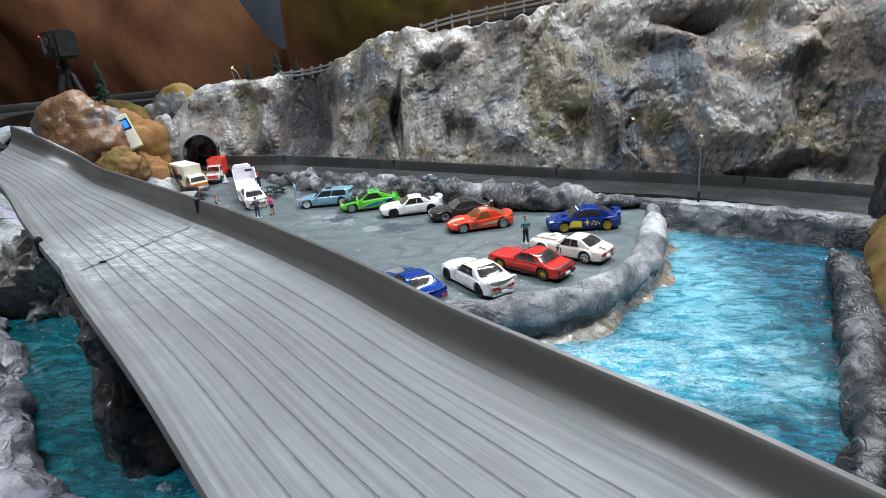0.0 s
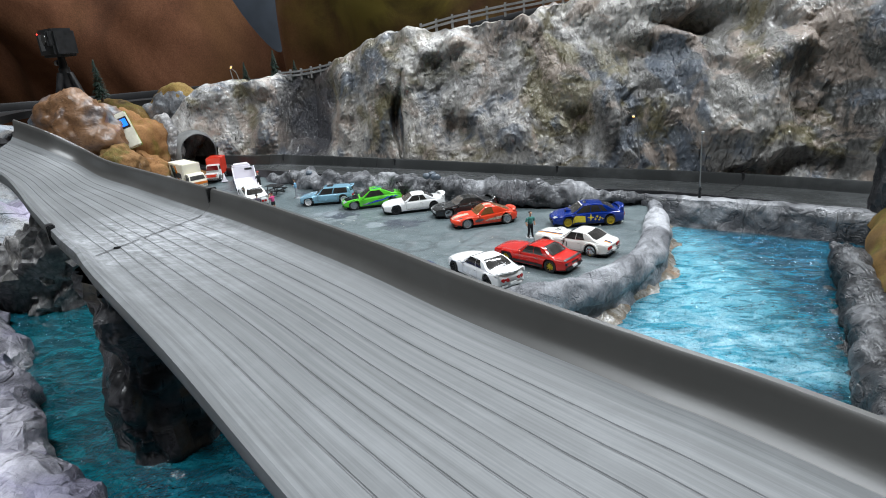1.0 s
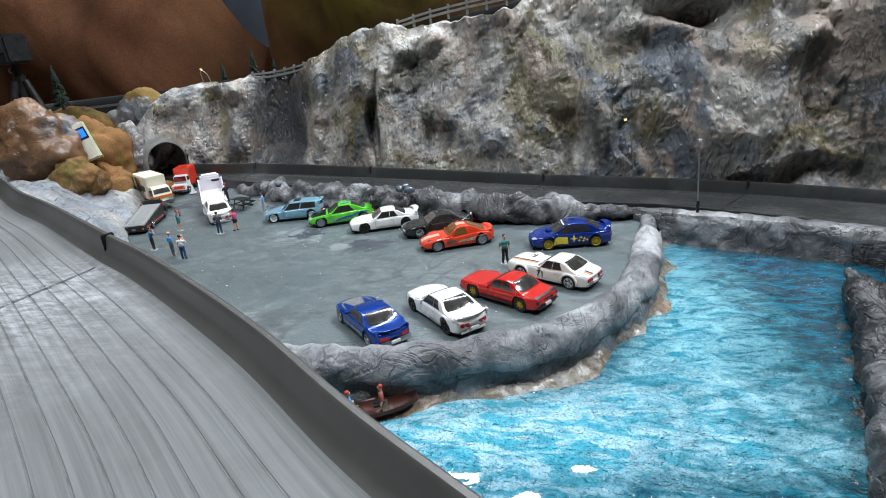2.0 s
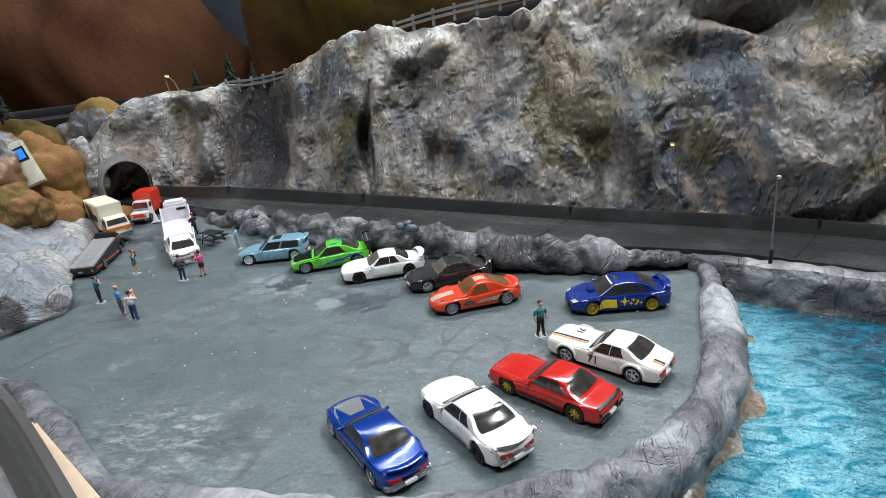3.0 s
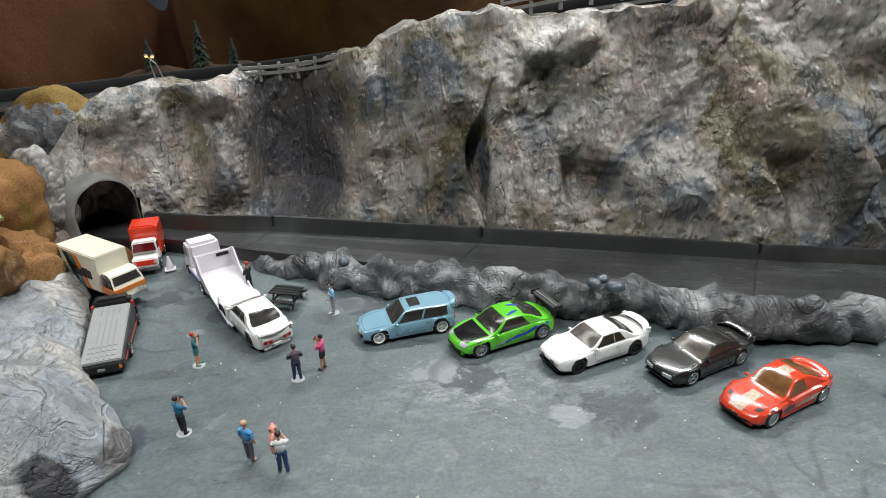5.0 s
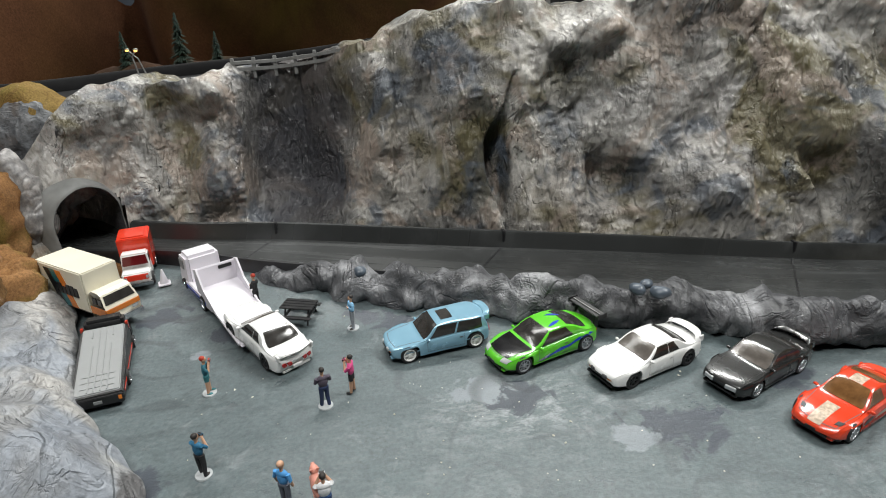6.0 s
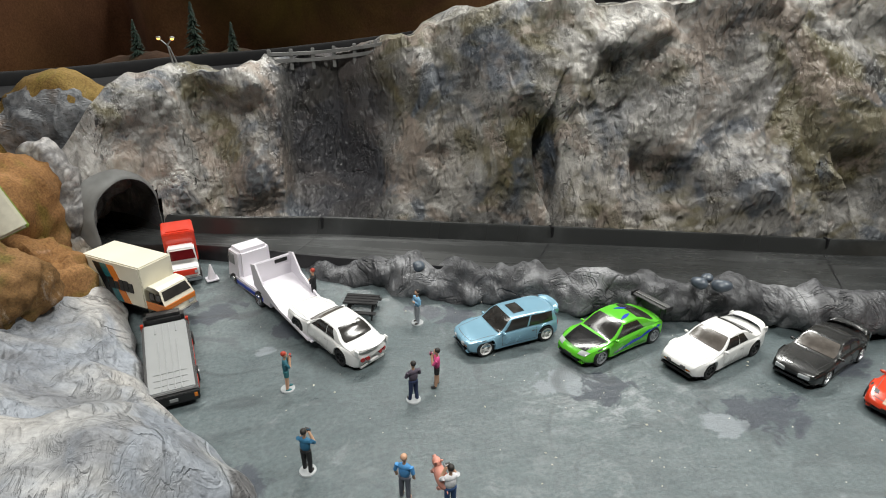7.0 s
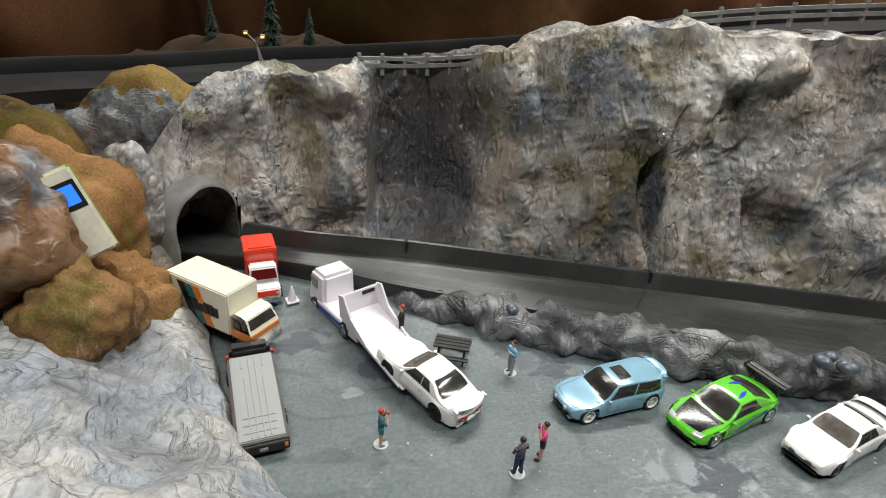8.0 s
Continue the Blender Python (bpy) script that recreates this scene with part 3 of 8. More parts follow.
def part(name, bm, material, parent=None, label="", smooth=True, crease=38):
    me = bpy.data.meshes.new(name)
    bm.normal_update()
    bm.to_mesh(me)
    bm.free()
    for mt in material if isinstance(material, (list, tuple)) else [material]:
        me.materials.append(mt)
    if smooth:
        me.polygons.foreach_set("use_smooth", [True] * len(me.polygons))
        me.set_sharp_from_angle(angle=radians(crease))
    ob = new(name, me)
    if parent is not None:
        ob.parent = parent
    if label:
        tagged(ob, label)
    return ob


def lerp_table(table, x):
    return float(np.interp(x, [r[0] for r in table], [r[1] for r in table]))


def fbm(p, octaves=4):
    return noise.fractal(p, 1.0, 2.0, octaves)


def grid_mesh(fn, nu, nv, keep=None, uv=None):
    """A sheet of nu x nv quads, from fn(u, v) with u and v in 0..1."""
    bm = bmesh.new()
    vs = [[bm.verts.new(fn(i / nu, j / nv)) for j in range(nv + 1)] for i in range(nu + 1)]
    lay = bm.loops.layers.uv.new("UVMap") if uv else None
    for i in range(nu):
        for j in range(nv):
            q = (vs[i][j], vs[i + 1][j], vs[i + 1][j + 1], vs[i][j + 1])
            if keep is None or keep(q):
                f = bm.faces.new(q)
                if lay:
                    for lp, (a, b) in zip(f.loops, ((i, j), (i + 1, j), (i + 1, j + 1), (i, j + 1))):
                        lp[lay].uv = uv(a / nu, b / nv)
    return bm


def smooth_path(points, n):
    """n + 1 points of a smooth curve through the given ones (Catmull-Rom), evenly spaced."""
    pts = [Vector(p) for p in points]
    pts = [2 * pts[0] - pts[1]] + pts + [2 * pts[-1] - pts[-2]]
    dense = []
    for k in range(1, len(pts) - 2):
        a, b, c, d = pts[k - 1:k + 3]
        for s in range(16):
            t = s / 16
            dense.append(0.5 * (2 * b + (c - a) * t + (2 * a - 5 * b + 4 * c - d) * t * t + (3 * b - a - 3 * c + d) * t ** 3))
    dense.append(pts[-2])
    run = [0.0]
    for a, b in zip(dense, dense[1:]):
        run.append(run[-1] + (b - a).length)
    out = []
    for i in range(n + 1):
        s = run[-1] * i / n
        k = min(max(int(np.searchsorted(run, s)), 1), len(run) - 1)
        f = (s - run[k - 1]) / max(run[k] - run[k - 1], 1e-9)
        out.append(dense[k - 1].lerp(dense[k], f))
    return out


def sides(path):
    """For each point of a path the level direction to its right."""
    out = []
    for i in range(len(path)):
        d = path[min(i + 1, len(path) - 1)] - path[max(i - 1, 0)]
        out.append(Vector((d.y, -d.x, 0)).normalized())
    return out


def ribbon(points, profile, n):
    """Sweeps a profile of (across to the right, up) along a path; u runs along it in metres."""
    path = smooth_path(points, n)
    right = sides(path)
    length = sum((b - a).length for a, b in zip(path, path[1:]))

    def fn(u, v):
        i, j = round(u * n), round(v * (len(profile) - 1))
        return path[i] + right[i] * profile[j][0] + Vector((0, 0, profile[j][1]))

    return grid_mesh(fn, n, len(profile) - 1, uv=lambda u, v: (u * length, profile[round(v * (len(profile) - 1))][0]))


def rock_roll(points, rx, rz, n, m, seed, lump=0.35, wrinkle=0.0016, lump_scale=28, flat=0.0):
    """A long low rock bank: a lumpy tube along a path."""
    path = smooth_path(points, n)
    right = sides(path)
    off = Vector((seed * 3.1, seed * 1.7, seed))

    def fn(u, v):
        i = round(u * n)
        a = 2 * math.pi * v
        c, s = math.cos(a), math.sin(a)
        taper = min(1.0, 5 * u + 0.15, 5 * (1 - u) + 0.15)
        p = path[i] + right[i] * (rx * c * taper) + Vector((0, 0, max(s, -0.4) * rz * taper))
        out = (right[i] * c + Vector((0, 0, s))).normalized()
        q = p * lump_scale + off
        d = lump * rx * (fbm(q, 3) + 0.45 * abs(noise.noise(q * 1.7)) * 1.5)
        d += wrinkle * (noise.ridged_multi_fractal(p * 60 + off, 0.9, 2.1, 3, 1.0, 2.0) - 1.0)
        return p + out * d

    bm = grid_mesh(fn, n, m)
    bmesh.ops.remove_doubles(bm, verts=bm.verts, dist=1e-6)
    return bm


def rock_lump(c, r, seed, sub=5, lump=0.28, wrinkle=0.002, lump_scale=16, spin=0.0):
    bm = bmesh.new()
    bmesh.ops.create_icosphere(bm, subdivisions=sub, radius=1)
    off = Vector((seed * 2.3, seed * 5.1, seed * 1.3))
    cs, sn = math.cos(spin), math.sin(spin)
    for v in bm.verts:
        n = v.co.normalized()
        p = Vector((n.x * r[0], n.y * r[1], n.z * r[2]))
        p = Vector((p.x * cs - p.y * sn, p.x * sn + p.y * cs, p.z)) + Vector(c)
        q = p * lump_scale + off
        d = lump * min(r) * fbm(q, 4) + wrinkle * (noise.ridged_multi_fractal(p * 85 + off, 0.9, 2.1, 4, 1.0, 2.0) - 1.0)
        v.co = p + n * d
    return bm


def box(bm, x0, x1, y0, y1, z0, z1, bevel=0.0, mat_index=0):
    r = bmesh.ops.create_cube(bm, size=1)
    for v in r["verts"]:
        v.co = Vector(((x0 + x1) / 2 + v.co.x * (x1 - x0), (y0 + y1) / 2 + v.co.y * (y1 - y0), (z0 + z1) / 2 + v.co.z * (z1 - z0)))
    faces = {f for v in r["verts"] for f in v.link_faces}
    for f in faces:
        f.material_index = mat_index
    if bevel:
        edges = {e for v in r["verts"] for e in v.link_edges}
        bmesh.ops.bevel(bm, geom=list(edges), offset=bevel, segments=2, affect="EDGES")
    return bm


def cyl(bm, p, q, r0, r1=None, seg=12, mat_index=0):
    p, q = Vector(p), Vector(q)
    d = q - p
    r = bmesh.ops.create_cone(bm, cap_ends=True, segments=seg, radius1=r0, radius2=r0 if r1 is None else r1, depth=d.length)
    m = Matrix.Translation((p + q) / 2) @ d.to_track_quat("Z", "Y").to_matrix().to_4x4()
    bmesh.ops.transform(bm, matrix=m, verts=r["verts"])
    for f in {f for v in r["verts"] for f in v.link_faces}:
        f.material_index = mat_index
    return bm


def ball(bm, c, r, seg=10, mat_index=0):
    k = bmesh.ops.create_uvsphere(bm, u_segments=seg, v_segments=max(5, seg - 3), radius=1)
    for v in k["verts"]:
        v.co = Vector((c[0] + v.co.x * r[0], c[1] + v.co.y * r[1], c[2] + v.co.z * r[2]))
    for f in {f for v in k["verts"] for f in v.link_faces}:
        f.material_index = mat_index
    return bm


# ---- the room round the table ----
# unseen surfaces, added to enclose the layout and bounce lamp light as fill
def room():
    for name, b6 in (("floor", (-4, 4, -4, 4, -1.0, -0.95)), ("ceiling", (-4, 4, -4, 4, 1.9, 1.95)), ("wall_north", (-4, 4, 3.9, 4, -0.95, 1.9)),
                     ("wall_south", (-4, 4, -4, -3.9, -0.95, 1.9)), ("wall_east", (3.9, 4, -3.9, 3.9, -0.95, 1.9)), ("wall_west", (-4, -3.9, -3.9, 3.9, -0.95, 1.9))):
        ob = part(name, box(bmesh.new(), *b6), ROOMFLOOR if name == "floor" else ROOMWALL, smooth=False)
        tagged(ob, "unseen plain room surface round the model layout, added to bounce light", "room", kind="structure")


room()
ground = part("ground", grid_mesh(lambda u, v: Vector((-2 + 4 * u, -0.6 + 3 * v, -0.055 + 0.004 * noise.noise(Vector((u * 30, v * 30, 0))))), 60, 60), BASE)
tagged(ground, "dark wooden base board of the model landscape", "base board", kind="structure")


# ---- the paved lot and the water ----
def lot_z(x, y):
    f = min(1.0, max(0.0, (-x - 0.27) / 0.13))
    g = min(1.0, max(0.0, (y - 0.875) / 0.08)) * min(1.0, max(0.0, (-x - 0.18) / 0.1))
    return -0.008 * f * f * (3 - 2 * f) + 0.018 * g


KERB = [(0.206, 0.84), (0.203, 0.79), (0.191, 0.71), (0.170, 0.632), (0.124, 0.562), (0.064, 0.528), (0.0, 0.515), (-0.06, 0.513), (-0.125, 0.516), (-0.175, 0.535), (-0.215, 0.567), (-0.26, 0.597), (-0.32, 0.62), (-0.37, 0.645)]


def lot_floor():
    def fn(u, v):
        x = -0.56 + 0.80 * u
        y0 = lerp_table(sorted(KERB), x - (0.004 if x > 0.1 else 0.0)) + 0.001
        y = y0 + (1.06 - y0) * v
        return Vector((x, y, lot_z(x, y) + 0.0006 * noise.noise(Vector((x, y, 0)) * 40)))
    return part("pavement", grid_mesh(fn, 150, 100), LOT)


tagged(lot_floor(), "scuffed blue-grey painted parking lot of the model", "parking lot", kind="structure")
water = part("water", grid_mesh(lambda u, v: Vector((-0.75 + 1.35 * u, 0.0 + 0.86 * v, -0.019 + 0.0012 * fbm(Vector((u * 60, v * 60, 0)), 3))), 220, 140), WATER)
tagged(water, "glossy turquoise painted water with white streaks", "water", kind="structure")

kerb = part("rock_kerb", rock_roll([(x, y, 0.002) for x, y in KERB], 0.0125, 0.013, 300, 36, 1, 0.28, 0.0013), ROCK_KERB, crease=120)
tagged(kerb, "rounded grey rock kerb round the parking lot", "rock kerb")


def kerb_flank():
    path = smooth_path([(x, y, 0) for x, y in KERB], 300)
    right = sides(path)

    def fn(u, v):
        i = round(u * 300)
        p = path[i] - right[i] * (0.0085 + 0.003 * v ** 1.3) + Vector((0, 0, 0.003 - 0.027 * v))
        q = p * 40
        return p + right[i] * (0.004 * fbm(q, 4)) + Vector((0, 0, 0.003 * noise.noise(q * 2)))
    part("rock_flank", grid_mesh(fn, 300, 16), ROCK_KERB, kerb)

    def shore(u, v):
        i = round(u * 300)
        w = 0.003 + 0.020 * (0.5 + noise.noise(path[i] * 30)) * v
        p = path[i] - right[i] * (0.006 + w) + Vector((0, 0, -0.0140 - 0.0058 * v))
        return p + Vector((0, 0, 0.0016 * fbm(p * 120, 3)))
    part("silt_edge", grid_mesh(shore, 300, 8), SILT, kerb, "glossy brown and grey silt at the waterline")


kerb_flank()
STONES = [(-0.335, 0.962), (-0.295, 0.938), (-0.228, 0.915), (-0.177, 0.893), (-0.118, 0.874), (-0.065, 0.85), (-0.006, 0.834), (0.042, 0.808), (0.09, 0.797), (0.14, 0.797), (0.195, 0.795)]
stones = part("rock_border", rock_roll([(x, y, 0.008) for x, y in STONES], 0.0125, 0.0175, 420, 44, 4, 0.75, 0.0016, lump_scale=36), ROCK_DARK, crease=120)
tagged(stones, "lumpy dark grey rock border between lot and race track", "rock border")

# ---- the back race track ----
def track_z(x):
    return float(np.interp(x, (-0.55, -0.45, -0.3, -0.2, 0.5), (0.024, 0.025, 0.0285, 0.026, -0.002)))


WALL_LINE = [(-0.515, 1.085), (-0.452, 1.036), (-0.405, 1.013), (-0.354, 0.998), (-0.301, 0.984), (-0.182, 0.955), (-0.041, 0.926), (0.11, 0.893), (0.20, 0.878), (0.306, 0.856), (0.412, 0.822), (0.52, 0.78)]
LIP_LINE = [(-0.545, 1.045), (-0.492, 1.012), (-0.45, 1.003), (-0.4116, 0.994), (-0.364, 0.9745), (-0.319, 0.950), (-0.254, 0.926), (-0.193, 0.905), (-0.143, 0.893), (-0.074, 0.866), (-0.015, 0.848), (0.09, 0.816), (0.18, 0.805), (0.224, 0.797), (0.298, 0.770), (0.364, 0.740), (0.46, 0.695)]
back_track = thing("race_track", "dark grey plastic race track with raised side wall", "race track")
wall_path = smooth_path([(x, y, track_z(x)) for x, y in WALL_LINE], 160)
lip_path = smooth_path([(x, y, track_z(x) - (0.007 if x < -0.1 else 0.0 if x > 0.1 else 0.035 * (0.1 - x))) for x, y in LIP_LINE], 160)


def between(profile):
    """profile: (share from the wall to the lip, metres towards the lip, height)"""
    k = len(profile) - 1

    def fn(u, v):
        i = round(u * 160)
        share, extra, h = profile[round(v * k)]
        way = lip_path[i] - wall_path[i]
        return wall_path[i] + way * share + way.normalized() * extra + Vector((0, 0, h))
    return grid_mesh(fn, 160, k, uv=lambda u, v: (u, profile[round(v * k)][0] * 0.066))


part("track_surface", between([(0, 0, 0), (0.25, 0, 0), (0.5, 0, 0), (0.75, 0, 0), (1, 0, 0)]), TRACK, back_track)
part("side_wall", between([(0, 0.0045, -0.004), (0, 0.004, 0.0), (0, 0.002, 0.004), (0, 0.0005, 0.0105), (0, -0.0006, 0.0122), (0, -0.003, 0.0122), (0, -0.003, -0.01)]), TRACK, back_track)
part("front_lip", between([(1, 0, -0.006), (1, 0, 0.0), (1, 0, 0.0035), (1, 0.0008, 0.0045), (1, 0.0026, 0.0045), (1, 0.0034, 0.003), (1, 0.0034, -0.02)]), TRACK_RIM, back_track)
for i_ in (34, 62, 96, 128):
    way_ = (lip_path[i_] - wall_path[i_]).normalized()
    bm_ = bmesh.new()
    along_ = (wall_path[i_ + 1] - wall_path[i_]).normalized() * 0.0006
    vs_ = [bm_.verts.new(p_ + Vector((0, 0, 0.0004))) for p_ in (wall_path[i_] + way_ * 0.005 - along_, wall_path[i_] + way_ * 0.005 + along_, lip_path[i_] + along_, lip_path[i_] - along_)]
    bm_.faces.new(vs_)
    part("joint_seam", bm_, TRACK_RIM, back_track, "thin seam between two track pieces")
    bm_ = bmesh.new()
    q_ = wall_path[i_]
    box(bm_, q_.x - 0.0012, q_.x + 0.0012, q_.y - 0.0018, q_.y + 0.004, q_.z, q_.z + 0.0132, 0.0003)
    part("joint_clip", bm_, TRACK_RIM, back_track)

# ---- the cliff ----
FACE_Y = [(-0.60, 0.985), (-0.50, 0.995), (-0.478, 1.01), (-0.44, 1.045), (-0.40, 1.057), (-0.36, 1.060), (-0.340, 1.060), (-0.330, 1.094), (-0.285, 1.092), (-0.258, 1.064), (-0.235, 1.038), (-0.20, 1.015), (-0.15, 0.985), (-0.11, 0.962), (-0.06, 0.955), (0.0, 0.945), (0.06, 0.925), (0.12, 0.914), (0.18, 0.902), (0.24, 0.895), (0.31, 0.88), (0.37, 0.86), (0.42, 0.84), (0.56, 0.80)]
TOP_Z = [(-0.60, 0.06), (-0.50, 0.095), (-0.482, 0.12), (-0.466, 0.147), (-0.452, 0.151), (-0.44, 0.146), (-0.42, 0.149), (-0.385, 0.148), (-0.35, 0.151), (-0.335, 0.152), (-0.322, 0.1545), (-0.285, 0.1585), (-0.25, 0.167), (-0.225, 0.176), (-0.19, 0.192), (-0.15, 0.203), (-0.10, 0.207), (-0.05, 0.205), (0.0, 0.206), (0.06, 0.211), (0.12, 0.23), (0.2, 0.25), (0.56, 0.28)]
TUNNEL_C, TUNNEL_DIR, TUNNEL_R, TUNNEL_Z = Vector((-0.472, 1.014, 0)), Vector((0.79, -0.62, 0)), 0.0275, 0.049


# swells (+) and hollows (-) of the face: x, z, half width, half height, depth
SWELLS = [(-0.45, 0.132, 0.022, 0.022, 0.012), (-0.372, 0.138, 0.020, 0.022, 0.014), (-0.366, 0.072, 0.018, 0.024, 0.010), (-0.43, 0.075, 0.020, 0.028, 0.010), (-0.405, 0.11, 0.012, 0.03, -0.008),
          (-0.298, 0.08, 0.036, 0.07, -0.006), (-0.25, 0.115, 0.014, 0.03, -0.008), (-0.262, 0.045, 0.014, 0.03, -0.010), (-0.222, 0.085, 0.016, 0.030, 0.012), (-0.215, 0.15, 0.014, 0.035, 0.008),
          (-0.16, 0.12, 0.030, 0.06, 0.008), (-0.117, 0.085, 0.006, 0.045, -0.014), (-0.055, 0.185, 0.03, 0.012, 0.010), (-0.02, 0.075, 0.014, 0.016, -0.013),
          (0.02, 0.19, 0.04, 0.012, -0.003), (0.04, 0.06, 0.03, 0.03, 0.008), (0.135, 0.075, 0.012, 0.026, -0.014), (0.165, 0.085, 0.012, 0.03, 0.010), (0.222, 0.16, 0.04, 0.014, -0.008),
          (0.278, 0.195, 0.035, 0.010, -0.022), (0.30, 0.09, 0.05, 0.05, 0.010), (0.35, 0.155, 0.05, 0.014, 0.010), (0.41, 0.09, 0.03, 0.07, -0.022), (0.36, 0.02, 0.09, 0.014, -0.014)]


def cliff_point(x, z):
    lean = 0.42 - 0.30 * math.exp(-((x + 0.305) / 0.045) ** 4)
    y = lerp_table(FACE_Y, x) + (z - 0.1) * (0.28 if z < 0.1 else lean)
    y -= 1.3 * max(0.0, 0.052 - z) * math.exp(-((x + 0.285) / 0.055) ** 4)
    p = Vector((x, y, z))
    warp = Vector((noise.noise(p * 14), 0, noise.noise(p * 14 + Vector((5, 2, 8))))) * 0.018
    q = Vector((x, y * 0.3, z * 0.55)) + warp
    d = 0.010 * fbm(q * 13 + Vector((3, 1, 7)), 2) + 0.003 * fbm(q * 42, 3)
    d += 0.022 * abs(noise.noise(q * 16 + Vector((1, 4, 2)))) + 0.012 * abs(noise.noise(q * 37 + Vector((7, 3, 1)))) - 0.010
    for cx, cz, rx, rz, depth in SWELLS:
        e = ((x + warp.x - cx) / rx) ** 2 + ((z + warp.z - cz) / rz) ** 2
        if e < 9:
            d += 1.7 * depth * math.exp(-(e * 0.7) ** 1.4)
    d += 0.0018 * (noise.ridged_multi_fractal((Vector((x, y, z * 0.6)) + warp) * 42, 0.9, 2.1, 3, 1.0, 2.0) - 1.0)
    d += 0.0013 * (noise.ridged_multi_fractal((p + warp * 0.6) * 120 + Vector((0, 9, 0)), 0.9, 2.1, 4, 1.0, 2.0) - 1.0)
    # the recess hangs in straight, narrow folds
    hang = math.exp(-((x + 0.294) / 0.040) ** 6)
    if hang > 0.001:
        folds = 0.005 * abs(noise.noise(Vector((x * 75 + 2 * noise.noise(p * 30), 0, z * 9)))) + 0.002 * abs(noise.noise(Vector((x * 190, 3, z * 14)))) + 0.004 * noise.noise(p * 22)
        d = d * (1 - hang) + hang * (folds - 0.002)
    if z < 0.10 and x > -0.33:
        d = min(d, y - lerp_table(WALL_LINE, x) - 0.005 + 0.35 * max(0.0, z - 0.045))
    rel = Vector((x, y, 0)) - TUNNEL_C
    near = math.exp(-(rel.length / 0.045) ** 2) * (1 if z < 0.1 else math.exp(-((z - 0.1) / 0.02) ** 2))
    return p + Vector((0.25 * d, -d, 0.2 * d)) * (1 - 0.85 * near)


def cliff():
    def fn(u, v):
        x = -0.60 + 1.16 * u
        zt = lerp_table(TOP_Z, x) + 0.006 * fbm(Vector((x * 40, 0, 3)), 3)
        if v <= 0.8:
            return cliff_point(x, 0.004 + (zt - 0.004) * v / 0.8)
        w = (v - 0.8) / 0.2
        p = cliff_point(x, zt)
        back = Vector((0, 0.10 * w, -0.03 * w * w)) + Vector((0, 0, 0.010 * math.sin(math.pi * min(1, w * 1.6)) * (0.3 + noise.noise(Vector((x * 30, w * 3, 5))))))
        return p + back

    def keep(q):
        c = sum((v.co for v in q), Vector()) / 4
        rel = Vector((c.x, c.y, 0)) - TUNNEL_C
        across = rel.dot(Vector((0.62, 0.79, 0)))
        depth = rel.dot(TUNNEL_DIR)
        up = c.z - TUNNEL_Z
        hole = TUNNEL_R + 0.003
        inside = abs(across) < hole and (up < 0 or math.hypot(across, up) < hole) and abs(depth) < 0.05
        return not inside
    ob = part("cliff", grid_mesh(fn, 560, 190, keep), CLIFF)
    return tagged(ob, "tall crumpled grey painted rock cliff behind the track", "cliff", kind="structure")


cliff()


PORTAL = plain("smooth_grey_plaster", (0.17, 0.172, 0.168), 0.6, vary=0.35, scale=45, bump=0.25)


def tunnel():
    t = thing("tunnel", "dark arched tunnel mouth with smooth grey plaster portal", "tunnel")
    side = Vector((0.62, 0.79, 0))

    def arch(a, r):
        if a < 0.25:
            return -r, TUNNEL_Z - 0.04 * (1 - a / 0.25)
        if a > 0.75:
            return r, TUNNEL_Z - 0.04 * (a - 0.75) / 0.25
        b = math.pi * (1 - (a - 0.25) / 0.5)
        return r * math.cos(b), TUNNEL_Z + r * math.sin(b)

    def tube(u, v):
        s, z = arch(u, TUNNEL_R)
        return TUNNEL_C + TUNNEL_DIR * (0.015 - 0.26 * v) + side * s + Vector((0, 0, z))

    def rim(u, v):
        s, z = arch(u, TUNNEL_R + 0.011 * v)
        bulge = 0.015 - 0.030 * v * v + 0.003 * noise.noise(Vector((s * 60, z * 60, 2)))
        return TUNNEL_C + TUNNEL_DIR * bulge + side * s + Vector((0, 0, z))
    part("bore", grid_mesh(tube, 40, 12), ROCK_DARK, t)
    part("portal", grid_mesh(rim, 80, 10), PORTAL, t)
    bm = bmesh.new()
    e = TUNNEL_C - TUNNEL_DIR * 0.24
    vs = [bm.verts.new(e + side * s + Vector((0, 0, z))) for s, z in ((-0.04, 0.0), (0.04, 0.0), (0.04, 0.09), (-0.04, 0.09))]
    bm.faces.new(vs)
    part("end_wall", bm, ROCK_DARK, t)


tunnel()


# ---- the raised race track in front ----
DECK = 0.083
RAIL_LINE = [(-0.1350, 0.4835, 0.0074), (-0.1000, 0.4625, 0.005), (-0.0500, 0.4265, 0.0028), (0.0, 0.3880, 0.0005), (0.0500, 0.3430, 0), (0.1056, 0.2975, 0), (0.1481, 0.2611, 0), (0.2900, 0.1220, 0)]
EDGE_LINE = [(-0.1626, 0.3933, 0.006), (-0.1329, 0.3667, 0.005), (-0.0554, 0.3030, 0.002), (0.0041, 0.2511, 0), (0.0650, 0.1970, 0), (0.1900, 0.0880, 0)]
FAR_RAIL = [(-0.1352, 0.4837, 0.0074), (-0.2300, 0.5481, 0.0095), (-0.2800, 0.5749, 0.014), (-0.3230, 0.6014, 0.022), (-0.3560, 0.6070, 0.036), (-0.4080, 0.6282, 0.047)]
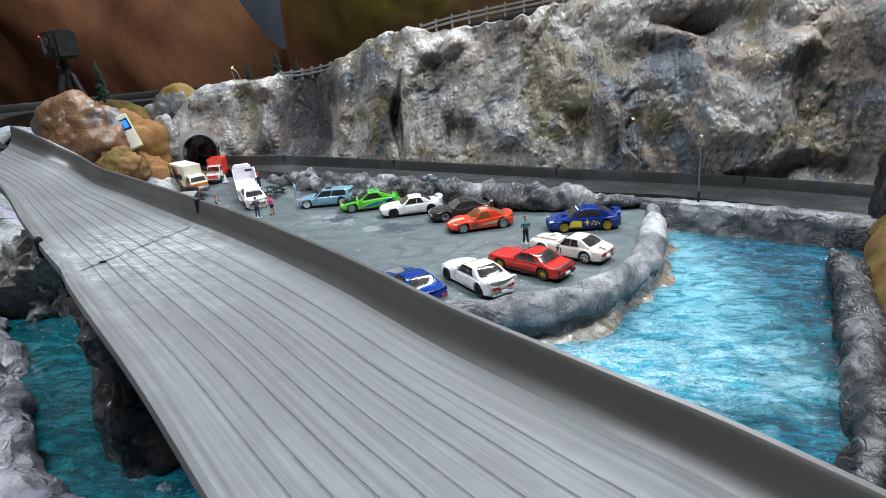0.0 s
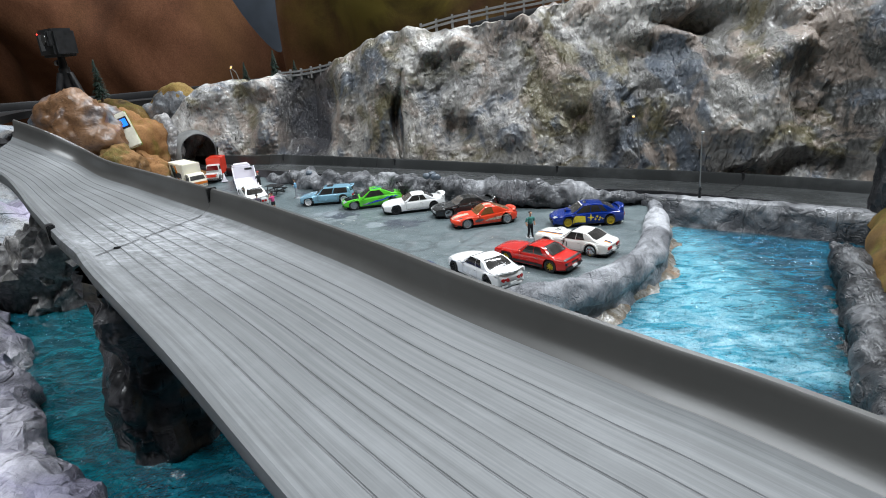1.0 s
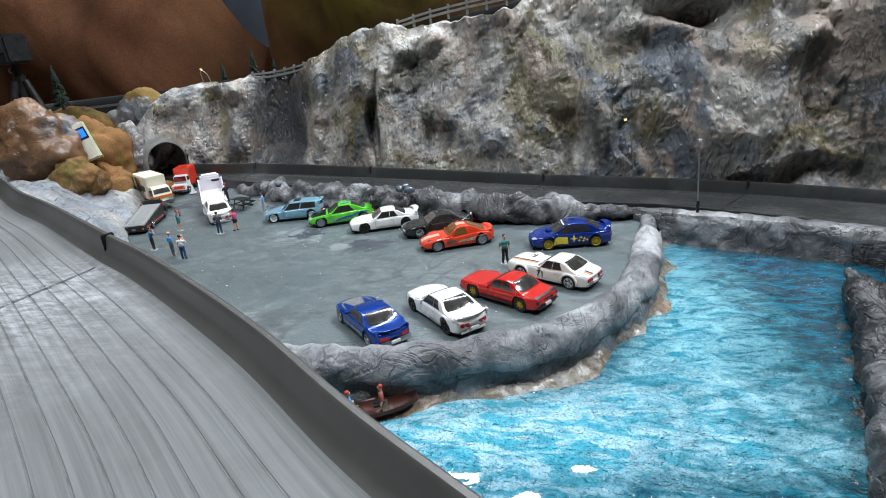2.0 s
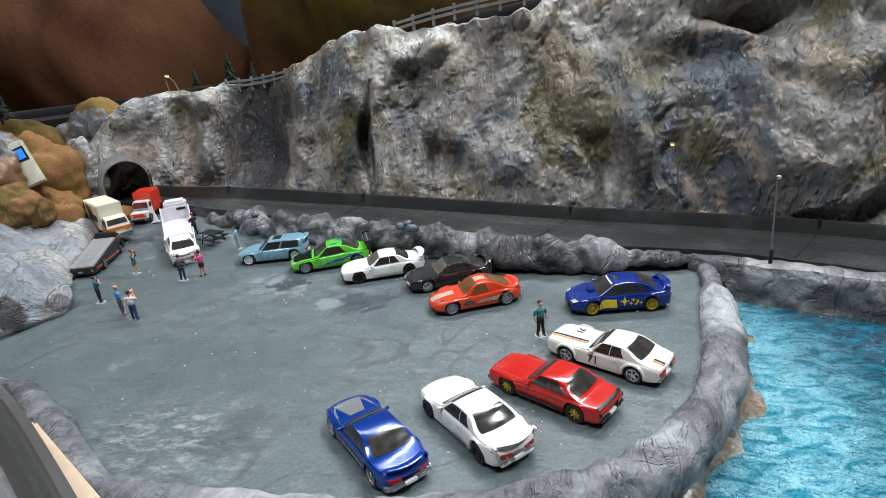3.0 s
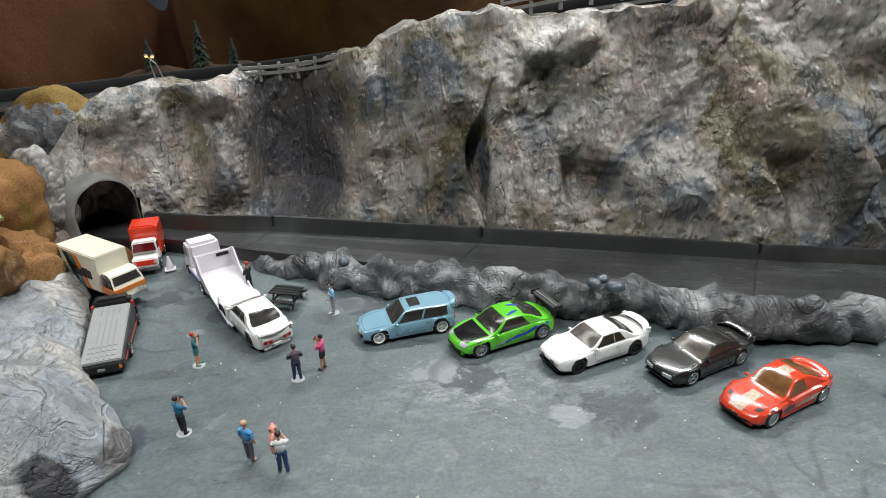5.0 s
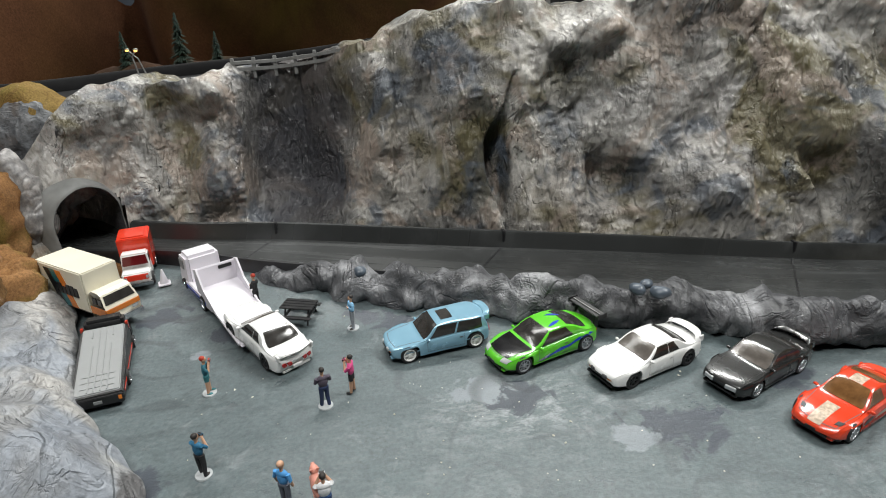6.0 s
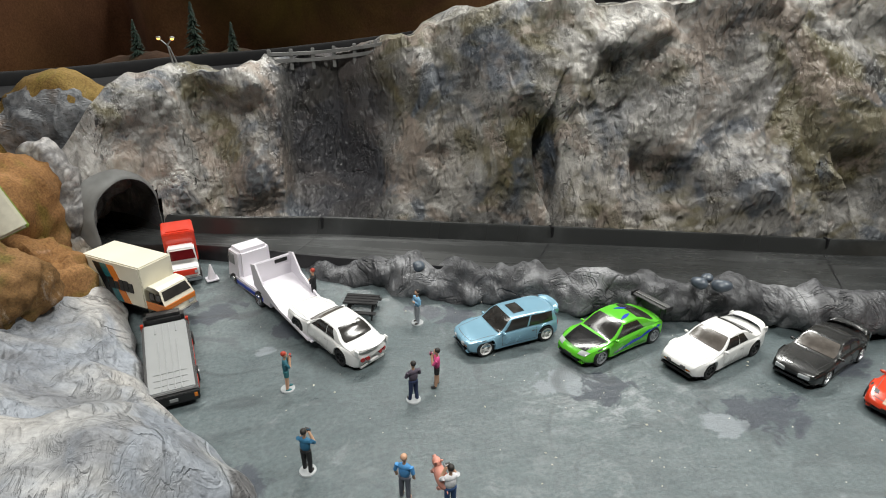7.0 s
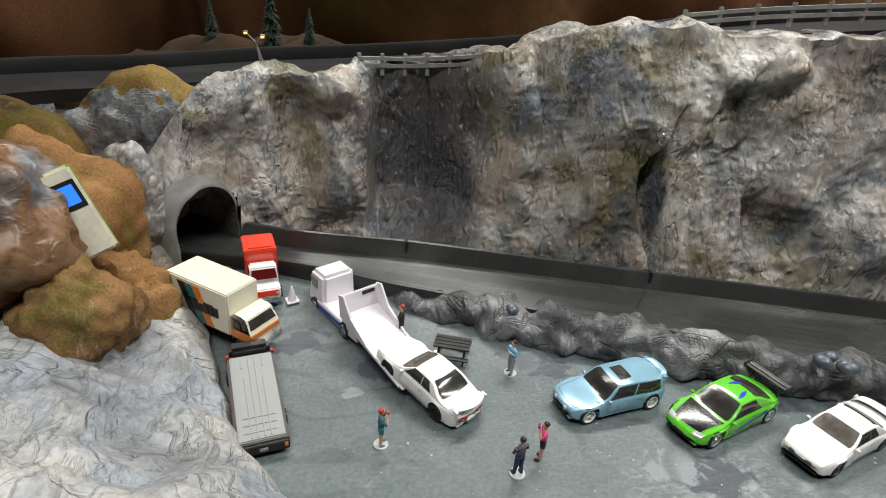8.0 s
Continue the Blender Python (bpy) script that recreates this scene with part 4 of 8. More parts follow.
FAR_EDGE = [(-0.1628, 0.3935, 0.006), (-0.1965, 0.4193, 0.008), (-0.2536, 0.4649, 0.013), (-0.2949, 0.5000, 0.0165), (-0.3394, 0.5347, 0.022), (-0.3936, 0.5644, 0.032)]


def deck_piece(parent, rail, edge, n):
    a = smooth_path([(p[0], p[1], DECK + (p[2] if len(p) > 2 else 0)) for p in rail], n)
    b = smooth_path([(p[0], p[1], DECK + (p[2] if len(p) > 2 else 0)) for p in edge], n)
    length = sum((q - p).length for p, q in zip(a, a[1:]))
    up = Vector((0, 0, 1))

    def strip(profile):
        """profile: (share of the way from the rail to the edge, extra metres towards the edge, height)"""
        k = len(profile) - 1

        def fn(u, v):
            i, j = round(u * n), round(v * k)
            s, extra, h = profile[j]
            way = (b[i] - a[i])
            return a[i] + way * s + way.normalized() * extra + up * h
        return grid_mesh(fn, n, k, uv=lambda u, v: (u * length, profile[round(v * k)][0] * 0.09 + profile[round(v * k)][1]))

    # the running surface, with its moulded grooves
    prof = [(0.0, 0.010, 0.0022), (0.0, 0.014, 0.0004), (0.0, 0.0165, 0.0)]
    lanes = [0.245, 0.335, 0.425, 0.515, 0.60, 0.685, 0.77, 0.85]
    for s in lanes:
        prof += [(s, -0.0005, 0.0), (s, -0.0002, -0.0003), (s, 0.0002, -0.0003), (s, 0.0005, 0.0)]
    prof += [(0.91, 0, 0.0), (0.94, 0, 0.0008), (0.965, 0, 0.0032), (0.985, 0, 0.0058), (1.0, 0, 0.0064), (1.0, 0.0022, 0.0056), (1.0, 0.003, 0.002), (1.0, 0.001, -0.004), (0.9, 0, -0.006), (0.0, 0.0, -0.006)]
    part("running_surface", strip(prof), BRIDGE, parent)
    for s in lanes:
        part("groove", strip([(s, -0.00016, -0.0002), (s, 0.00016, -0.0002)]), GROOVE, parent)
    part("side_wall", strip([(0.0, 0.010, 0.0022), (0.0, 0.0066, 0.0044), (0.0, 0.0045, 0.0075), (0.0, 0.0036, 0.0120), (0.0, 0.0030, 0.0139), (0.0, 0.0020, 0.0149), (0, 0.0002, 0.0150), (0, -0.0008, 0.0142),
                             (0, -0.001, 0.006), (0, -0.001, -0.006)]), BRIDGE_WALL, parent)
    return a, b


front_track = thing("raised_race_track", "wide grey plastic race track with grooves and tall side wall", "race track", "pieces of raised race track")
deck_piece(front_track, RAIL_LINE, EDGE_LINE, 120)
far_track = thing("raised_race_track", "wide grey plastic race track with grooves and tall side wall", "race track", "pieces of raised race track")
deck_piece(far_track, FAR_RAIL, FAR_EDGE, 120)


def bracket():
    # cream wooden block screwed behind the wall of the raised track, with a painted outside
    bm = bmesh.new()
    box(bm, 0.006, 0.07, 0.0012, 0.0075, -0.035, -0.009, 0.0010)
    ob = part("wooden_support_block", bm, CREAM)
    ob.matrix_world = pose(-0.1300, 0.4808, DECK + 0.0070, 0, 0, -33)
    return tagged(ob, "cream wooden block behind the raised track wall", "wooden block")


bracket()


def joint_clip():
    # the open seam across both pieces
    a, b = Vector((-0.1375, 0.4755, DECK + 0.0078)), Vector((-0.1604, 0.4005, DECK + 0.0066))
    side = (b - a).cross(Vector((0, 0, 1))).normalized() * 0.00045
    bm = bmesh.new()
    for s0, s1 in ((0.0, 0.34), (0.36, 0.62), (0.66, 1.0)):
        p, q = a.lerp(b, s0), a.lerp(b, s1)
        bm.faces.new([bm.verts.new(v) for v in (p - side, p + side, q + side, q - side)])
    part("joint_seam", bm, BLACK, far_track, "dark open seam between two track pieces")
    bm = bmesh.new()
    box(bm, -0.0011, 0.0011, -0.0052, 0.0016, -0.004, 0.0156, 0.0004)
    ob = part("track_joint_clip", bm, BLACK)
    ob.matrix_world = pose(-0.1353, 0.4838, DECK + 0.0074, 0, 0, -33)
    return tagged(ob, "black plastic clip joining two track pieces", "track clip")


joint_clip()


def edge_tab():
    bm = bmesh.new()
    box(bm, -0.0035, 0.0035, -0.0022, 0.0022, -0.004, 0.0080, 0.0006)
    ob = part("track_edge_tab", bm, BLACK)
    ob.matrix_world = pose(-0.2080, 0.4265, DECK + 0.009, 0, 0, -40)
    tagged(ob, "small black plastic tab on the outer track edge", "track clip")
    bm = bmesh.new()
    box(bm, -0.0018, 0.0018, -0.0008, 0.0008, 0.0002, 0.0012, 0.0003)
    ob = part("track_joint_clip", bm, BLACK)
    ob.matrix_world = pose(-0.1560, 0.4120, DECK + 0.0063, 0, 0, 20)
    tagged(ob, "small black plastic catch lying on the track joint", "track clip")


edge_tab()


def pier():
    c0, c1 = Vector((-0.215, 0.440, 0)), Vector((-0.125, 0.352, 0))
    d = (c1 - c0).normalized()
    nrm = Vector((0.62, 0.78, 0))

    def fn(u, v):
        a = 2 * math.pi * u
        sx, sy = math.cos(a), math.sin(a)
        f = lambda s: math.copysign(abs(s) ** 0.4, s)
        z = -0.035 + (DECK + 0.028) * v
        spread = 1 + 0.25 * (1 - v) ** 3
        p = (c0 + c1) / 2 + d * (f(sx) * 0.042 * spread) + nrm * (f(sy) * 0.026 * spread + 0.028) + Vector((0, 0, z))
        out = d * sx + nrm * sy
        q = p * 40
        return p + out * (0.008 * fbm(q, 3) + 0.003 * noise.ridged_multi_fractal(Vector((p.x, p.y, p.z * 0.4)) * 90, 0.9, 2.1, 3, 1, 2) - 0.003)
    return part("rock_pier", grid_mesh(fn, 160, 60), ROCK_BLACK)


tagged(pier(), "dark glossy rock pier under the raised track", "rock pier")

# ---- banks of the water ----
BANK = [(-0.50, 0.60), (-0.43, 0.535), (-0.345, 0.465), (-0.285, 0.412), (-0.225, 0.360), (-0.175, 0.325), (-0.11, 0.28), (-0.03, 0.22)]
bank = part("river_bank", rock_roll([(x, y, -0.018) for x, y in BANK], 0.026, 0.026, 220, 48, 7, 0.4, 0.005, 24), ROCK_PURPLE)
tagged(bank, "pale purple-grey crumpled rock bank beside the water", "rock bank")
BANK2 = [(-0.56, 0.60), (-0.47, 0.515), (-0.40, 0.45), (-0.33, 0.385), (-0.27, 0.33), (-0.2, 0.27)]
grass_bank = part("grass_slope", rock_roll([(x - 0.02, y - 0.03, -0.03) for x, y in BANK2], 0.045, 0.028, 120, 30, 9, 0.15, 0.001, 20), MOSS)
tagged(grass_bank, "brown and green flocked slope beyond the bank", "slope")


def far_bank():
    bm = rock_lump((-0.375, 0.590, 0.0), (0.06, 0.04, 0.055), 12, 5, 0.6, 0.006, 26, 0.6)
    ob = part("river_rock", bm, ROCK)
    return tagged(ob, "dark and white crumpled rock under the raised track", "rock")


far_bank()
right_roll = part("rock_kerb", rock_roll([(0.335, 0.672, -0.008), (0.313, 0.59, -0.009), (0.290, 0.525, -0.011), (0.268, 0.47, -0.013), (0.245, 0.415, -0.015), (0.205, 0.345, -0.02)], 0.0115, 0.018, 160, 36, 15, 0.45, 0.003, 30), ROCK_SPECKLED)
tagged(right_roll, "rounded grey rock kerb between water and mossy slope", "rock kerb")
part("rock_foot", rock_roll([(0.322, 0.66, -0.026), (0.300, 0.59, -0.026), (0.276, 0.52, -0.026), (0.254, 0.455, -0.026), (0.240, 0.42, -0.026)], 0.008, 0.006, 130, 20, 18, 0.5, 0.002, 50), ROCK_SPECKLED, right_roll)


def moss_slope():
    foot = smooth_path([(0.378, 0.705, 0.0), (0.350, 0.65, -0.006), (0.322, 0.575, -0.010), (0.298, 0.51, -0.014), (0.276, 0.45, -0.018), (0.268, 0.40, -0.03), (0.29, 0.33, -0.03)], 100)

    def fn(u, v):
        p = foot[round(u * 100)].copy()
        p += Vector((0.26 * v, -0.10 * v, 0.22 * v ** 0.8))
        return p + Vector((0, 0, 0.012 * fbm(p * 22, 4) * min(1, v * 6))) + Vector((0.006 * noise.noise(p * 40), 0.0, 0))
    return part("mossy_slope", grid_mesh(fn, 100, 80), MOSS)


tagged(moss_slope(), "brown slope with yellow-green moss flock", "slope", kind="structure")


def pool_wall():
    path = smooth_path([(0.192, 0.795, 0), (0.222, 0.777, 0), (0.27, 0.757, 0), (0.33, 0.73, 0), (0.392, 0.698, 0)], 100)
    right = sides(path)

    def fn(u, v):
        i = round(u * 100)
        prof = [(-0.022, 0.008), (-0.016, 0.0105), (-0.008, 0.011), (-0.001, 0.010), (0.003, 0.004), (0.004, -0.006), (0.005, -0.016), (0.008, -0.024), (0.016, -0.0275), (0.03, -0.0295)]
        k = v * (len(prof) - 1)
        a = min(int(k), len(prof) - 2)
        f = k - a
        s = prof[a][0] * (1 - f) + prof[a + 1][0] * f
        h = prof[a][1] * (1 - f) + prof[a + 1][1] * f
        p = path[i] + right[i] * s + Vector((0, 0, h))
        return p + right[i] * (0.003 * fbm(p * 60, 3)) + Vector((0, 0, 0.0012 * noise.noise(p * 90)))
    return part("pool_wall", grid_mesh(fn, 100, 36), ROCK_DARK)


tagged(pool_wall(), "dark grey rock retaining wall with flat ledge above the water", "retaining wall")
slab = part("rock_pier", rock_lump((0.412, 0.712, 0.035), (0.030, 0.026, 0.082), 31, 5, 0.2, 0.003, 25), ROCK_BLACK)
tagged(slab, "upright dark grey rock slab beside the track", "rock pier")

# ---- the hairpin road and the upper road ----
ROAD = [(-0.44, 0.61, 0.116), (-0.475, 0.640, 0.119), (-0.560, 0.70, 0.126), (-0.650, 0.79, 0.131), (-0.70, 0.92, 0.133), (-0.675, 1.02, 0.130), (-0.61, 1.085, 0.130), (-0.52, 1.118, 0.132), (-0.43, 1.150, 0.137), (-0.34, 1.162, 0.143),
        (-0.24, 1.150, 0.156), (-0.14, 1.105, 0.178), (-0.04, 1.06, 0.2), (0.08, 1.03, 0.216), (0.22, 1.0, 0.228), (0.42, 0.96, 0.24)]
road = thing("hill_road", "dark grey plastic road winding round the hill", "model road")
part("road_surface", ribbon(ROAD[1:], [(-0.038, -0.01), (-0.038, 0.0), (-0.012, 0.0), (0.012, 0.0), (0.032, 0.0), (0.032, -0.01)], 260), ROAD_BLACK, road)
part("outer_wall", ribbon(ROAD[1:], [(-0.038, -0.01), (-0.038, 0.0), (-0.0395, 0.010), (-0.0405, 0.012), (-0.043, 0.012), (-0.043, -0.012)], 260), ROAD_BLACK, road)


def guard_rail(points, spacing, lift):
    g = thing("guard_rail", "weathered grey model guard rail on posts along the road edge", "guard rail")
    path = smooth_path(points, 200)
    run, last = 0.0, -1.0
    for p, q in zip(path, path[1:]):
        if run - last >= spacing or last < 0:
            last = run
            bm = bmesh.new()
            box(bm, p.x - 0.0016, p.x + 0.0016, p.y - 0.0016, p.y + 0.0016, p.z - 0.006, p.z + 0.0125, 0.0004)
            part("post", bm, CONCRETE, g)
        run += (q - p).length
    part("upper_beam", ribbon(points, [(-0.0012, 0.0070), (0.0022, 0.0070), (0.0022, 0.0098), (-0.0012, 0.0098), (-0.0012, 0.0070)], 120), CONCRETE, g)
    part("lower_beam", ribbon(points, [(-0.0012, 0.0010), (0.0022, 0.0010), (0.0022, 0.0040), (-0.0012, 0.0040), (-0.0012, 0.0010)], 120), CONCRETE, g)


guard_rail([(-0.345, 1.102, 0.150), (-0.30, 1.098, 0.152), (-0.25, 1.083, 0.159), (-0.215, 1.075, 0.168)], 0.0195, 0)
guard_rail([(-0.09, 1.045, 0.204), (-0.03, 1.025, 0.214), (0.06, 1.005, 0.224), (0.18, 0.985, 0.236)], 0.026, 0)

# ---- rocks and hills beside the lot ----
OUT_EDGE = [(0.56, -0.352), (0.62, -0.352), (0.66, -0.372), (0.695, -0.374), (0.712, -0.362), (0.735, -0.347), (0.755, -0.356), (0.78, -0.376), (0.815, -0.404), (0.85, -0.424), (0.88, -0.432), (0.915, -0.447), (0.95, -0.470), (1.0, -0.50), (1.08, -0.52)]
road_samples = smooth_path([(p[0], p[1], p[2] + DECK) if len(p) > 2 else p for p in [((a[0] + b[0]) / 2, (a[1] + b[1]) / 2, (a[2] + b[2]) / 2) for a, b in zip(FAR_RAIL, FAR_EDGE)]], 40) + smooth_path(ROAD, 120)


def outcrop():
    def fn(u, v):
        y = 0.57 + 0.50 * u
        ex = lerp_table(OUT_EDGE, y) + 0.007 * noise.noise(Vector((0, y * 45, 2)))
        rim = min(1.0, v / 0.06)
        d = 0.36 * max(0.0, (v - 0.06) / 0.94) ** 1.6
        x = ex - d - 0.008 * (1 - rim) ** 1.5
        h = -0.003 + 0.009 * rim ** 1.6 + 0.012 * (1 - math.exp(-d / 0.009)) + 0.072 * (1 - math.exp(-d / 0.10)) + lot_z(x, y)
        p = Vector((x, y, h))
        ease = min(1, d / 0.03)
        wp = Vector((x, y, 0)) + 0.016 * Vector((noise.noise(p * 18), noise.noise(p * 18 + Vector((4, 4, 4))), 0))
        h += ease * (0.018 * fbm(p * 13, 2) + 0.014 * abs(noise.noise(wp * 17)) + 0.005 * abs(noise.noise(wp * 41)) - 0.006) + 0.004 * rim * noise.noise(wp * 60)
        for r in road_samples:
            k = math.hypot(r.x - x, r.y - y)
            if k < 0.075:
                lim = r.z - 0.010 + max(0, k - 0.047) * 2.0
                h = min(h, lim)
        return Vector((x, y, h))
    return part("rock_outcrop", grid_mesh(fn, 240, 190), ROCK_BLUE)


tagged(outcrop(), "pale blue-grey crumpled plaster rock slope beside the lot", "rock slope")


GLITTER = rock_material("brown_flock_and_glitter_rock", (0.018, 0.018, 0.018), (0.15, 0.076, 0.036), (0.225, 0.125, 0.066), (0.085, 0.098, 0.115), 1.0, 0.8, 0.40, tint_amount=1.0)
GLITTER_GREY = rock_material("glittering_grey_rock", (0.018, 0.019, 0.022), (0.075, 0.08, 0.088), (0.22, 0.225, 0.235), (0.13, 0.08, 0.045), 1.6, 0.9, 0.4, tint_amount=0.8)
OLIVE_BROWN = flock_material("olive_brown_flock", (0.055, 0.036, 0.016), (0.16, 0.088, 0.036), (0.23, 0.125, 0.055), (0.105, 0.092, 0.024), (0.42, 0.36, 0.30), 1.3)
DARK_FLOCK = flock_material("dark_brown_flock", (0.010, 0.006, 0.004), (0.028, 0.014, 0.008), (0.05, 0.025, 0.013), (0.02, 0.018, 0.007), (0.04, 0.024, 0.015))
MOSS_GOLD = flock_material("golden_flock", (0.09, 0.056, 0.018), (0.17, 0.105, 0.034), (0.24, 0.165, 0.055), (0.13, 0.115, 0.020), (0.26, 0.19, 0.10))


def hill(name, label, c, r, seed, mat, lump=0.28, wrinkle=0.0015, sub=5, spin=0.0, scale=16):
    ob = part(name, rock_lump(c, r, seed, sub, lump, wrinkle, scale, spin), mat, crease=150)
    return tagged(ob, label, "rock" if "rock" in name or "boulder" in name else "hill")


hill("boulder", "brown flocked boulder with glittering grey patches", (-0.566, 0.893, 0.094), (0.054, 0.048, 0.064), 3, GLITTER, 0.45, 0.0035)
hill("boulder", "brown flocked boulder with olive moss", (-0.503, 0.872, 0.052), (0.028, 0.027, 0.030), 5, OLIVE_BROWN, 0.45, 0.003, scale=20)
ridge = part("rock_ridge", rock_roll([(-0.540, 0.945, 0.024), (-0.503, 0.932, 0.034), (-0.480, 0.915, 0.024), (-0.458, 0.901, 0.004)], 0.017, 0.025, 120, 36, 8, 0.8, 0.004, 34), ROCK_BROWN)
tagged(ridge, "brown flocked rock ridge beside the lot", "rock")
hill("brown_hill", "smooth orange-brown flocked hill", (-0.548, 0.968, 0.045), (0.060, 0.048, 0.076), 11, ROCK_BROWN, 0.4, 0.0015)
hill("dirt_mound", "low brown dirt mound beside the tunnel mouth", (-0.455, 0.978, 0.012), (0.028, 0.014, 0.014), 27, ROCK_BROWN, 0.5, 0.001, spin=-0.5)
mound = hill("rock_mound", "grey rock mound with grassy brown top", (-0.512, 1.036, 0.082), (0.056, 0.036, 0.062), 14, GLITTER_GREY, 0.5, 0.003)
part("grass_top", rock_lump((-0.511, 1.043, 0.088), (0.055, 0.035, 0.061), 14, 5, 0.5, 0.0008, 16), MOSS_GOLD, mound, "yellow-brown grass flock on top", crease=150)
hill("grassy_hill", "low hill with yellow-green grass flock", (-0.600, 1.02, 0.085), (0.06, 0.05, 0.052), 16, MOSS, 0.2, 0.0006)
hill("brown_hill", "low dark brown flocked hill behind the upper road", (-0.44, 1.330, 0.046), (0.24, 0.11, 0.092), 37, DARK_FLOCK, 0.2, 0.0015)
hill("portal_rock", "white streaked rock beside the tunnel mouth", (-0.507, 0.997, 0.064), (0.022, 0.018, 0.048), 19, ROCK, 0.6, 0.002)


# ---- felt hills and painted wall behind ----
def backdrop(name, label, x0, x1, y, top, mat, seed, fold):
    def fn(u, v):
        x = x0 + (x1 - x0) * u
        # two hills that swell out over a dark foot, with a notch between them
        notch = math.exp(-((x + 0.69) / 0.10) ** 2)
        z = -0.05 + (top * (1 - 0.68 * notch) + 0.05) * v
        q = Vector((x * 2.2, z * 1.6 + x * 0.7, seed))
        d = fold * fbm(q, 3) + fold * 0.6 * math.sin(x * 5 + 3 * noise.noise(q * 0.7) + z * 6)
        zz = z / 0.33
        slope = 0.10 * (1 - zz) ** 2 if zz < 1 else 0.30 * (zz - 1) ** 2
        return Vector((x, y + slope - d * (1 - notch) + 0.35 * notch, z))
    ob = part(name, grid_mesh(fn, 420, 80), mat)
    return tagged(ob, label, "backdrop", kind="structure")


backdrop("backdrop_hill", "folded brown and olive felt hills behind the layout", -2.2, 1.9, 1.56, 0.62, FELT_BROWN, 2.0, 0.12)
wall_panel = part("backdrop_wall", box(bmesh.new(), -2.4, 2.4, 2.1, 2.14, -0.05, 0.9), SKYWALL, smooth=False)
tagged(wall_panel, "blue-grey painted wall behind the hills", "backdrop", kind="structure")


# ---- model cars ----
PAINTS = {}


def paint(key, colour, metal=0.0, rough=0.2):
    if key not in PAINTS:
        PAINTS[key] = plain("car_paint_" + key, colour, rough, metal, 0.7, 0.05, 60.0)
    return PAINTS[key]


WHITE = paint("white", (0.80, 0.80, 0.79))
RED_LAMP = plain("red_lamp_lens", (0.45, 0.012, 0.012), 0.2, coat=0.5)
CLEAR_LAMP = plain("clear_lamp_lens", (0.55, 0.57, 0.58), 0.15, 0.3, 0.5)
AMBER = plain("amber_lens", (0.6, 0.18, 0.02), 0.25)


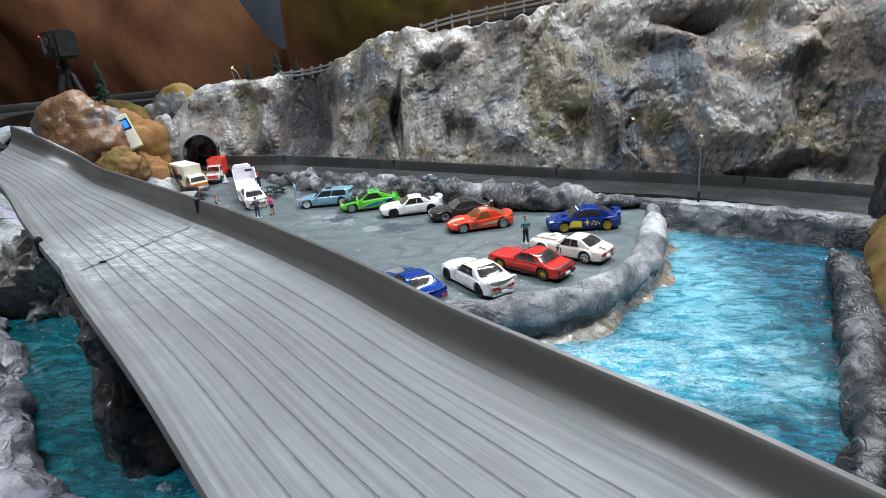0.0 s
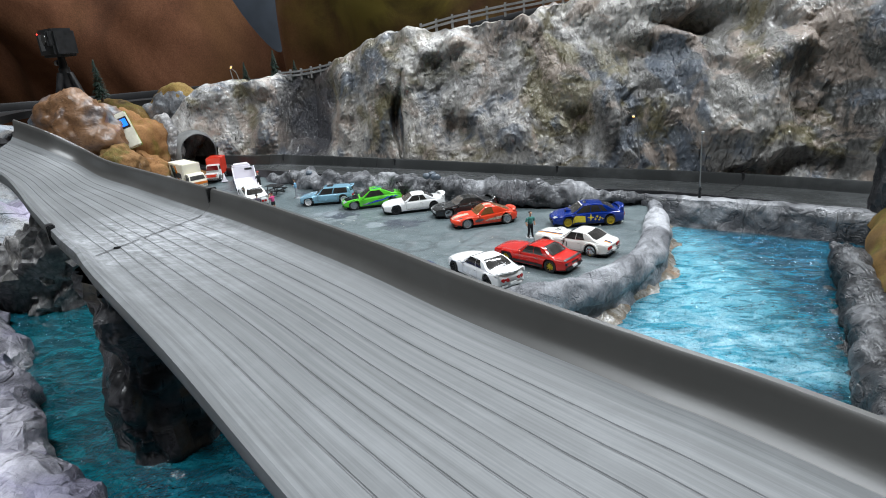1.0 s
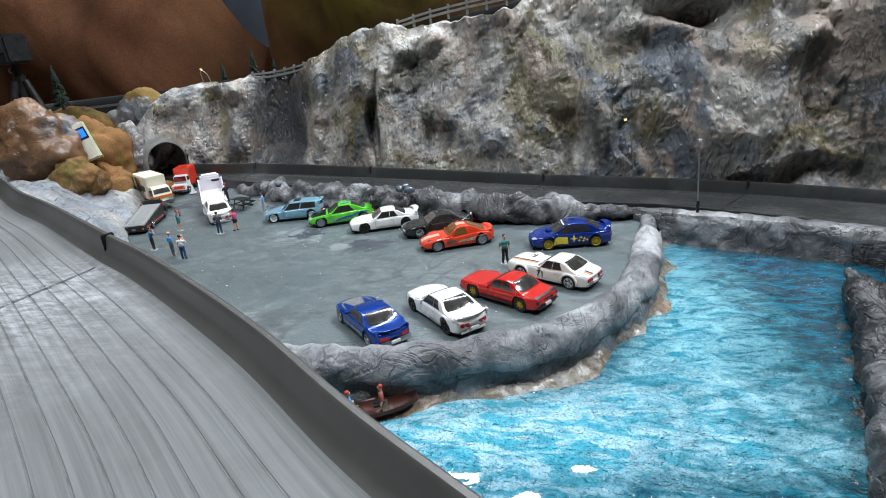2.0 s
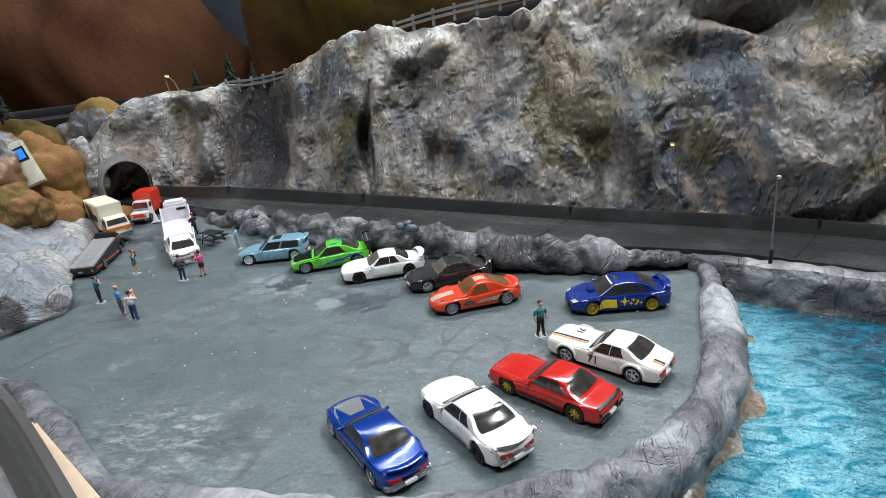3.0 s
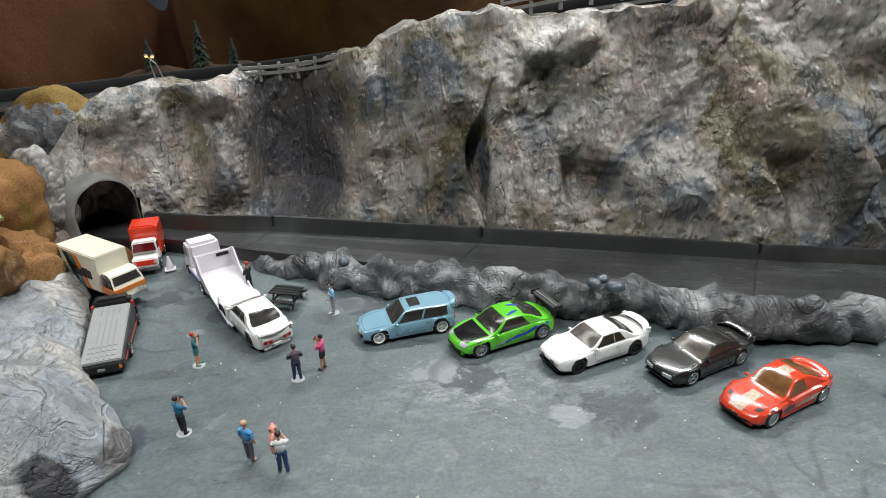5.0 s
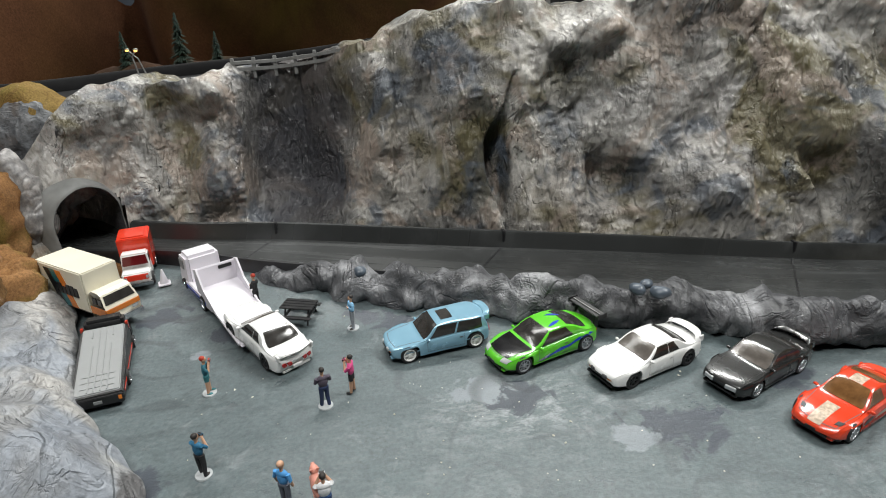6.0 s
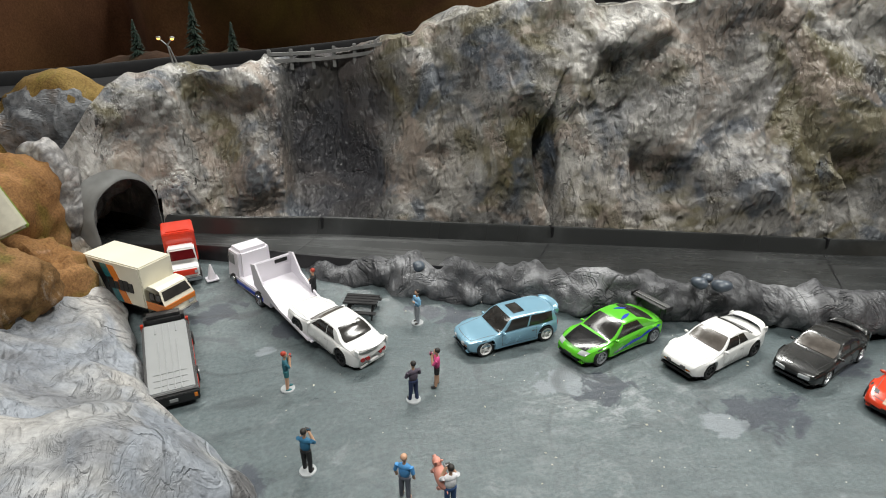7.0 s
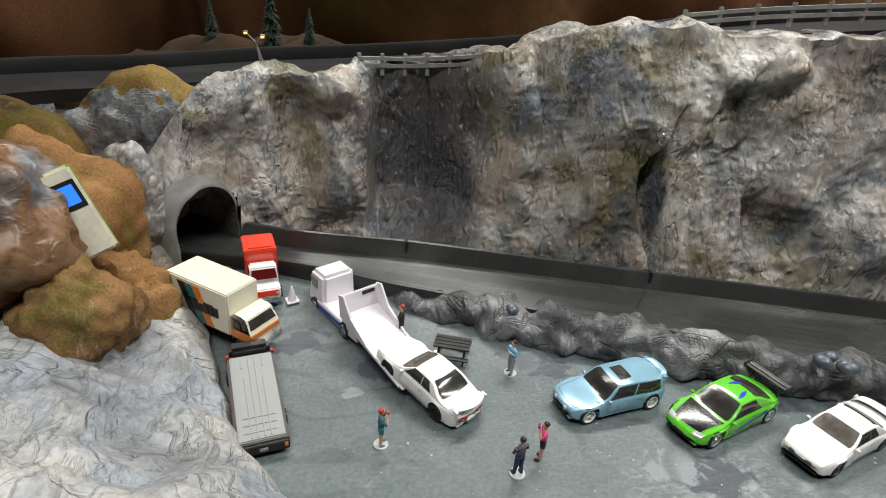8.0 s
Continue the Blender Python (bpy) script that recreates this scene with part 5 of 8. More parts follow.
class Shell:
    """The moulded body of a toy car: x ahead, y to its left, z up, origin on the ground at the middle.
    belt: the shoulder line, top: the line along the middle of the car, plan: the half width; all along x."""

    def __init__(self, s):
        self.L, self.W, self.H = s["size"]
        self.belt_at, self.top_at = curve(s["belt"]), curve(s["top"])
        self.plan_at = curve(s.get("plan", [(-0.5, 0.90), (-0.40, 0.98), (-0.30, 1.0), (0.0, 0.975), (0.30, 1.0), (0.40, 0.97), (0.5, 0.86)]))
        self.axles, self.arch = s["axles"], s.get("arch", 0.0063)
        self.wb, self.wr = s.get("waist", 0.90), s.get("roof", 0.70)
        self.bow, self.sill = s.get("bow", 0.0030), s.get("sill", 0.0030)
        self.radius = s.get("radius", 0.0016)

    def inset(self, x):
        """How far the outline draws in towards the rounded nose and tail."""
        e = min(1.0, (self.L / 2 - abs(x)) / self.radius)
        return self.radius * (1 - math.sqrt(max(0.0, 1 - (1 - e) ** 2)))

    def half(self, x):
        flare = sum(0.0005 * math.exp(-((x - ax) / 0.006) ** 4) for ax in self.axles)
        return self.W / 2 * self.plan_at(x / self.L) - 0.0004 + flare - self.inset(x)

    def belt(self, x):
        return self.H * self.belt_at(x / self.L) - self.inset(x)

    def top(self, x):
        return max(self.H * self.top_at(x / self.L) - self.inset(x), self.belt(x) + 0.0003)

    def edge(self, x):
        """The upper edge of the flank: half width and height."""
        b, t = self.belt(x), self.top(x)
        z = b + (t - b) * (0.55 + 0.38 * min(1.0, (t - b) / (0.25 * self.H)))
        return self.flank(x, z), z

    def flank(self, x, z):
        """Half width of the cabin's side at height z, leaning in towards the roof."""
        b = self.belt(x)
        q = (z - b) / (self.H - b)
        return self.half(x) * (self.wb - (self.wb - self.wr) * q) + 0.0005 * math.sin(math.pi * min(1.0, max(0.0, q)))

    def warp(self, p):
        """Bows nose, tail, windscreen and rear window outward in plan."""
        a = abs(p[0]) / self.L
        s = min(1.0, max(0.0, (a - 0.18) / 0.30))
        lift = min(1.0, max(0.0, (p[2] - self.belt(min(max(p[0], -self.L / 2), self.L / 2))) / (0.25 * self.H)))
        k = self.bow * s * s * (3 - 2 * s) + 0.0022 * lift * min(1.0, a / 0.12)
        return Vector((p[0] + math.copysign(k, p[0]) * (0.35 - (2 * p[1] / self.W) ** 2), p[1], p[2]))

    def low(self, x):
        zb = self.sill + max(0.0, abs(x) / self.L - 0.40) * 0.012 + self.inset(x)
        for ax in self.axles:
            if abs(x - ax) < self.arch:
                zb = max(zb, 0.0053 + math.sqrt(self.arch ** 2 - (x - ax) ** 2))
        return zb

    def ring(self, x):
        w, b, t = self.half(x), self.belt(x), self.top(x)
        zb = min(self.low(x), b - 0.0014)
        lv = [max(zb + 0.0003 * k, z) for k, z in ((1, zb + 0.0005), (2, 0.30 * b), (3, 0.52 * b), (4, 0.72 * b), (5, b - 0.0015))]
        pts = [(0.90 * w, zb), (0.975 * w, lv[0]), (0.995 * w, lv[1]), (1.0 * w, lv[2]), (0.993 * w, lv[3]), (0.975 * w, lv[4]), (0.945 * w, b - 0.0004), (self.wb * w, b)]
        ye, ze = self.edge(x)
        for k in (0.25, 0.5, 0.8):
            z = b + (ze - b) * k
            pts.append((self.flank(x, z), z))
        pts.append((ye, ze))
        for r in (0.97, 0.90, 0.78, 0.6, 0.4, 0.2, 0.0):
            pts.append((ye * r, ze + (t - ze) * (1 - r ** 3) ** 0.75))
        return pts

    def on_top(self, x, y):
        ye, ze = self.edge(x)
        r = min(1.0, abs(y) / max(ye, 1e-6))
        if r < 1:
            return Vector((x, y, ze + (self.top(x) - ze) * (1 - r ** 3) ** 0.75))
        return Vector((x, y, ze - (abs(y) - ye) * 0.8))

    def on_side(self, x, z, sgn):
        """A point of the flank, under or over the belt."""
        if z >= self.belt(x):
            return Vector((x, sgn * self.flank(x, z), z))
        pts = self.ring(x)[1:8]
        return Vector((x, sgn * float(np.interp(z, [p[1] for p in pts], [p[0] for p in pts])), z))

    def mesh(self):
        xs = list(np.linspace(-self.L / 2 + self.radius, self.L / 2 - self.radius, 64))
        for sgn in (1, -1):
            xs += [sgn * (self.L / 2 - self.radius * k) for k in (0.0, 0.03, 0.12, 0.3, 0.6)]
        for ax in self.axles:
            xs += [ax + self.arch * c for c in (-1.0, -0.995, -0.96, -0.88, -0.75, -0.55, -0.3, 0.0, 0.3, 0.55, 0.75, 0.88, 0.96, 0.995, 1.0)]
        bm = bmesh.new()
        rows = []
        for x in sorted(xs):
            pts = self.ring(x)
            full = pts + [(-y, z) for y, z in reversed(pts[:-1])]
            rows.append([bm.verts.new(self.warp((x, y, z))) for y, z in full])
        for a, b in zip(rows, rows[1:]):
            for i in range(len(a) - 1):
                bm.faces.new((a[i], a[i + 1], b[i + 1], b[i]))
        bm.faces.new(rows[0])
        bm.faces.new(list(reversed(rows[-1])))
        bmesh.ops.recalc_face_normals(bm, faces=bm.faces)
        return bm


def curve(table):
    """A smooth line through (x, value) pairs that never overshoots."""
    xs, ys = [r[0] for r in table], [r[1] for r in table]
    d = [(ys[i + 1] - ys[i]) / (xs[i + 1] - xs[i]) for i in range(len(xs) - 1)]
    m = [d[0]] + [0.0 if a * b <= 0 else 2 * a * b / (a + b) for a, b in zip(d, d[1:])] + [d[-1]]

    def at(x):
        x = min(max(x, xs[0]), xs[-1])
        i = min(max(int(np.searchsorted(xs, x)) - 1, 0), len(xs) - 2)
        h = xs[i + 1] - xs[i]
        t = (x - xs[i]) / h
        return (2 * t ** 3 - 3 * t * t + 1) * ys[i] + (t ** 3 - 2 * t * t + t) * h * m[i] + (3 * t * t - 2 * t ** 3) * ys[i + 1] + (t ** 3 - t * t) * h * m[i + 1]
    return at


def slab_quad(bm, corners, thick, mat_index=0):
    """A thin solid plate on four or more corners, raised outward along its normal."""
    c = [Vector(p) for p in corners]
    n = (c[1] - c[0]).cross(c[2] - c[0]).normalized()
    lo = [bm.verts.new(p - n * thick) for p in c]
    hi = [bm.verts.new(p + n * thick) for p in c]
    fs = [bm.faces.new(hi), bm.faces.new(list(reversed(lo)))]
    for i in range(len(c)):
        j = (i + 1) % len(c)
        fs.append(bm.faces.new((lo[i], lo[j], hi[j], hi[i])))
    for f in fs:
        f.material_index = mat_index
    return bm


def skin(c, sh, name, fn, material, label="", lift=0.00018, nu=12, nv=8):
    """A thin panel that follows the body: fn(u, v) gives a point on it, before the bow."""
    pts = [[sh.warp(fn(i / nu, j / nv)) for j in range(nv + 1)] for i in range(nu + 1)]
    bm = bmesh.new()
    rows = []
    for i in range(nu + 1):
        row = []
        for j in range(nv + 1):
            a = pts[min(i + 1, nu)][j] - pts[max(i - 1, 0)][j]
            b = pts[i][min(j + 1, nv)] - pts[i][max(j - 1, 0)]
            n = a.cross(b)
            n = n.normalized() if n.length > 1e-14 else Vector((0, 0, 1))
            out = Vector((pts[i][j].x * 0.25, pts[i][j].y, max(pts[i][j].z - 0.006, 0.002)))
            if n.dot(out) < 0:
                n = -n
            row.append((pts[i][j], n))
        rows.append(row)
    hi = [[bm.verts.new(p + n * lift) for p, n in r] for r in rows]
    for a, b in zip(hi, hi[1:]):
        for j in range(nv):
            bm.faces.new((a[j], b[j], b[j + 1], a[j + 1]))
    rim = [hi[i][0] for i in range(nu + 1)] + [hi[nu][j] for j in range(1, nv + 1)] + [hi[i][nv] for i in range(nu - 1, -1, -1)] + [hi[0][j] for j in range(nv - 1, 0, -1)]
    flat = [rows[i][0] for i in range(nu + 1)] + [rows[nu][j] for j in range(1, nv + 1)] + [rows[i][nv] for i in range(nu - 1, -1, -1)] + [rows[0][j] for j in range(nv - 1, 0, -1)]
    low = [bm.verts.new(p - n * 0.0004) for p, n in flat]
    for k in range(len(rim)):
        j = (k + 1) % len(rim)
        bm.faces.new((rim[k], rim[j], low[j], low[k]))
    bmesh.ops.recalc_face_normals(bm, faces=bm.faces)
    return part(name, bm, material, c, label, crease=50)


def on_top(c, sh, name, xs, ys, material, label="", lift=0.0002):
    """A painted panel laid on the bonnet, roof or boot: xs from, to; ys(share) gives its left and right."""
    def fn(u, v):
        x = xs[0] + (xs[1] - xs[0]) * u
        lo, hi = ys(u)
        return sh.on_top(x, lo + (hi - lo) * v)
    return skin(c, sh, name, fn, material, label, lift)


def on_side(c, sh, name, outline, material, label="", sides_=(1, -1), lift=0.00016):
    """A graphic on the flank: outline of (x, z), drawn on both sides, following the body."""
    for sgn in sides_:
        b = bmesh.new()
        f = b.faces.new([b.verts.new((x, 0, z)) for x, z in outline])
        bmesh.ops.triangulate(b, faces=[f])
        bmesh.ops.subdivide_edges(b, edges=list(b.edges), cuts=2, use_grid_fill=True)
        for v in b.verts:
            v.co = sh.warp(sh.on_side(v.co.x, v.co.z, sgn)) + Vector((0, sgn * lift, lift * 0.4))
        bmesh.ops.recalc_face_normals(b, faces=b.faces)
        part(name, b, material, c, label)


def end_part(c, sh, name, bm, material, label=""):
    """A lamp, grille or bumper on the nose or tail, bowed as the body is."""
    for v in bm.verts:
        v.co = sh.warp(v.co)
    return part(name, bm, material, c, label)


def arched_wing(c, sh, wing, W):
    """A spoiler moulded in one piece, its ends curving down onto the boot lid."""
    x0, z0, w, h, chord = -sh.L / 2 + wing.get("x", 0.001), sh.top(-sh.L * 0.46) - 0.0006, W * wing["w"], wing["h"], wing["chord"]

    def fn(u, v):
        s = 2 * u - 1
        y = s * w
        drop = abs(s) ** 9
        z = z0 + h * (1 - drop)
        a = 2 * math.pi * v
        lean = 0.18 * (math.cos(a) * 0.5 + 0.5) * chord
        return Vector((x0 + chord * (0.5 + 0.5 * math.cos(a)) + 0.002 * drop, y * (1 - 0.03 * (1 - drop)), z + 0.00065 * math.sin(a) - lean))
    bm = grid_mesh(fn, 40, 14)
    bmesh.ops.remove_doubles(bm, verts=bm.verts, dist=1e-7)
    bmesh.ops.recalc_face_normals(bm, faces=bm.faces)
    for v in bm.verts:
        v.co = sh.warp(v.co)
    sp = part("spoiler", bm, wing["paint"], c, wing.get("label", ""))
    for sgn in (1, -1):
        b = box(bmesh.new(), x0 + 0.0008, x0 + chord * 0.8, sgn * w * 0.93 - 0.0005, sgn * w * 0.93 + 0.0005, z0 - 0.0006, z0 + h * 0.8, 0.0002)
        part("spoiler_leg", b, wing["paint"], sp)


def board_wing(c, sh, wing, W):
    """A flat racing wing on two struts, with end plates."""
    x0, z0, w, chord = -sh.L / 2 + wing.get("x", 0.0), sh.top(-sh.L * 0.42), W * wing["w"], wing["chord"]
    zw = z0 + wing["h"]
    b = box(bmesh.new(), x0 - 0.001, x0 + chord, -w, w, zw, zw + 0.0008, 0.0003)
    bmesh.ops.rotate(b, cent=(x0, 0, zw), matrix=Matrix.Rotation(radians(8), 3, "Y"), verts=b.verts)
    sp = part("spoiler", b, wing["paint"], c, wing.get("label", ""))
    for sgn in (1, -1):
        part("end_plate", box(bmesh.new(), x0 - 0.0014, x0 + chord + 0.0004, sgn * w - 0.0004, sgn * w + 0.0004, zw - 0.0016, zw + 0.0016, 0.0002), wing["paint"], sp)
        part("spoiler_leg", box(bmesh.new(), x0 + 0.0004, x0 + chord * 0.75, sgn * W * wing["leg"] - 0.0004, sgn * W * wing["leg"] + 0.0004, z0 - 0.0035, zw + 0.0002, 0.0002), wing["paint"], sp)
    if wing.get("slot"):
        part("slot", box(bmesh.new(), x0 + chord * 0.42, x0 + chord * 0.55, -w * 0.9, w * 0.9, zw + 0.0006, zw + 0.0011), wing["slot"], sp, "thin metal strip")


def wheel_parts(parent, spec, at, side, cache):
    r, wd = spec.get("wheel", (0.0055, 0.0042))
    if "tyre" not in cache:
        bm = bmesh.new()
        prof = [(r * 0.62, wd / 2), (r * 0.9, wd / 2), (r, wd * 0.32), (r, -wd * 0.32), (r * 0.9, -wd / 2), (r * 0.3, -wd / 2)]
        rows = [[bm.verts.new((a * math.cos(t), y, a * math.sin(t))) for a, y in prof] for t in (2 * math.pi * k / 28 for k in range(28))]
        for i in range(28):
            a, b = rows[i], rows[(i + 1) % 28]
            for j in range(len(prof) - 1):
                bm.faces.new((a[j], b[j], b[j + 1], a[j + 1]))
        cache["tyre"] = bm
        rim = bmesh.new()
        cyl(rim, (0, wd * 0.12, 0), (0, wd * 0.16, 0), r * 0.6, seg=24)
        rr = [[rim.verts.new((a * math.cos(t), y, a * math.sin(t))) for a, y in ((r * 0.56, wd * 0.16), (r * 0.60, wd * 0.5), (r * 0.70, wd * 0.53), (r * 0.72, wd * 0.45))] for t in (2 * math.pi * k / 28 for k in range(28))]
        for i in range(28):
            for j in range(3):
                rim.faces.new((rr[i][j], rr[(i + 1) % 28][j], rr[(i + 1) % 28][j + 1], rr[i][j + 1]))
        spokes = bmesh.new()
        k = spec.get("spokes", 5)
        for i in range(k):
            one = bmesh.new()
            box(one, r * 0.08, r * 0.6, wd * 0.2, wd * 0.42, -r * 0.075, r * 0.075)
            bmesh.ops.transform(one, matrix=Matrix.Rotation(2 * math.pi * i / k, 4, "Y"), verts=one.verts)
            me = bpy.data.meshes.new("spoke")
            one.to_mesh(me)
            one.free()
            spokes.from_mesh(me)
            bpy.data.meshes.remove(me)
        cyl(spokes, (0, wd * 0.1, 0), (0, wd * 0.5, 0), r * 0.16, seg=12)
        first = part("wheel", bm, RUBBER, parent)
        rim_ob = part("rim", rim, spec["rim"] if spec.get("lip") is None else spec["lip"], first)
        sp_ob = part("spokes", spokes, spec["rim"], first)
        cache["tyre"], cache["rim"], cache["sp"] = first.data, rim_ob.data, sp_ob.data
        wh = first
    else:
        wh = new("wheel", cache["tyre"])
        wh.parent = parent
        for nm, key in (("rim", "rim"), ("spokes", "sp")):
            o = new(nm, cache[key])
            o.parent = wh
    wh.matrix_local = pose(at[0], at[1], at[2], 0, 0, 0 if side > 0 else 180)


def seams(c, sh, spec, x1, x4):
    """Shut lines of bonnet, boot and doors, handles and sills."""
    L, W = sh.L, sh.W
    line = spec.get("seam", SEAM)
    for xs, k in (((0.452 * L, 0.452 * L + 0.00032), 0.62), ((-0.475 * L, -0.475 * L + 0.00032), 0.66)):
        on_top(c, sh, "panel_seam", xs, lambda u, k=k: (-W / 2 * k, W / 2 * k), line, lift=0.00008)
    for sgn in (1, -1):
        on_top(c, sh, "panel_seam", (x1 + 0.001, 0.452 * L), lambda u, k=sgn: sorted((k * W * (0.385 - 0.07 * u), k * (W * (0.385 - 0.07 * u) + 0.0003))), line, lift=0.00008)
    xd0, xd1 = x1 - 0.045 * L, spec.get("door_end", (0.4 * x1 + 0.6 * x4))
    for x in [xd0, xd1] + spec.get("more_doors", []):
        zb = sh.belt(x)
        on_side(c, sh, "door_seam", [(x, 0.0048), (x + 0.0003, 0.0048), (x + 0.0003, zb - 0.0004), (x, zb - 0.0004)], line, lift=0.0001)
    zl = 0.0048
    on_side(c, sh, "door_seam", [(xd1, zl), (xd0, zl), (xd0, zl + 0.00025), (xd1, zl + 0.00025)], line, lift=0.0001)
    xh = xd1 + 0.0012
    zh = sh.belt(xh) - 0.0026
    on_side(c, sh, "door_handle", [(xh, zh), (xh + 0.0022, zh), (xh + 0.0022, zh + 0.0006), (xh, zh + 0.0006)], line, lift=0.0002)
    a0, a1 = spec["axles"]
    on_side(c, sh, "side_skirt", [(a1 + 0.0072, 0.0033), (a0 - 0.0072, 0.0033), (a0 - 0.0072, 0.0042), (a1 + 0.0072, 0.0042)], spec.get("skirt", spec["paint"]), lift=0.0005)


def car(spec, m):
    c = thing("model_car", spec["label"], "toy car", "toy cars parked on the lot", m @ Matrix.Scale(spec.get("scale", 1.04), 4))
    sh = Shell(spec)
    L, W, H = spec["size"]
    part("body", sh.mesh(), spec["paint"], c, crease=42)
    # dark underside with the wheel wells
    under = box(bmesh.new(), -L * 0.45, L * 0.45, -W * 0.42, W * 0.42, 0.0022, 0.0052, 0.0006)
    for ax in spec["axles"]:
        cyl(under, (ax, -W * 0.40, 0.0050), (ax, W * 0.40, 0.0050), min(sh.arch * 0.97, sh.belt(ax) - 0.0062), seg=24)
    part("chassis", under, BLACK, c, "black plastic underside")
    cache = {}
    r = spec.get("wheel", (0.0055, 0))[0]
    for ax in spec["axles"]:
        for side in (1, -1):
            wheel_parts(c, spec, (ax, side * (W / 2 - 0.0024), r), side, cache)
    # panes
    x1, x2, x3, x4 = (v * L for v in spec["cabin"])
    glass = spec.get("glass", GLASS)

    def screen(xa, xb, keep):
        def fn(u, v):
            x = xa + (xb - xa) * u
            s = (2 * v - 1) * (keep - 0.05 * abs(2 * u - 1) ** 6)
            return sh.on_top(x, s * sh.edge(x)[0])
        return fn
    skin(c, sh, "windscreen", screen(x1 - 0.015 * L, x2 + 0.004 * L, 0.90), glass, "tinted windscreen", nu=12, nv=14)
    skin(c, sh, "rear_window", screen(x4 + 0.020 * L, x3 - 0.006 * L, spec.get("rear_keep", 0.84)), spec.get("rear_glass", glass), "tinted rear window", nu=12, nv=14)
    for f0, f1 in spec.get("side_windows", [(0.0, 0.56), (0.60, 1.0)]):
        for sgn in (1, -1):
            def fn(u, v, sgn=sgn):
                t = 0.10 + 0.74 * v
                front, back = (x1 - 0.055 * L) * (1 - t) + (x2 - 0.012 * L) * t, (x4 + spec.get("pillar", 0.10) * L) * (1 - t) + (x3 + 0.020 * L) * t
                f = f0 + (f1 - f0) * u
                x = front + (back - front) * f
                z = sh.belt(x) + t * (H - sh.belt(x))
                return sh.on_side(x, z, sgn)
            skin(c, sh, "side_window", fn, spec.get("side_glass", glass), lift=0.00014)
    for sgn in (1, -1):
        xm = x1 - 0.055 * L
        b = ball(bmesh.new(), (xm, sgn * (sh.half(xm) * 0.93 + 0.0012), sh.belt(xm) + 0.0012), (0.0010, 0.0015, 0.0009), 10)
        cyl(b, (xm, sgn * sh.half(xm) * 0.86, sh.belt(xm) + 0.0003), (xm, sgn * (sh.half(xm) * 0.93 + 0.0008), sh.belt(xm) + 0.0010), 0.0005, seg=6)
        part("mirror", b, spec.get("mirror", spec["paint"]), c)
    # lamps, grille, plate
    xf, xr = L / 2, -L / 2
    zf, zr = sh.belt(xf - sh.radius), sh.belt(xr + sh.radius)
    h0, h1, g0, g1 = spec.get("headlights", (0.425, 0.482, 0.52, 0.86))
    for sgn in (1, -1):
        if spec.get("lamp_blocks"):
            y0, y1 = sorted((sgn * sh.half(xf) * g0, sgn * sh.half(xf) * g1))
            end_part(c, sh, "headlight", box(bmesh.new(), xf - 0.0016, xf + 0.0004, y0, y1, zf * 0.66, zf * 0.92, 0.0003), spec.get("headlight", CLEAR_LAMP), "glossy headlight")
        else:
            on_top(c, sh, "headlight", (h0 * L, h1 * L), lambda u, k=sgn: sorted((k * W / 2 * (g0 - 0.03 * u), k * W / 2 * (g1 - 0.06 * u))), spec.get("headlight", CLEAR_LAMP), "glossy headlight", 0.00022)
        if spec.get("corner"):
            y0, y1 = sorted((sgn * sh.half(xf) * 0.62, sgn * (sh.half(xf) + 0.0002)))
            end_part(c, sh, "indicator", box(bmesh.new(), xf - 0.0030, xf - 0.0002, y0, y1, zf * 0.66, zf * 0.84, 0.0003), spec["corner"], "orange corner lamp")
        if spec.get("round_tail"):
            for q in (0.80, 0.48):
                yy = sgn * sh.half(xr) * q
                end_part(c, sh, "tail_light", cyl(bmesh.new(), (xr - 0.0005, yy, zr * 0.76), (xr + 0.001, yy, zr * 0.76), 0.0014, seg=18), RED_LAMP, "round red tail light")
        elif not spec.get("no_tail"):
            y0, y1 = sorted((sgn * sh.half(xr) * 0.42, sgn * sh.half(xr) * 1.0))
            end_part(c, sh, "tail_light", box(bmesh.new(), xr - 0.0004, xr + 0.0012, y0, y1, zr * 0.66, zr * 0.88, 0.0003), RED_LAMP, "red tail light")
    k = spec.get("grille", 0.52)
    end_part(c, sh, "grille", box(bmesh.new(), xf - 0.0015, xf + 0.0002, -sh.half(xf) * k, sh.half(xf) * k, zf * 0.68, zf * 0.84, 0.0002), BLACK, "black front grille")
    end_part(c, sh, "air_intake", box(bmesh.new(), xf - 0.0015, xf + 0.00025, -sh.half(xf) * 0.72, sh.half(xf) * 0.72, 0.0046, zf * 0.48, 0.0003), spec.get("intake", BLACK), "lower air intake")
    end_part(c, sh, "front_lip", box(bmesh.new(), xf - 0.006, xf + 0.0004, -sh.half(xf) * 1.0, sh.half(xf) * 1.0, 0.0030, 0.0042, 0.0004), spec.get("lip_paint", spec["paint"]), spec.get("lip_label", ""))
    end_part(c, sh, "number_plate", box(bmesh.new(), xr - 0.0005, xr + 0.001, -0.0032, 0.0032, zr * 0.42, zr * 0.58, 0.0002), spec.get("plate", WHITE), "blank white number plate")
    end_part(c, sh, "rear_valance", box(bmesh.new(), xr - 0.0002, xr + 0.003, -sh.half(xr) * 0.9, sh.half(xr) * 0.9, 0.0032, 0.0052, 0.0004), spec.get("valance", BLACK))
    if spec.get("bumper"):
        for x in (xf, xr):
            end_part(c, sh, "bumper", box(bmesh.new(), x - 0.0010, x + 0.0010, -sh.half(x) * 1.08, sh.half(x) * 1.08, zr * 0.42, zr * 0.56, 0.0004), spec["bumper"])
    seams(c, sh, spec, x1, x4)
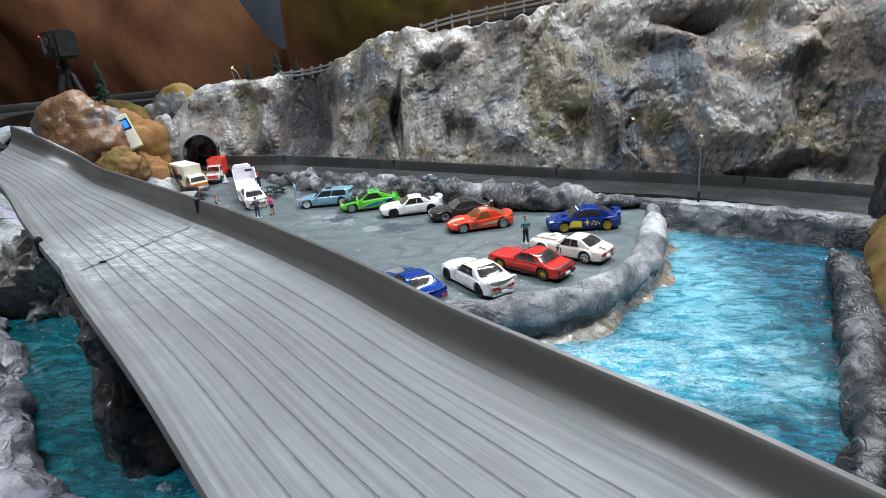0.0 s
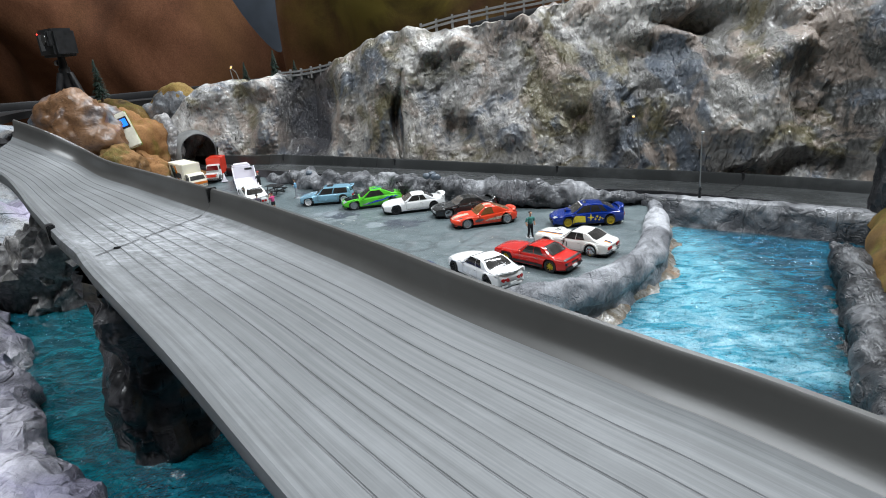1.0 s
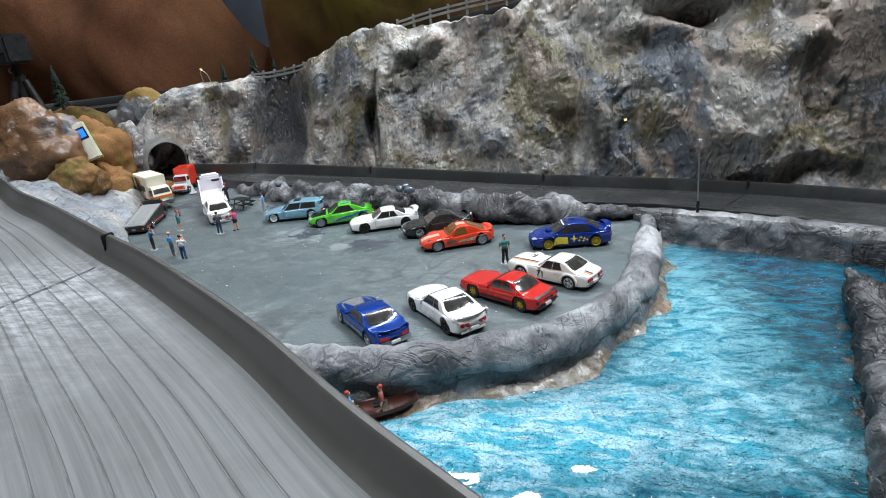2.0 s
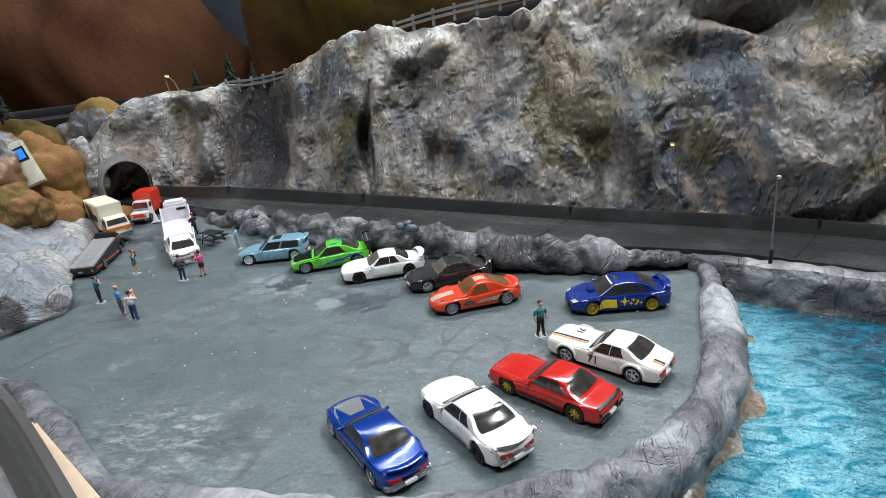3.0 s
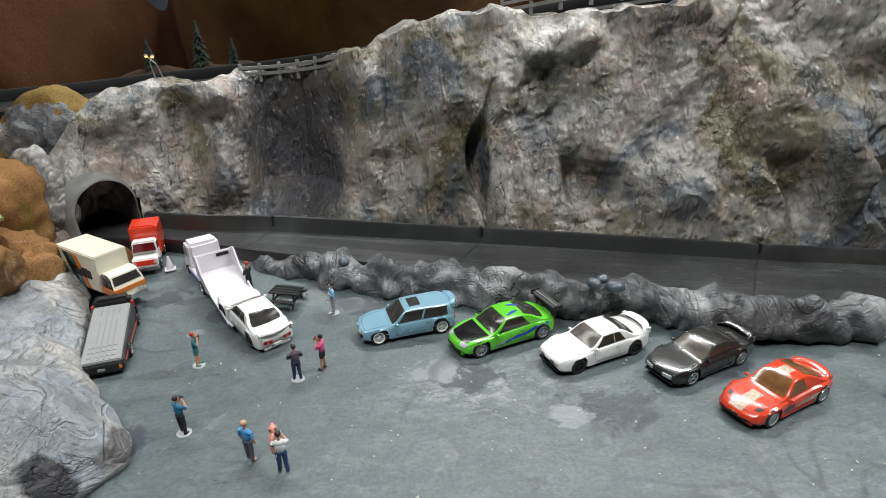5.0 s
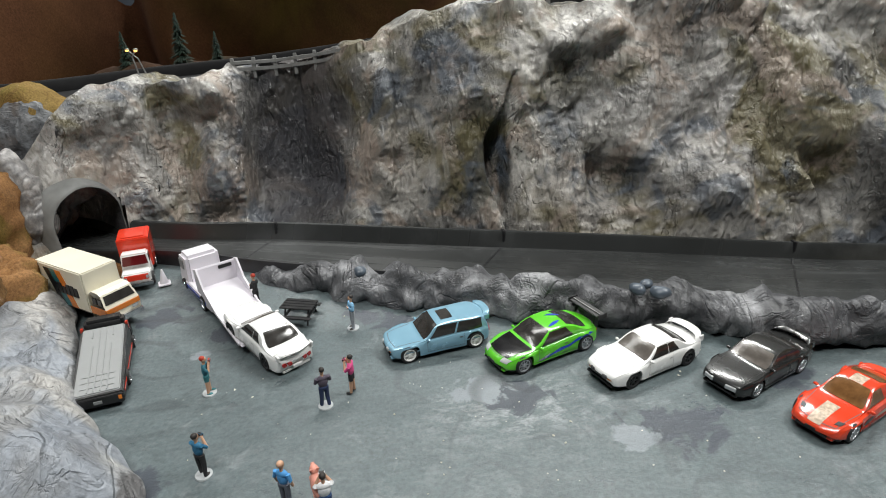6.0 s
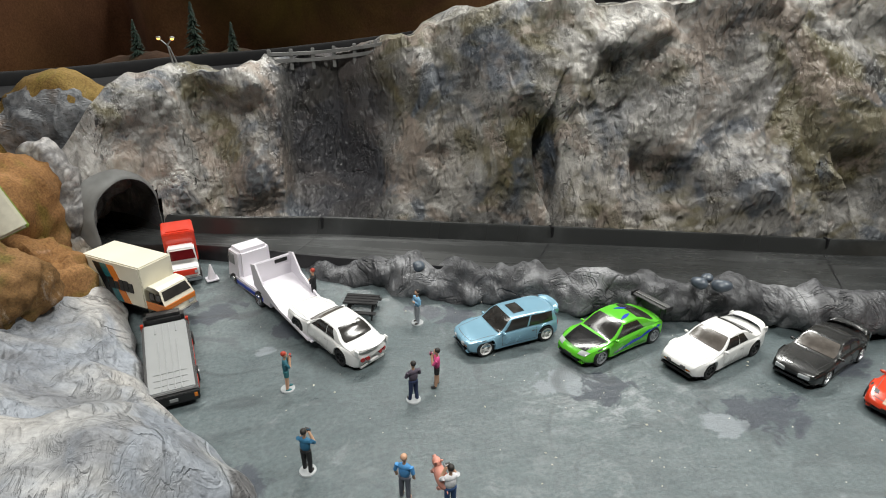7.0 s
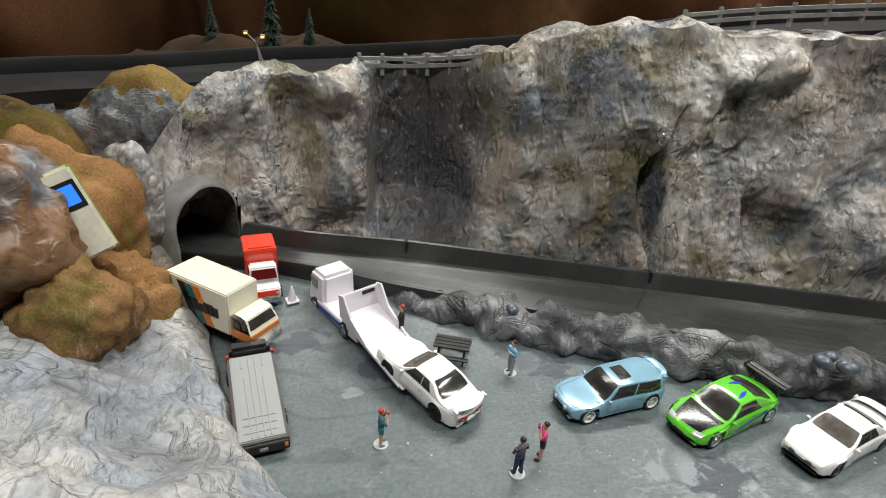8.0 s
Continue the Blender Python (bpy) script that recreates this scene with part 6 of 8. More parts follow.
    wing = spec.get("wing")
    if wing:
        (board_wing if wing.get("board") else arched_wing)(c, sh, wing, W)
    if spec.get("extras"):
        spec["extras"](c, sh, L, W, H)
    return c


def letters(text, size, material, parent, m, name="number"):
    cu = bpy.data.curves.new(name, "FONT")
    cu.body, cu.size, cu.extrude, cu.align_x, cu.align_y = text, size, 0.00012, "CENTER", "CENTER"
    tmp = bpy.data.objects.new(name, cu)
    scene.collection.objects.link(tmp)
    me = bpy.data.meshes.new_from_object(tmp.evaluated_get(bpy.context.evaluated_depsgraph_get()))
    bpy.data.objects.remove(tmp)
    me.materials.clear()
    me.materials.append(material)
    ob = new(name, me)
    ob.parent = parent
    ob.matrix_local = m
    return ob


CARBON = plain("black_carbon_print", (0.006, 0.006, 0.007), 0.16, vary=0.3, scale=900)
DARK_RIM = plain("dark_rim", (0.03, 0.03, 0.032), 0.35, 0.5)
GOLD_RIM = plain("yellow_rim", (0.55, 0.40, 0.03), 0.35, 0.4)
YELLOW = paint("yellow", (0.75, 0.60, 0.03))
BLUE_MARK = paint("blue_mark", (0.02, 0.06, 0.45))
GREY_PAINT = paint("silver", (0.42, 0.44, 0.46), 0.6)
WHITE_SEAM = plain("grey_shut_line", (0.38, 0.38, 0.38), 0.6, vary=0.1)


def placed(front, rear, width, lift=0.0, tilt=0.0):
    """A pose from the places of a car's two left wheels."""
    d = Vector(front) - Vector(rear)
    a = math.atan2(d.y, d.x)
    mid = (Vector(front) + Vector(rear)) / 2
    x, y = mid.x + math.sin(a) * (width / 2 - 0.0005), mid.y - math.cos(a) * (width / 2 - 0.0005)
    return pose(x, y, lot_z(x, y) + lift, 0, tilt, math.degrees(a))


def hatch_extras(c, sh, L, W, H):
    on_top(c, sh, "sunroof", (-0.13 * L, -0.02 * L), lambda u: (-W * 0.20, W * 0.20), GLASS, "black glass sunroof", 0.0003)
    for sgn in (1, -1):
        on_side(c, sh, "side_moulding", [(-0.025, 0.0072), (0.026, 0.0068), (0.026, 0.0074), (-0.025, 0.0078)], paint("light_blue", (0, 0, 0)), lift=0.0003, sides_=(sgn,))


LIGHT_BLUE = paint("light_blue", (0.22, 0.41, 0.53), 0.2)
car(dict(label="light blue metallic hatchback toy car with sunroof", scale=1.08, size=(0.063, 0.0275, 0.0205), axles=(0.0212, -0.0212), paint=LIGHT_BLUE,
         belt=[(-0.5, 0.56), (-0.44, 0.62), (-0.2, 0.61), (0.2, 0.57), (0.36, 0.53), (0.45, 0.48), (0.5, 0.44)], top=[(-0.5, 0.58), (-0.485, 0.70), (-0.43, 0.955), (-0.38, 0.985), (-0.12, 1.0), (0.0, 0.985), (0.06, 0.93), (0.20, 0.60), (0.27, 0.575), (0.42, 0.52), (0.5, 0.44)],
         cabin=(0.20, 0.035, -0.44, -0.50), waist=0.91, roof=0.73, pillar=0.07, side_windows=[(0.0, 0.45), (0.49, 1.0)], rim=WHITE, lip=WHITE, extras=hatch_extras, corner=AMBER, lamp_blocks=True, headlights=(0, 0, 0.36, 0.62), rear_keep=0.8,
         wing=dict(h=0.0034, chord=0.0046, w=0.36, x=-0.0006, paint=LIGHT_BLUE)), placed((-0.213, 0.8267), (-0.1707, 0.8357), 0.0275))


def green_extras(c, sh, L, W, H):
    on_top(c, sh, "bonnet", (0.23 * L, 0.445 * L), lambda u: (-W * (0.385 - 0.09 * u), W * (0.385 - 0.09 * u)), CARBON, "glossy black carbon bonnet")
    on_side(c, sh, "flank_graphic", [(0.011, 0.0046), (-0.003, 0.0088), (-0.010, 0.0092), (-0.017, 0.0118), (-0.027, 0.0126), (-0.031, 0.0108), (-0.0265, 0.0112), (-0.018, 0.0104), (-0.010, 0.0076), (0.000, 0.0062)], BLUE_MARK, "blue flame graphic")
    on_side(c, sh, "flank_stripe", [(0.014, 0.0050), (0.003, 0.0080), (0.008, 0.0046)], GREY_PAINT, "silver flash graphic")
    for x0, y0, s in ((-0.004, 0.0050, 1), (-0.009, -0.0036, -1)):
        on_top(c, sh, "roof_graphic", (x0 - 0.0045, x0 + 0.0045), lambda u, y=y0, k=s: (y + k * 0.0022 * (u - 0.5) - 0.0011 * math.sin(math.pi * u), y + k * 0.0022 * (u - 0.5) + 0.0011 * math.sin(math.pi * u) + 0.0001), BLUE_MARK, "blue roof graphic")


SLEEK_BELT = [(-0.5, 0.55), (-0.42, 0.64), (-0.27, 0.66), (-0.1, 0.62), (0.12, 0.58), (0.28, 0.555), (0.40, 0.50), (0.46, 0.43), (0.5, 0.36)]
SLEEK_TOP = [(-0.5, 0.56), (-0.45, 0.665), (-0.38, 0.71), (-0.31, 0.80), (-0.2, 0.935), (-0.08, 1.0), (0.0, 0.985), (0.06, 0.92), (0.21, 0.635), (0.30, 0.60), (0.40, 0.535), (0.47, 0.45), (0.5, 0.36)]
GREEN = paint("lime_green", (0.10, 0.52, 0.03))
car(dict(label="lime green coupe toy car with black bonnet and blue flame", scale=1.09, size=(0.068, 0.0285, 0.0205), belt=SLEEK_BELT, top=SLEEK_TOP, axles=(0.0222, -0.0228), paint=GREEN, cabin=(0.215, 0.03, -0.15, -0.38), rim=GREY_PAINT, lip=GREY_PAINT, spokes=8,
         side_windows=[(0.0, 0.92)], pillar=0.14, bow=0.0045, headlights=(0.448, 0.487, 0.46, 0.80), grille=0.3, wing=dict(board=True, h=0.0058, chord=0.0052, w=0.46, leg=0.30, x=-0.002, paint=BLACK, slot=SILVER, label="tall black rear wing"), extras=green_extras), placed((-0.1456, 0.8031), (-0.102, 0.819), 0.0285))
SEEN_GLASS = plain("clear_glass_over_grey_seats", (0.10, 0.088, 0.078), 0.2, coat=0.15, vary=0.25, scale=200)
NOTCH_BELT = [(-0.5, 0.60), (-0.45, 0.645), (-0.3, 0.66), (-0.05, 0.635), (0.2, 0.605), (0.34, 0.575), (0.44, 0.53), (0.5, 0.46)]
NOTCH_TOP = [(-0.5, 0.61), (-0.47, 0.67), (-0.35, 0.715), (-0.31, 0.75), (-0.185, 0.955), (-0.08, 1.0), (0.0, 0.985), (0.05, 0.925), (0.19, 0.655), (0.24, 0.635), (0.40, 0.58), (0.47, 0.525), (0.5, 0.46)]
SKY = dict(size=(0.0705, 0.0285, 0.0205), belt=NOTCH_BELT, top=NOTCH_TOP, axles=(0.0222, -0.0222), cabin=(0.185, 0.03, -0.16, -0.335), rim=DARK_RIM, lip=DARK_RIM, spokes=6, glass=SEEN_GLASS, side_glass=GLASS, rear_glass=GLASS, seam=WHITE_SEAM, valance=WHITE,
           side_windows=[(0.0, 0.62), (0.65, 1.0)], pillar=0.13, lamp_blocks=True, headlights=(0, 0, 0.36, 0.94), wing=dict(h=0.0042, chord=0.0052, w=0.44, x=-0.0004, paint=WHITE))
car(dict(SKY, label="white coupe toy car with black wheels and rear wing", paint=WHITE, corner=AMBER, lip_paint=BLACK, lip_label="black front lip", no_tail=True, headlights=(0, 0, 0.30, 0.62), headlight=SEAM), placed((-0.0873, 0.7767), (-0.0452, 0.7918), 0.0285))
DARKGREY = paint("charcoal", (0.035, 0.036, 0.036), 0.5, 0.25)
car(dict(SKY, label="charcoal grey coupe toy car with chrome wheels", size=(0.0695, 0.0285, 0.0198), axles=(0.0210, -0.0210), rim=CHROME, lip=CHROME, spokes=5, paint=DARKGREY, seam=BLACK, valance=BLACK, glass=SEEN_GLASS,
         wing=dict(h=0.0040, chord=0.0048, w=0.43, x=0.0, paint=DARKGREY)), placed((-0.0224, 0.7568), (0.0163, 0.7724), 0.0285))


def orange_extras(c, sh, L, W, H):
    on_top(c, sh, "bonnet_stripe", (0.24 * L, 0.475 * L), lambda u: (-0.0032, 0.0032), BEIGE, "worn beige bonnet stripe", 0.0001)
    on_top(c, sh, "roof_stripe", (-0.11 * L, 0.0 * L), lambda u: (-0.0032, 0.0032), BEIGE, "worn beige roof stripe", 0.0001)
    on_side(c, sh, "door_graphic", [(0.0135, 0.0070), (0.0115, 0.0086), (0.0055, 0.0090), (0.0030, 0.0078), (0.0055, 0.0064), (0.011, 0.0060)], SEAM, "dark oval door graphic")
    on_side(c, sh, "flank_stripe", [(0.003, 0.0062), (-0.002, 0.0080), (-0.026, 0.0100), (-0.029, 0.0114), (-0.016, 0.0098), (-0.014, 0.0066)], BEIGE, "worn grey flank stripe", lift=0.0001)


BEIGE = plain("worn_beige_print", (0.46, 0.36, 0.27), 0.4, coat=0.4, vary=0.5, scale=500)
ORANGE = paint("orange_red", (0.62, 0.050, 0.018))
TAN_GLASS = plain("clear_glass_over_tan_seats", (0.15, 0.07, 0.025), 0.13, coat=0.4, vary=0.3, scale=200)
car(dict(label="orange-red sports coupe toy car with beige bonnet stripe", size=(0.0670, 0.0285, 0.0200), axles=(0.0211, -0.0211), rim=GREY_PAINT, lip=GREY_PAINT, spokes=10, paint=ORANGE, glass=TAN_GLASS, roof=0.60, waist=0.84,
         belt=[(-0.5, 0.50), (-0.43, 0.60), (-0.30, 0.655), (-0.12, 0.60), (0.08, 0.555), (0.24, 0.58), (0.36, 0.545), (0.44, 0.47), (0.5, 0.35)], top=[(-0.5, 0.51), (-0.45, 0.61), (-0.38, 0.68), (-0.24, 0.87), (-0.12, 0.99), (-0.06, 1.0), (0.01, 0.96), (0.17, 0.635), (0.24, 0.605), (0.36, 0.555), (0.45, 0.47), (0.5, 0.35)],
         cabin=(0.17, 0.0, -0.13, -0.385), side_windows=[(0.0, 0.80)], pillar=0.20, bow=0.0050, lip_label="orange front lip", headlights=(0.385, 0.425, 0.54, 0.74), headlight=BLACK, grille=0.25, wing=dict(h=0.0026, chord=0.0045, w=0.40, x=0.0012, paint=ORANGE), extras=orange_extras), placed((0.0029, 0.7164), (0.0421, 0.732), 0.0285))


def star(cx, cz, r, k=4):
    return [(cx + (r if i % 2 == 0 else r * 0.32) * math.cos(math.pi * i / k), cz + (r if i % 2 == 0 else r * 0.32) * math.sin(math.pi * i / k)) for i in range(2 * k)]


def rally_extras(c, sh, L, W, H):
    on_side(c, sh, "swoosh_graphic", [(0.0165, 0.0042), (0.0150, 0.0100), (0.0125, 0.0118), (0.004, 0.0108), (0.0075, 0.0098), (0.0045, 0.0076), (0.0035, 0.0045), (0.011, 0.0052)], YELLOW, "yellow swoosh graphic")
    for cx, cz, r in ((-0.0015, 0.0092, 0.0036), (-0.0075, 0.0100, 0.0017), (-0.0105, 0.0088, 0.0017), (-0.0060, 0.0074, 0.0016), (-0.0095, 0.0068, 0.0016), (-0.0128, 0.0076, 0.0014)):
        on_side(c, sh, "star_graphic", star(cx, cz, r), YELLOW, "yellow star graphic")
    scoop = box(bmesh.new(), 0.215 * L, 0.30 * L, -0.0036, 0.0036, sh.top(0.26 * L) - 0.001, sh.top(0.235 * L) + 0.0010, 0.0006)
    part("bonnet_scoop", scoop, spec_blue, c, "raised bonnet scoop")
    part("scoop_mouth", box(bmesh.new(), 0.294 * L, 0.303 * L, -0.0028, 0.0028, sh.top(0.30 * L) + 0.0001, sh.top(0.235 * L) + 0.0006), BLACK, c, "black scoop opening")
    on_top(c, sh, "screen_banner", (0.075 * L, 0.088 * L), lambda u: (-W * 0.26, W * 0.26), WHITE, "pale banner on the windscreen", 0.0003)
    on_top(c, sh, "roof_vent", (0.01 * L, 0.045 * L), lambda u: (-W * 0.13, W * 0.13), BLACK, "black roof vent", 0.0003)


spec_blue = paint("rally_blue", (0.003, 0.026, 0.22), 0.2)
car(dict(label="dark blue rally saloon toy car with yellow stars and gold wheels", size=(0.0700, 0.0290, 0.0218), axles=(0.0206, -0.0206), rim=GOLD_RIM, lip=GOLD_RIM, spokes=8, paint=spec_blue, roof=0.68, headlights=(0.445, 0.487, 0.52, 0.82),
         belt=[(-0.5, 0.58), (-0.44, 0.63), (-0.2, 0.635), (0.15, 0.60), (0.32, 0.56), (0.43, 0.50), (0.5, 0.42)], top=[(-0.5, 0.59), (-0.47, 0.66), (-0.40, 0.69), (-0.34, 0.77), (-0.2, 0.955), (-0.06, 1.0), (0.04, 0.98), (0.09, 0.92), (0.25, 0.63), (0.32, 0.60), (0.42, 0.53), (0.5, 0.42)],
         cabin=(0.245, 0.07, -0.19, -0.37), side_windows=[(0.0, 0.42), (0.45, 0.80), (0.83, 1.0)], pillar=0.10, more_doors=[0.004], seam=BLACK, wing=dict(h=0.0034, chord=0.0046, w=0.40, x=0.0004, paint=spec_blue), extras=rally_extras), placed((0.106, 0.7133), (0.1465, 0.719), 0.029))


def classic_extras(c, sh, L, W, H):
    for y, mt in ((0.0046, paint("stripe_orange", (0.72, 0.30, 0.04))), (0.0026, paint("stripe_navy", (0.006, 0.03, 0.16)))):
        on_top(c, sh, "bonnet_stripe", (0.15 * L, 0.475 * L), lambda u, y=y: (y, y + 0.0014), mt, "thin coloured bonnet stripe")
        on_top(c, sh, "boot_stripe", (-0.485 * L, -0.40 * L), lambda u, y=y: (y, y + 0.0014), mt, "thin coloured boot stripe")
    letters("71", 0.0068, BLACK, c, Matrix.Translation((0.0035, sh.on_side(0.0035, 0.0078, 1).y + 0.0003, 0.0078)) @ Euler((radians(90), 0, radians(180))).to_matrix().to_4x4())
    letters("71", 0.0060, BLACK, c, Matrix.Translation((0.021, -0.006, sh.on_top(0.021, -0.006).z + 0.0004)) @ Euler((0, radians(3), radians(90))).to_matrix().to_4x4())
    for ax in sh.axles:
        for sgn in (1, -1):
            b = bmesh.new()
            for k in range(13):
                a0, a1 = math.pi * k / 13, math.pi * (k + 1) / 13
                cyl(b, (ax + 0.0066 * math.cos(a0), sgn * (sh.half(ax) - 0.0002), 0.0055 + 0.0066 * math.sin(a0)), (ax + 0.0066 * math.cos(a1), sgn * (sh.half(ax) - 0.0002), 0.0055 + 0.0066 * math.sin(a1)), 0.0009, seg=8)
            part("wheel_arch_flare", b, CREAMWHITE, c)


CREAMWHITE = paint("cream_white", (0.72, 0.71, 0.67))
car(dict(label="cream white classic racing coupe toy car with number and stripes", size=(0.0710, 0.0280, 0.0195), axles=(0.0208, -0.0208), rim=CHROME, lip=CHROME, paint=CREAMWHITE, bumper=CHROME, seam=WHITE_SEAM, lip_paint=BLACK, radius=0.0010,
         belt=[(-0.5, 0.57), (-0.45, 0.61), (-0.25, 0.665), (-0.05, 0.61), (0.2, 0.61), (0.42, 0.60), (0.5, 0.56)], top=[(-0.5, 0.58), (-0.47, 0.635), (-0.39, 0.68), (-0.34, 0.76), (-0.22, 0.955), (-0.12, 1.0), (-0.05, 0.985), (0.0, 0.93), (0.12, 0.65), (0.18, 0.64), (0.42, 0.625), (0.48, 0.60), (0.5, 0.56)],
         cabin=(0.12, -0.015, -0.20, -0.365), side_windows=[(0.0, 0.48), (0.51, 0.92)], pillar=0.13, bow=0.0014, lamp_blocks=True, headlights=(0, 0, 0.45, 0.85), grille=0.42, extras=classic_extras), placed((0.0833, 0.6509), (0.1186, 0.6289), 0.028))


def red_extras(c, sh, L, W, H):
    end_part(c, sh, "tail_panel", box(bmesh.new(), -L / 2 - 0.0006, -L / 2 + 0.001, -W * 0.43, W * 0.43, H * 0.42, H * 0.53, 0.0002), BLACK, "black tail panel")
    on_top(c, sh, "boot_edge", (-0.488 * L, -0.462 * L), lambda u: (-W * 0.41, W * 0.41), BLACK, "black boot lip", 0.0004)
    on_side(c, sh, "side_trim", [(-0.0148, 0.0034), (0.0148, 0.0034), (0.0148, 0.0060), (-0.0148, 0.0060)], BLACK, "black lower door panel", lift=0.0006)


RED = paint("red", (0.50, 0.012, 0.008))
car(dict(label="bright red boxy coupe toy car with yellow wheels", size=(0.0715, 0.0280, 0.0195), axles=(0.0213, -0.0213), rim=GOLD_RIM, lip=BLACK, spokes=8, paint=RED, bumper=BLACK, extras=red_extras, lip_paint=BLACK, seam=SEAM, radius=0.0010,
         belt=[(-0.5, 0.57), (-0.45, 0.615), (-0.2, 0.625), (0.2, 0.60), (0.40, 0.575), (0.47, 0.55), (0.5, 0.51)], top=[(-0.5, 0.58), (-0.475, 0.635), (-0.34, 0.66), (-0.30, 0.73), (-0.19, 0.955), (-0.10, 1.0), (-0.02, 0.985), (0.03, 0.93), (0.16, 0.645), (0.22, 0.625), (0.40, 0.595), (0.48, 0.555), (0.5, 0.51)],
         cabin=(0.155, 0.015, -0.165, -0.33), side_windows=[(0.0, 0.50), (0.53, 0.95)], pillar=0.10, bow=0.0014, lamp_blocks=True, headlights=(0, 0, 0.40, 0.9)), placed((0.0472, 0.6159), (0.0825, 0.5921), 0.028))
car(dict(SKY, label="white coupe toy car with round red tail lights", paint=WHITE, round_tail=True, size=(0.0720, 0.0290, 0.0200), axles=(0.0228, -0.0228), bow=0.004, glass=GLASS, wing=dict(h=0.0030, chord=0.0048, w=0.45, x=-0.0004, paint=WHITE)), placed((0.0037, 0.5941), (0.0335, 0.5596), 0.029))


def blue_extras(c, sh, L, W, H):
    on_top(c, sh, "bonnet", (0.23 * L, 0.43 * L), lambda u: (-W * (0.15 + 0.13 * u), W * (0.15 + 0.13 * u)), GREY_PAINT, "silver bonnet panel")
    for sgn in (1, -1):
        on_top(c, sh, "wing_swirl", (0.27 * L, 0.41 * L), lambda u, k=sgn: sorted((k * W * (0.38 - 0.10 * u * u), k * (W * (0.38 - 0.10 * u * u) - 0.0012))), GREY_PAINT, "silver swirl graphic")
    end_part(c, sh, "rear_bumper", box(bmesh.new(), -L / 2 - 0.0009, -L / 2 + 0.002, -W * 0.44, W * 0.44, H * 0.20, H * 0.38, 0.0005), GREY_PAINT, "silver rear bumper")
    on_side(c, sh, "sill_stripe", [(0.0150, 0.0040), (0.0150, 0.0064), (-0.0150, 0.0074), (-0.0150, 0.0040)], GREY_PAINT, "silver sill stripe")
    on_side(c, sh, "sill_stripe", [(0.0345, 0.0052), (0.0310, 0.0088), (0.0298, 0.0080), (0.0300, 0.0052)], GREY_PAINT, "silver corner stripe")


BLUE = paint("royal_blue", (0.003, 0.045, 0.30), 0.35)
car(dict(SKY, label="royal blue coupe toy car with silver bonnet and sills", size=(0.0720, 0.0280, 0.0190), axles=(0.0228, -0.0228), rim=GREY_PAINT, lip=GREY_PAINT, paint=BLUE, extras=blue_extras, seam=SEAM, glass=GLASS, bow=0.004, lip_paint=GREY_PAINT, valance=GREY_PAINT,
         wing=dict(h=0.0022, chord=0.004, w=0.42, x=0.0004, paint=BLUE)), placed((-0.0471, 0.5758), (-0.0166, 0.5414), 0.028))
car(dict(SKY, label="white coupe toy car driving up the tow truck ramp", paint=WHITE, round_tail=True, axles=(0.0212, -0.0212)), placed((-0.3309, 0.8715), (-0.3054, 0.8376), 0.0285, 0.0038, -8))


# ---- model trucks ----
def wheels_at(c, spec, spots):
    cache = {}
    for x, y, side in spots:
        wheel_parts(c, spec, (x, y, spec["wheel"][0]), side, cache)


CREAM_BOX = plain("cream_box_body", (0.70, 0.66, 0.54), 0.45, coat=0.2, vary=0.05, scale=40)
ORANGE_TRIM = paint("orange_trim", (0.66, 0.19, 0.03))
TEAL_TRIM = paint("teal_trim", (0.02, 0.14, 0.16))


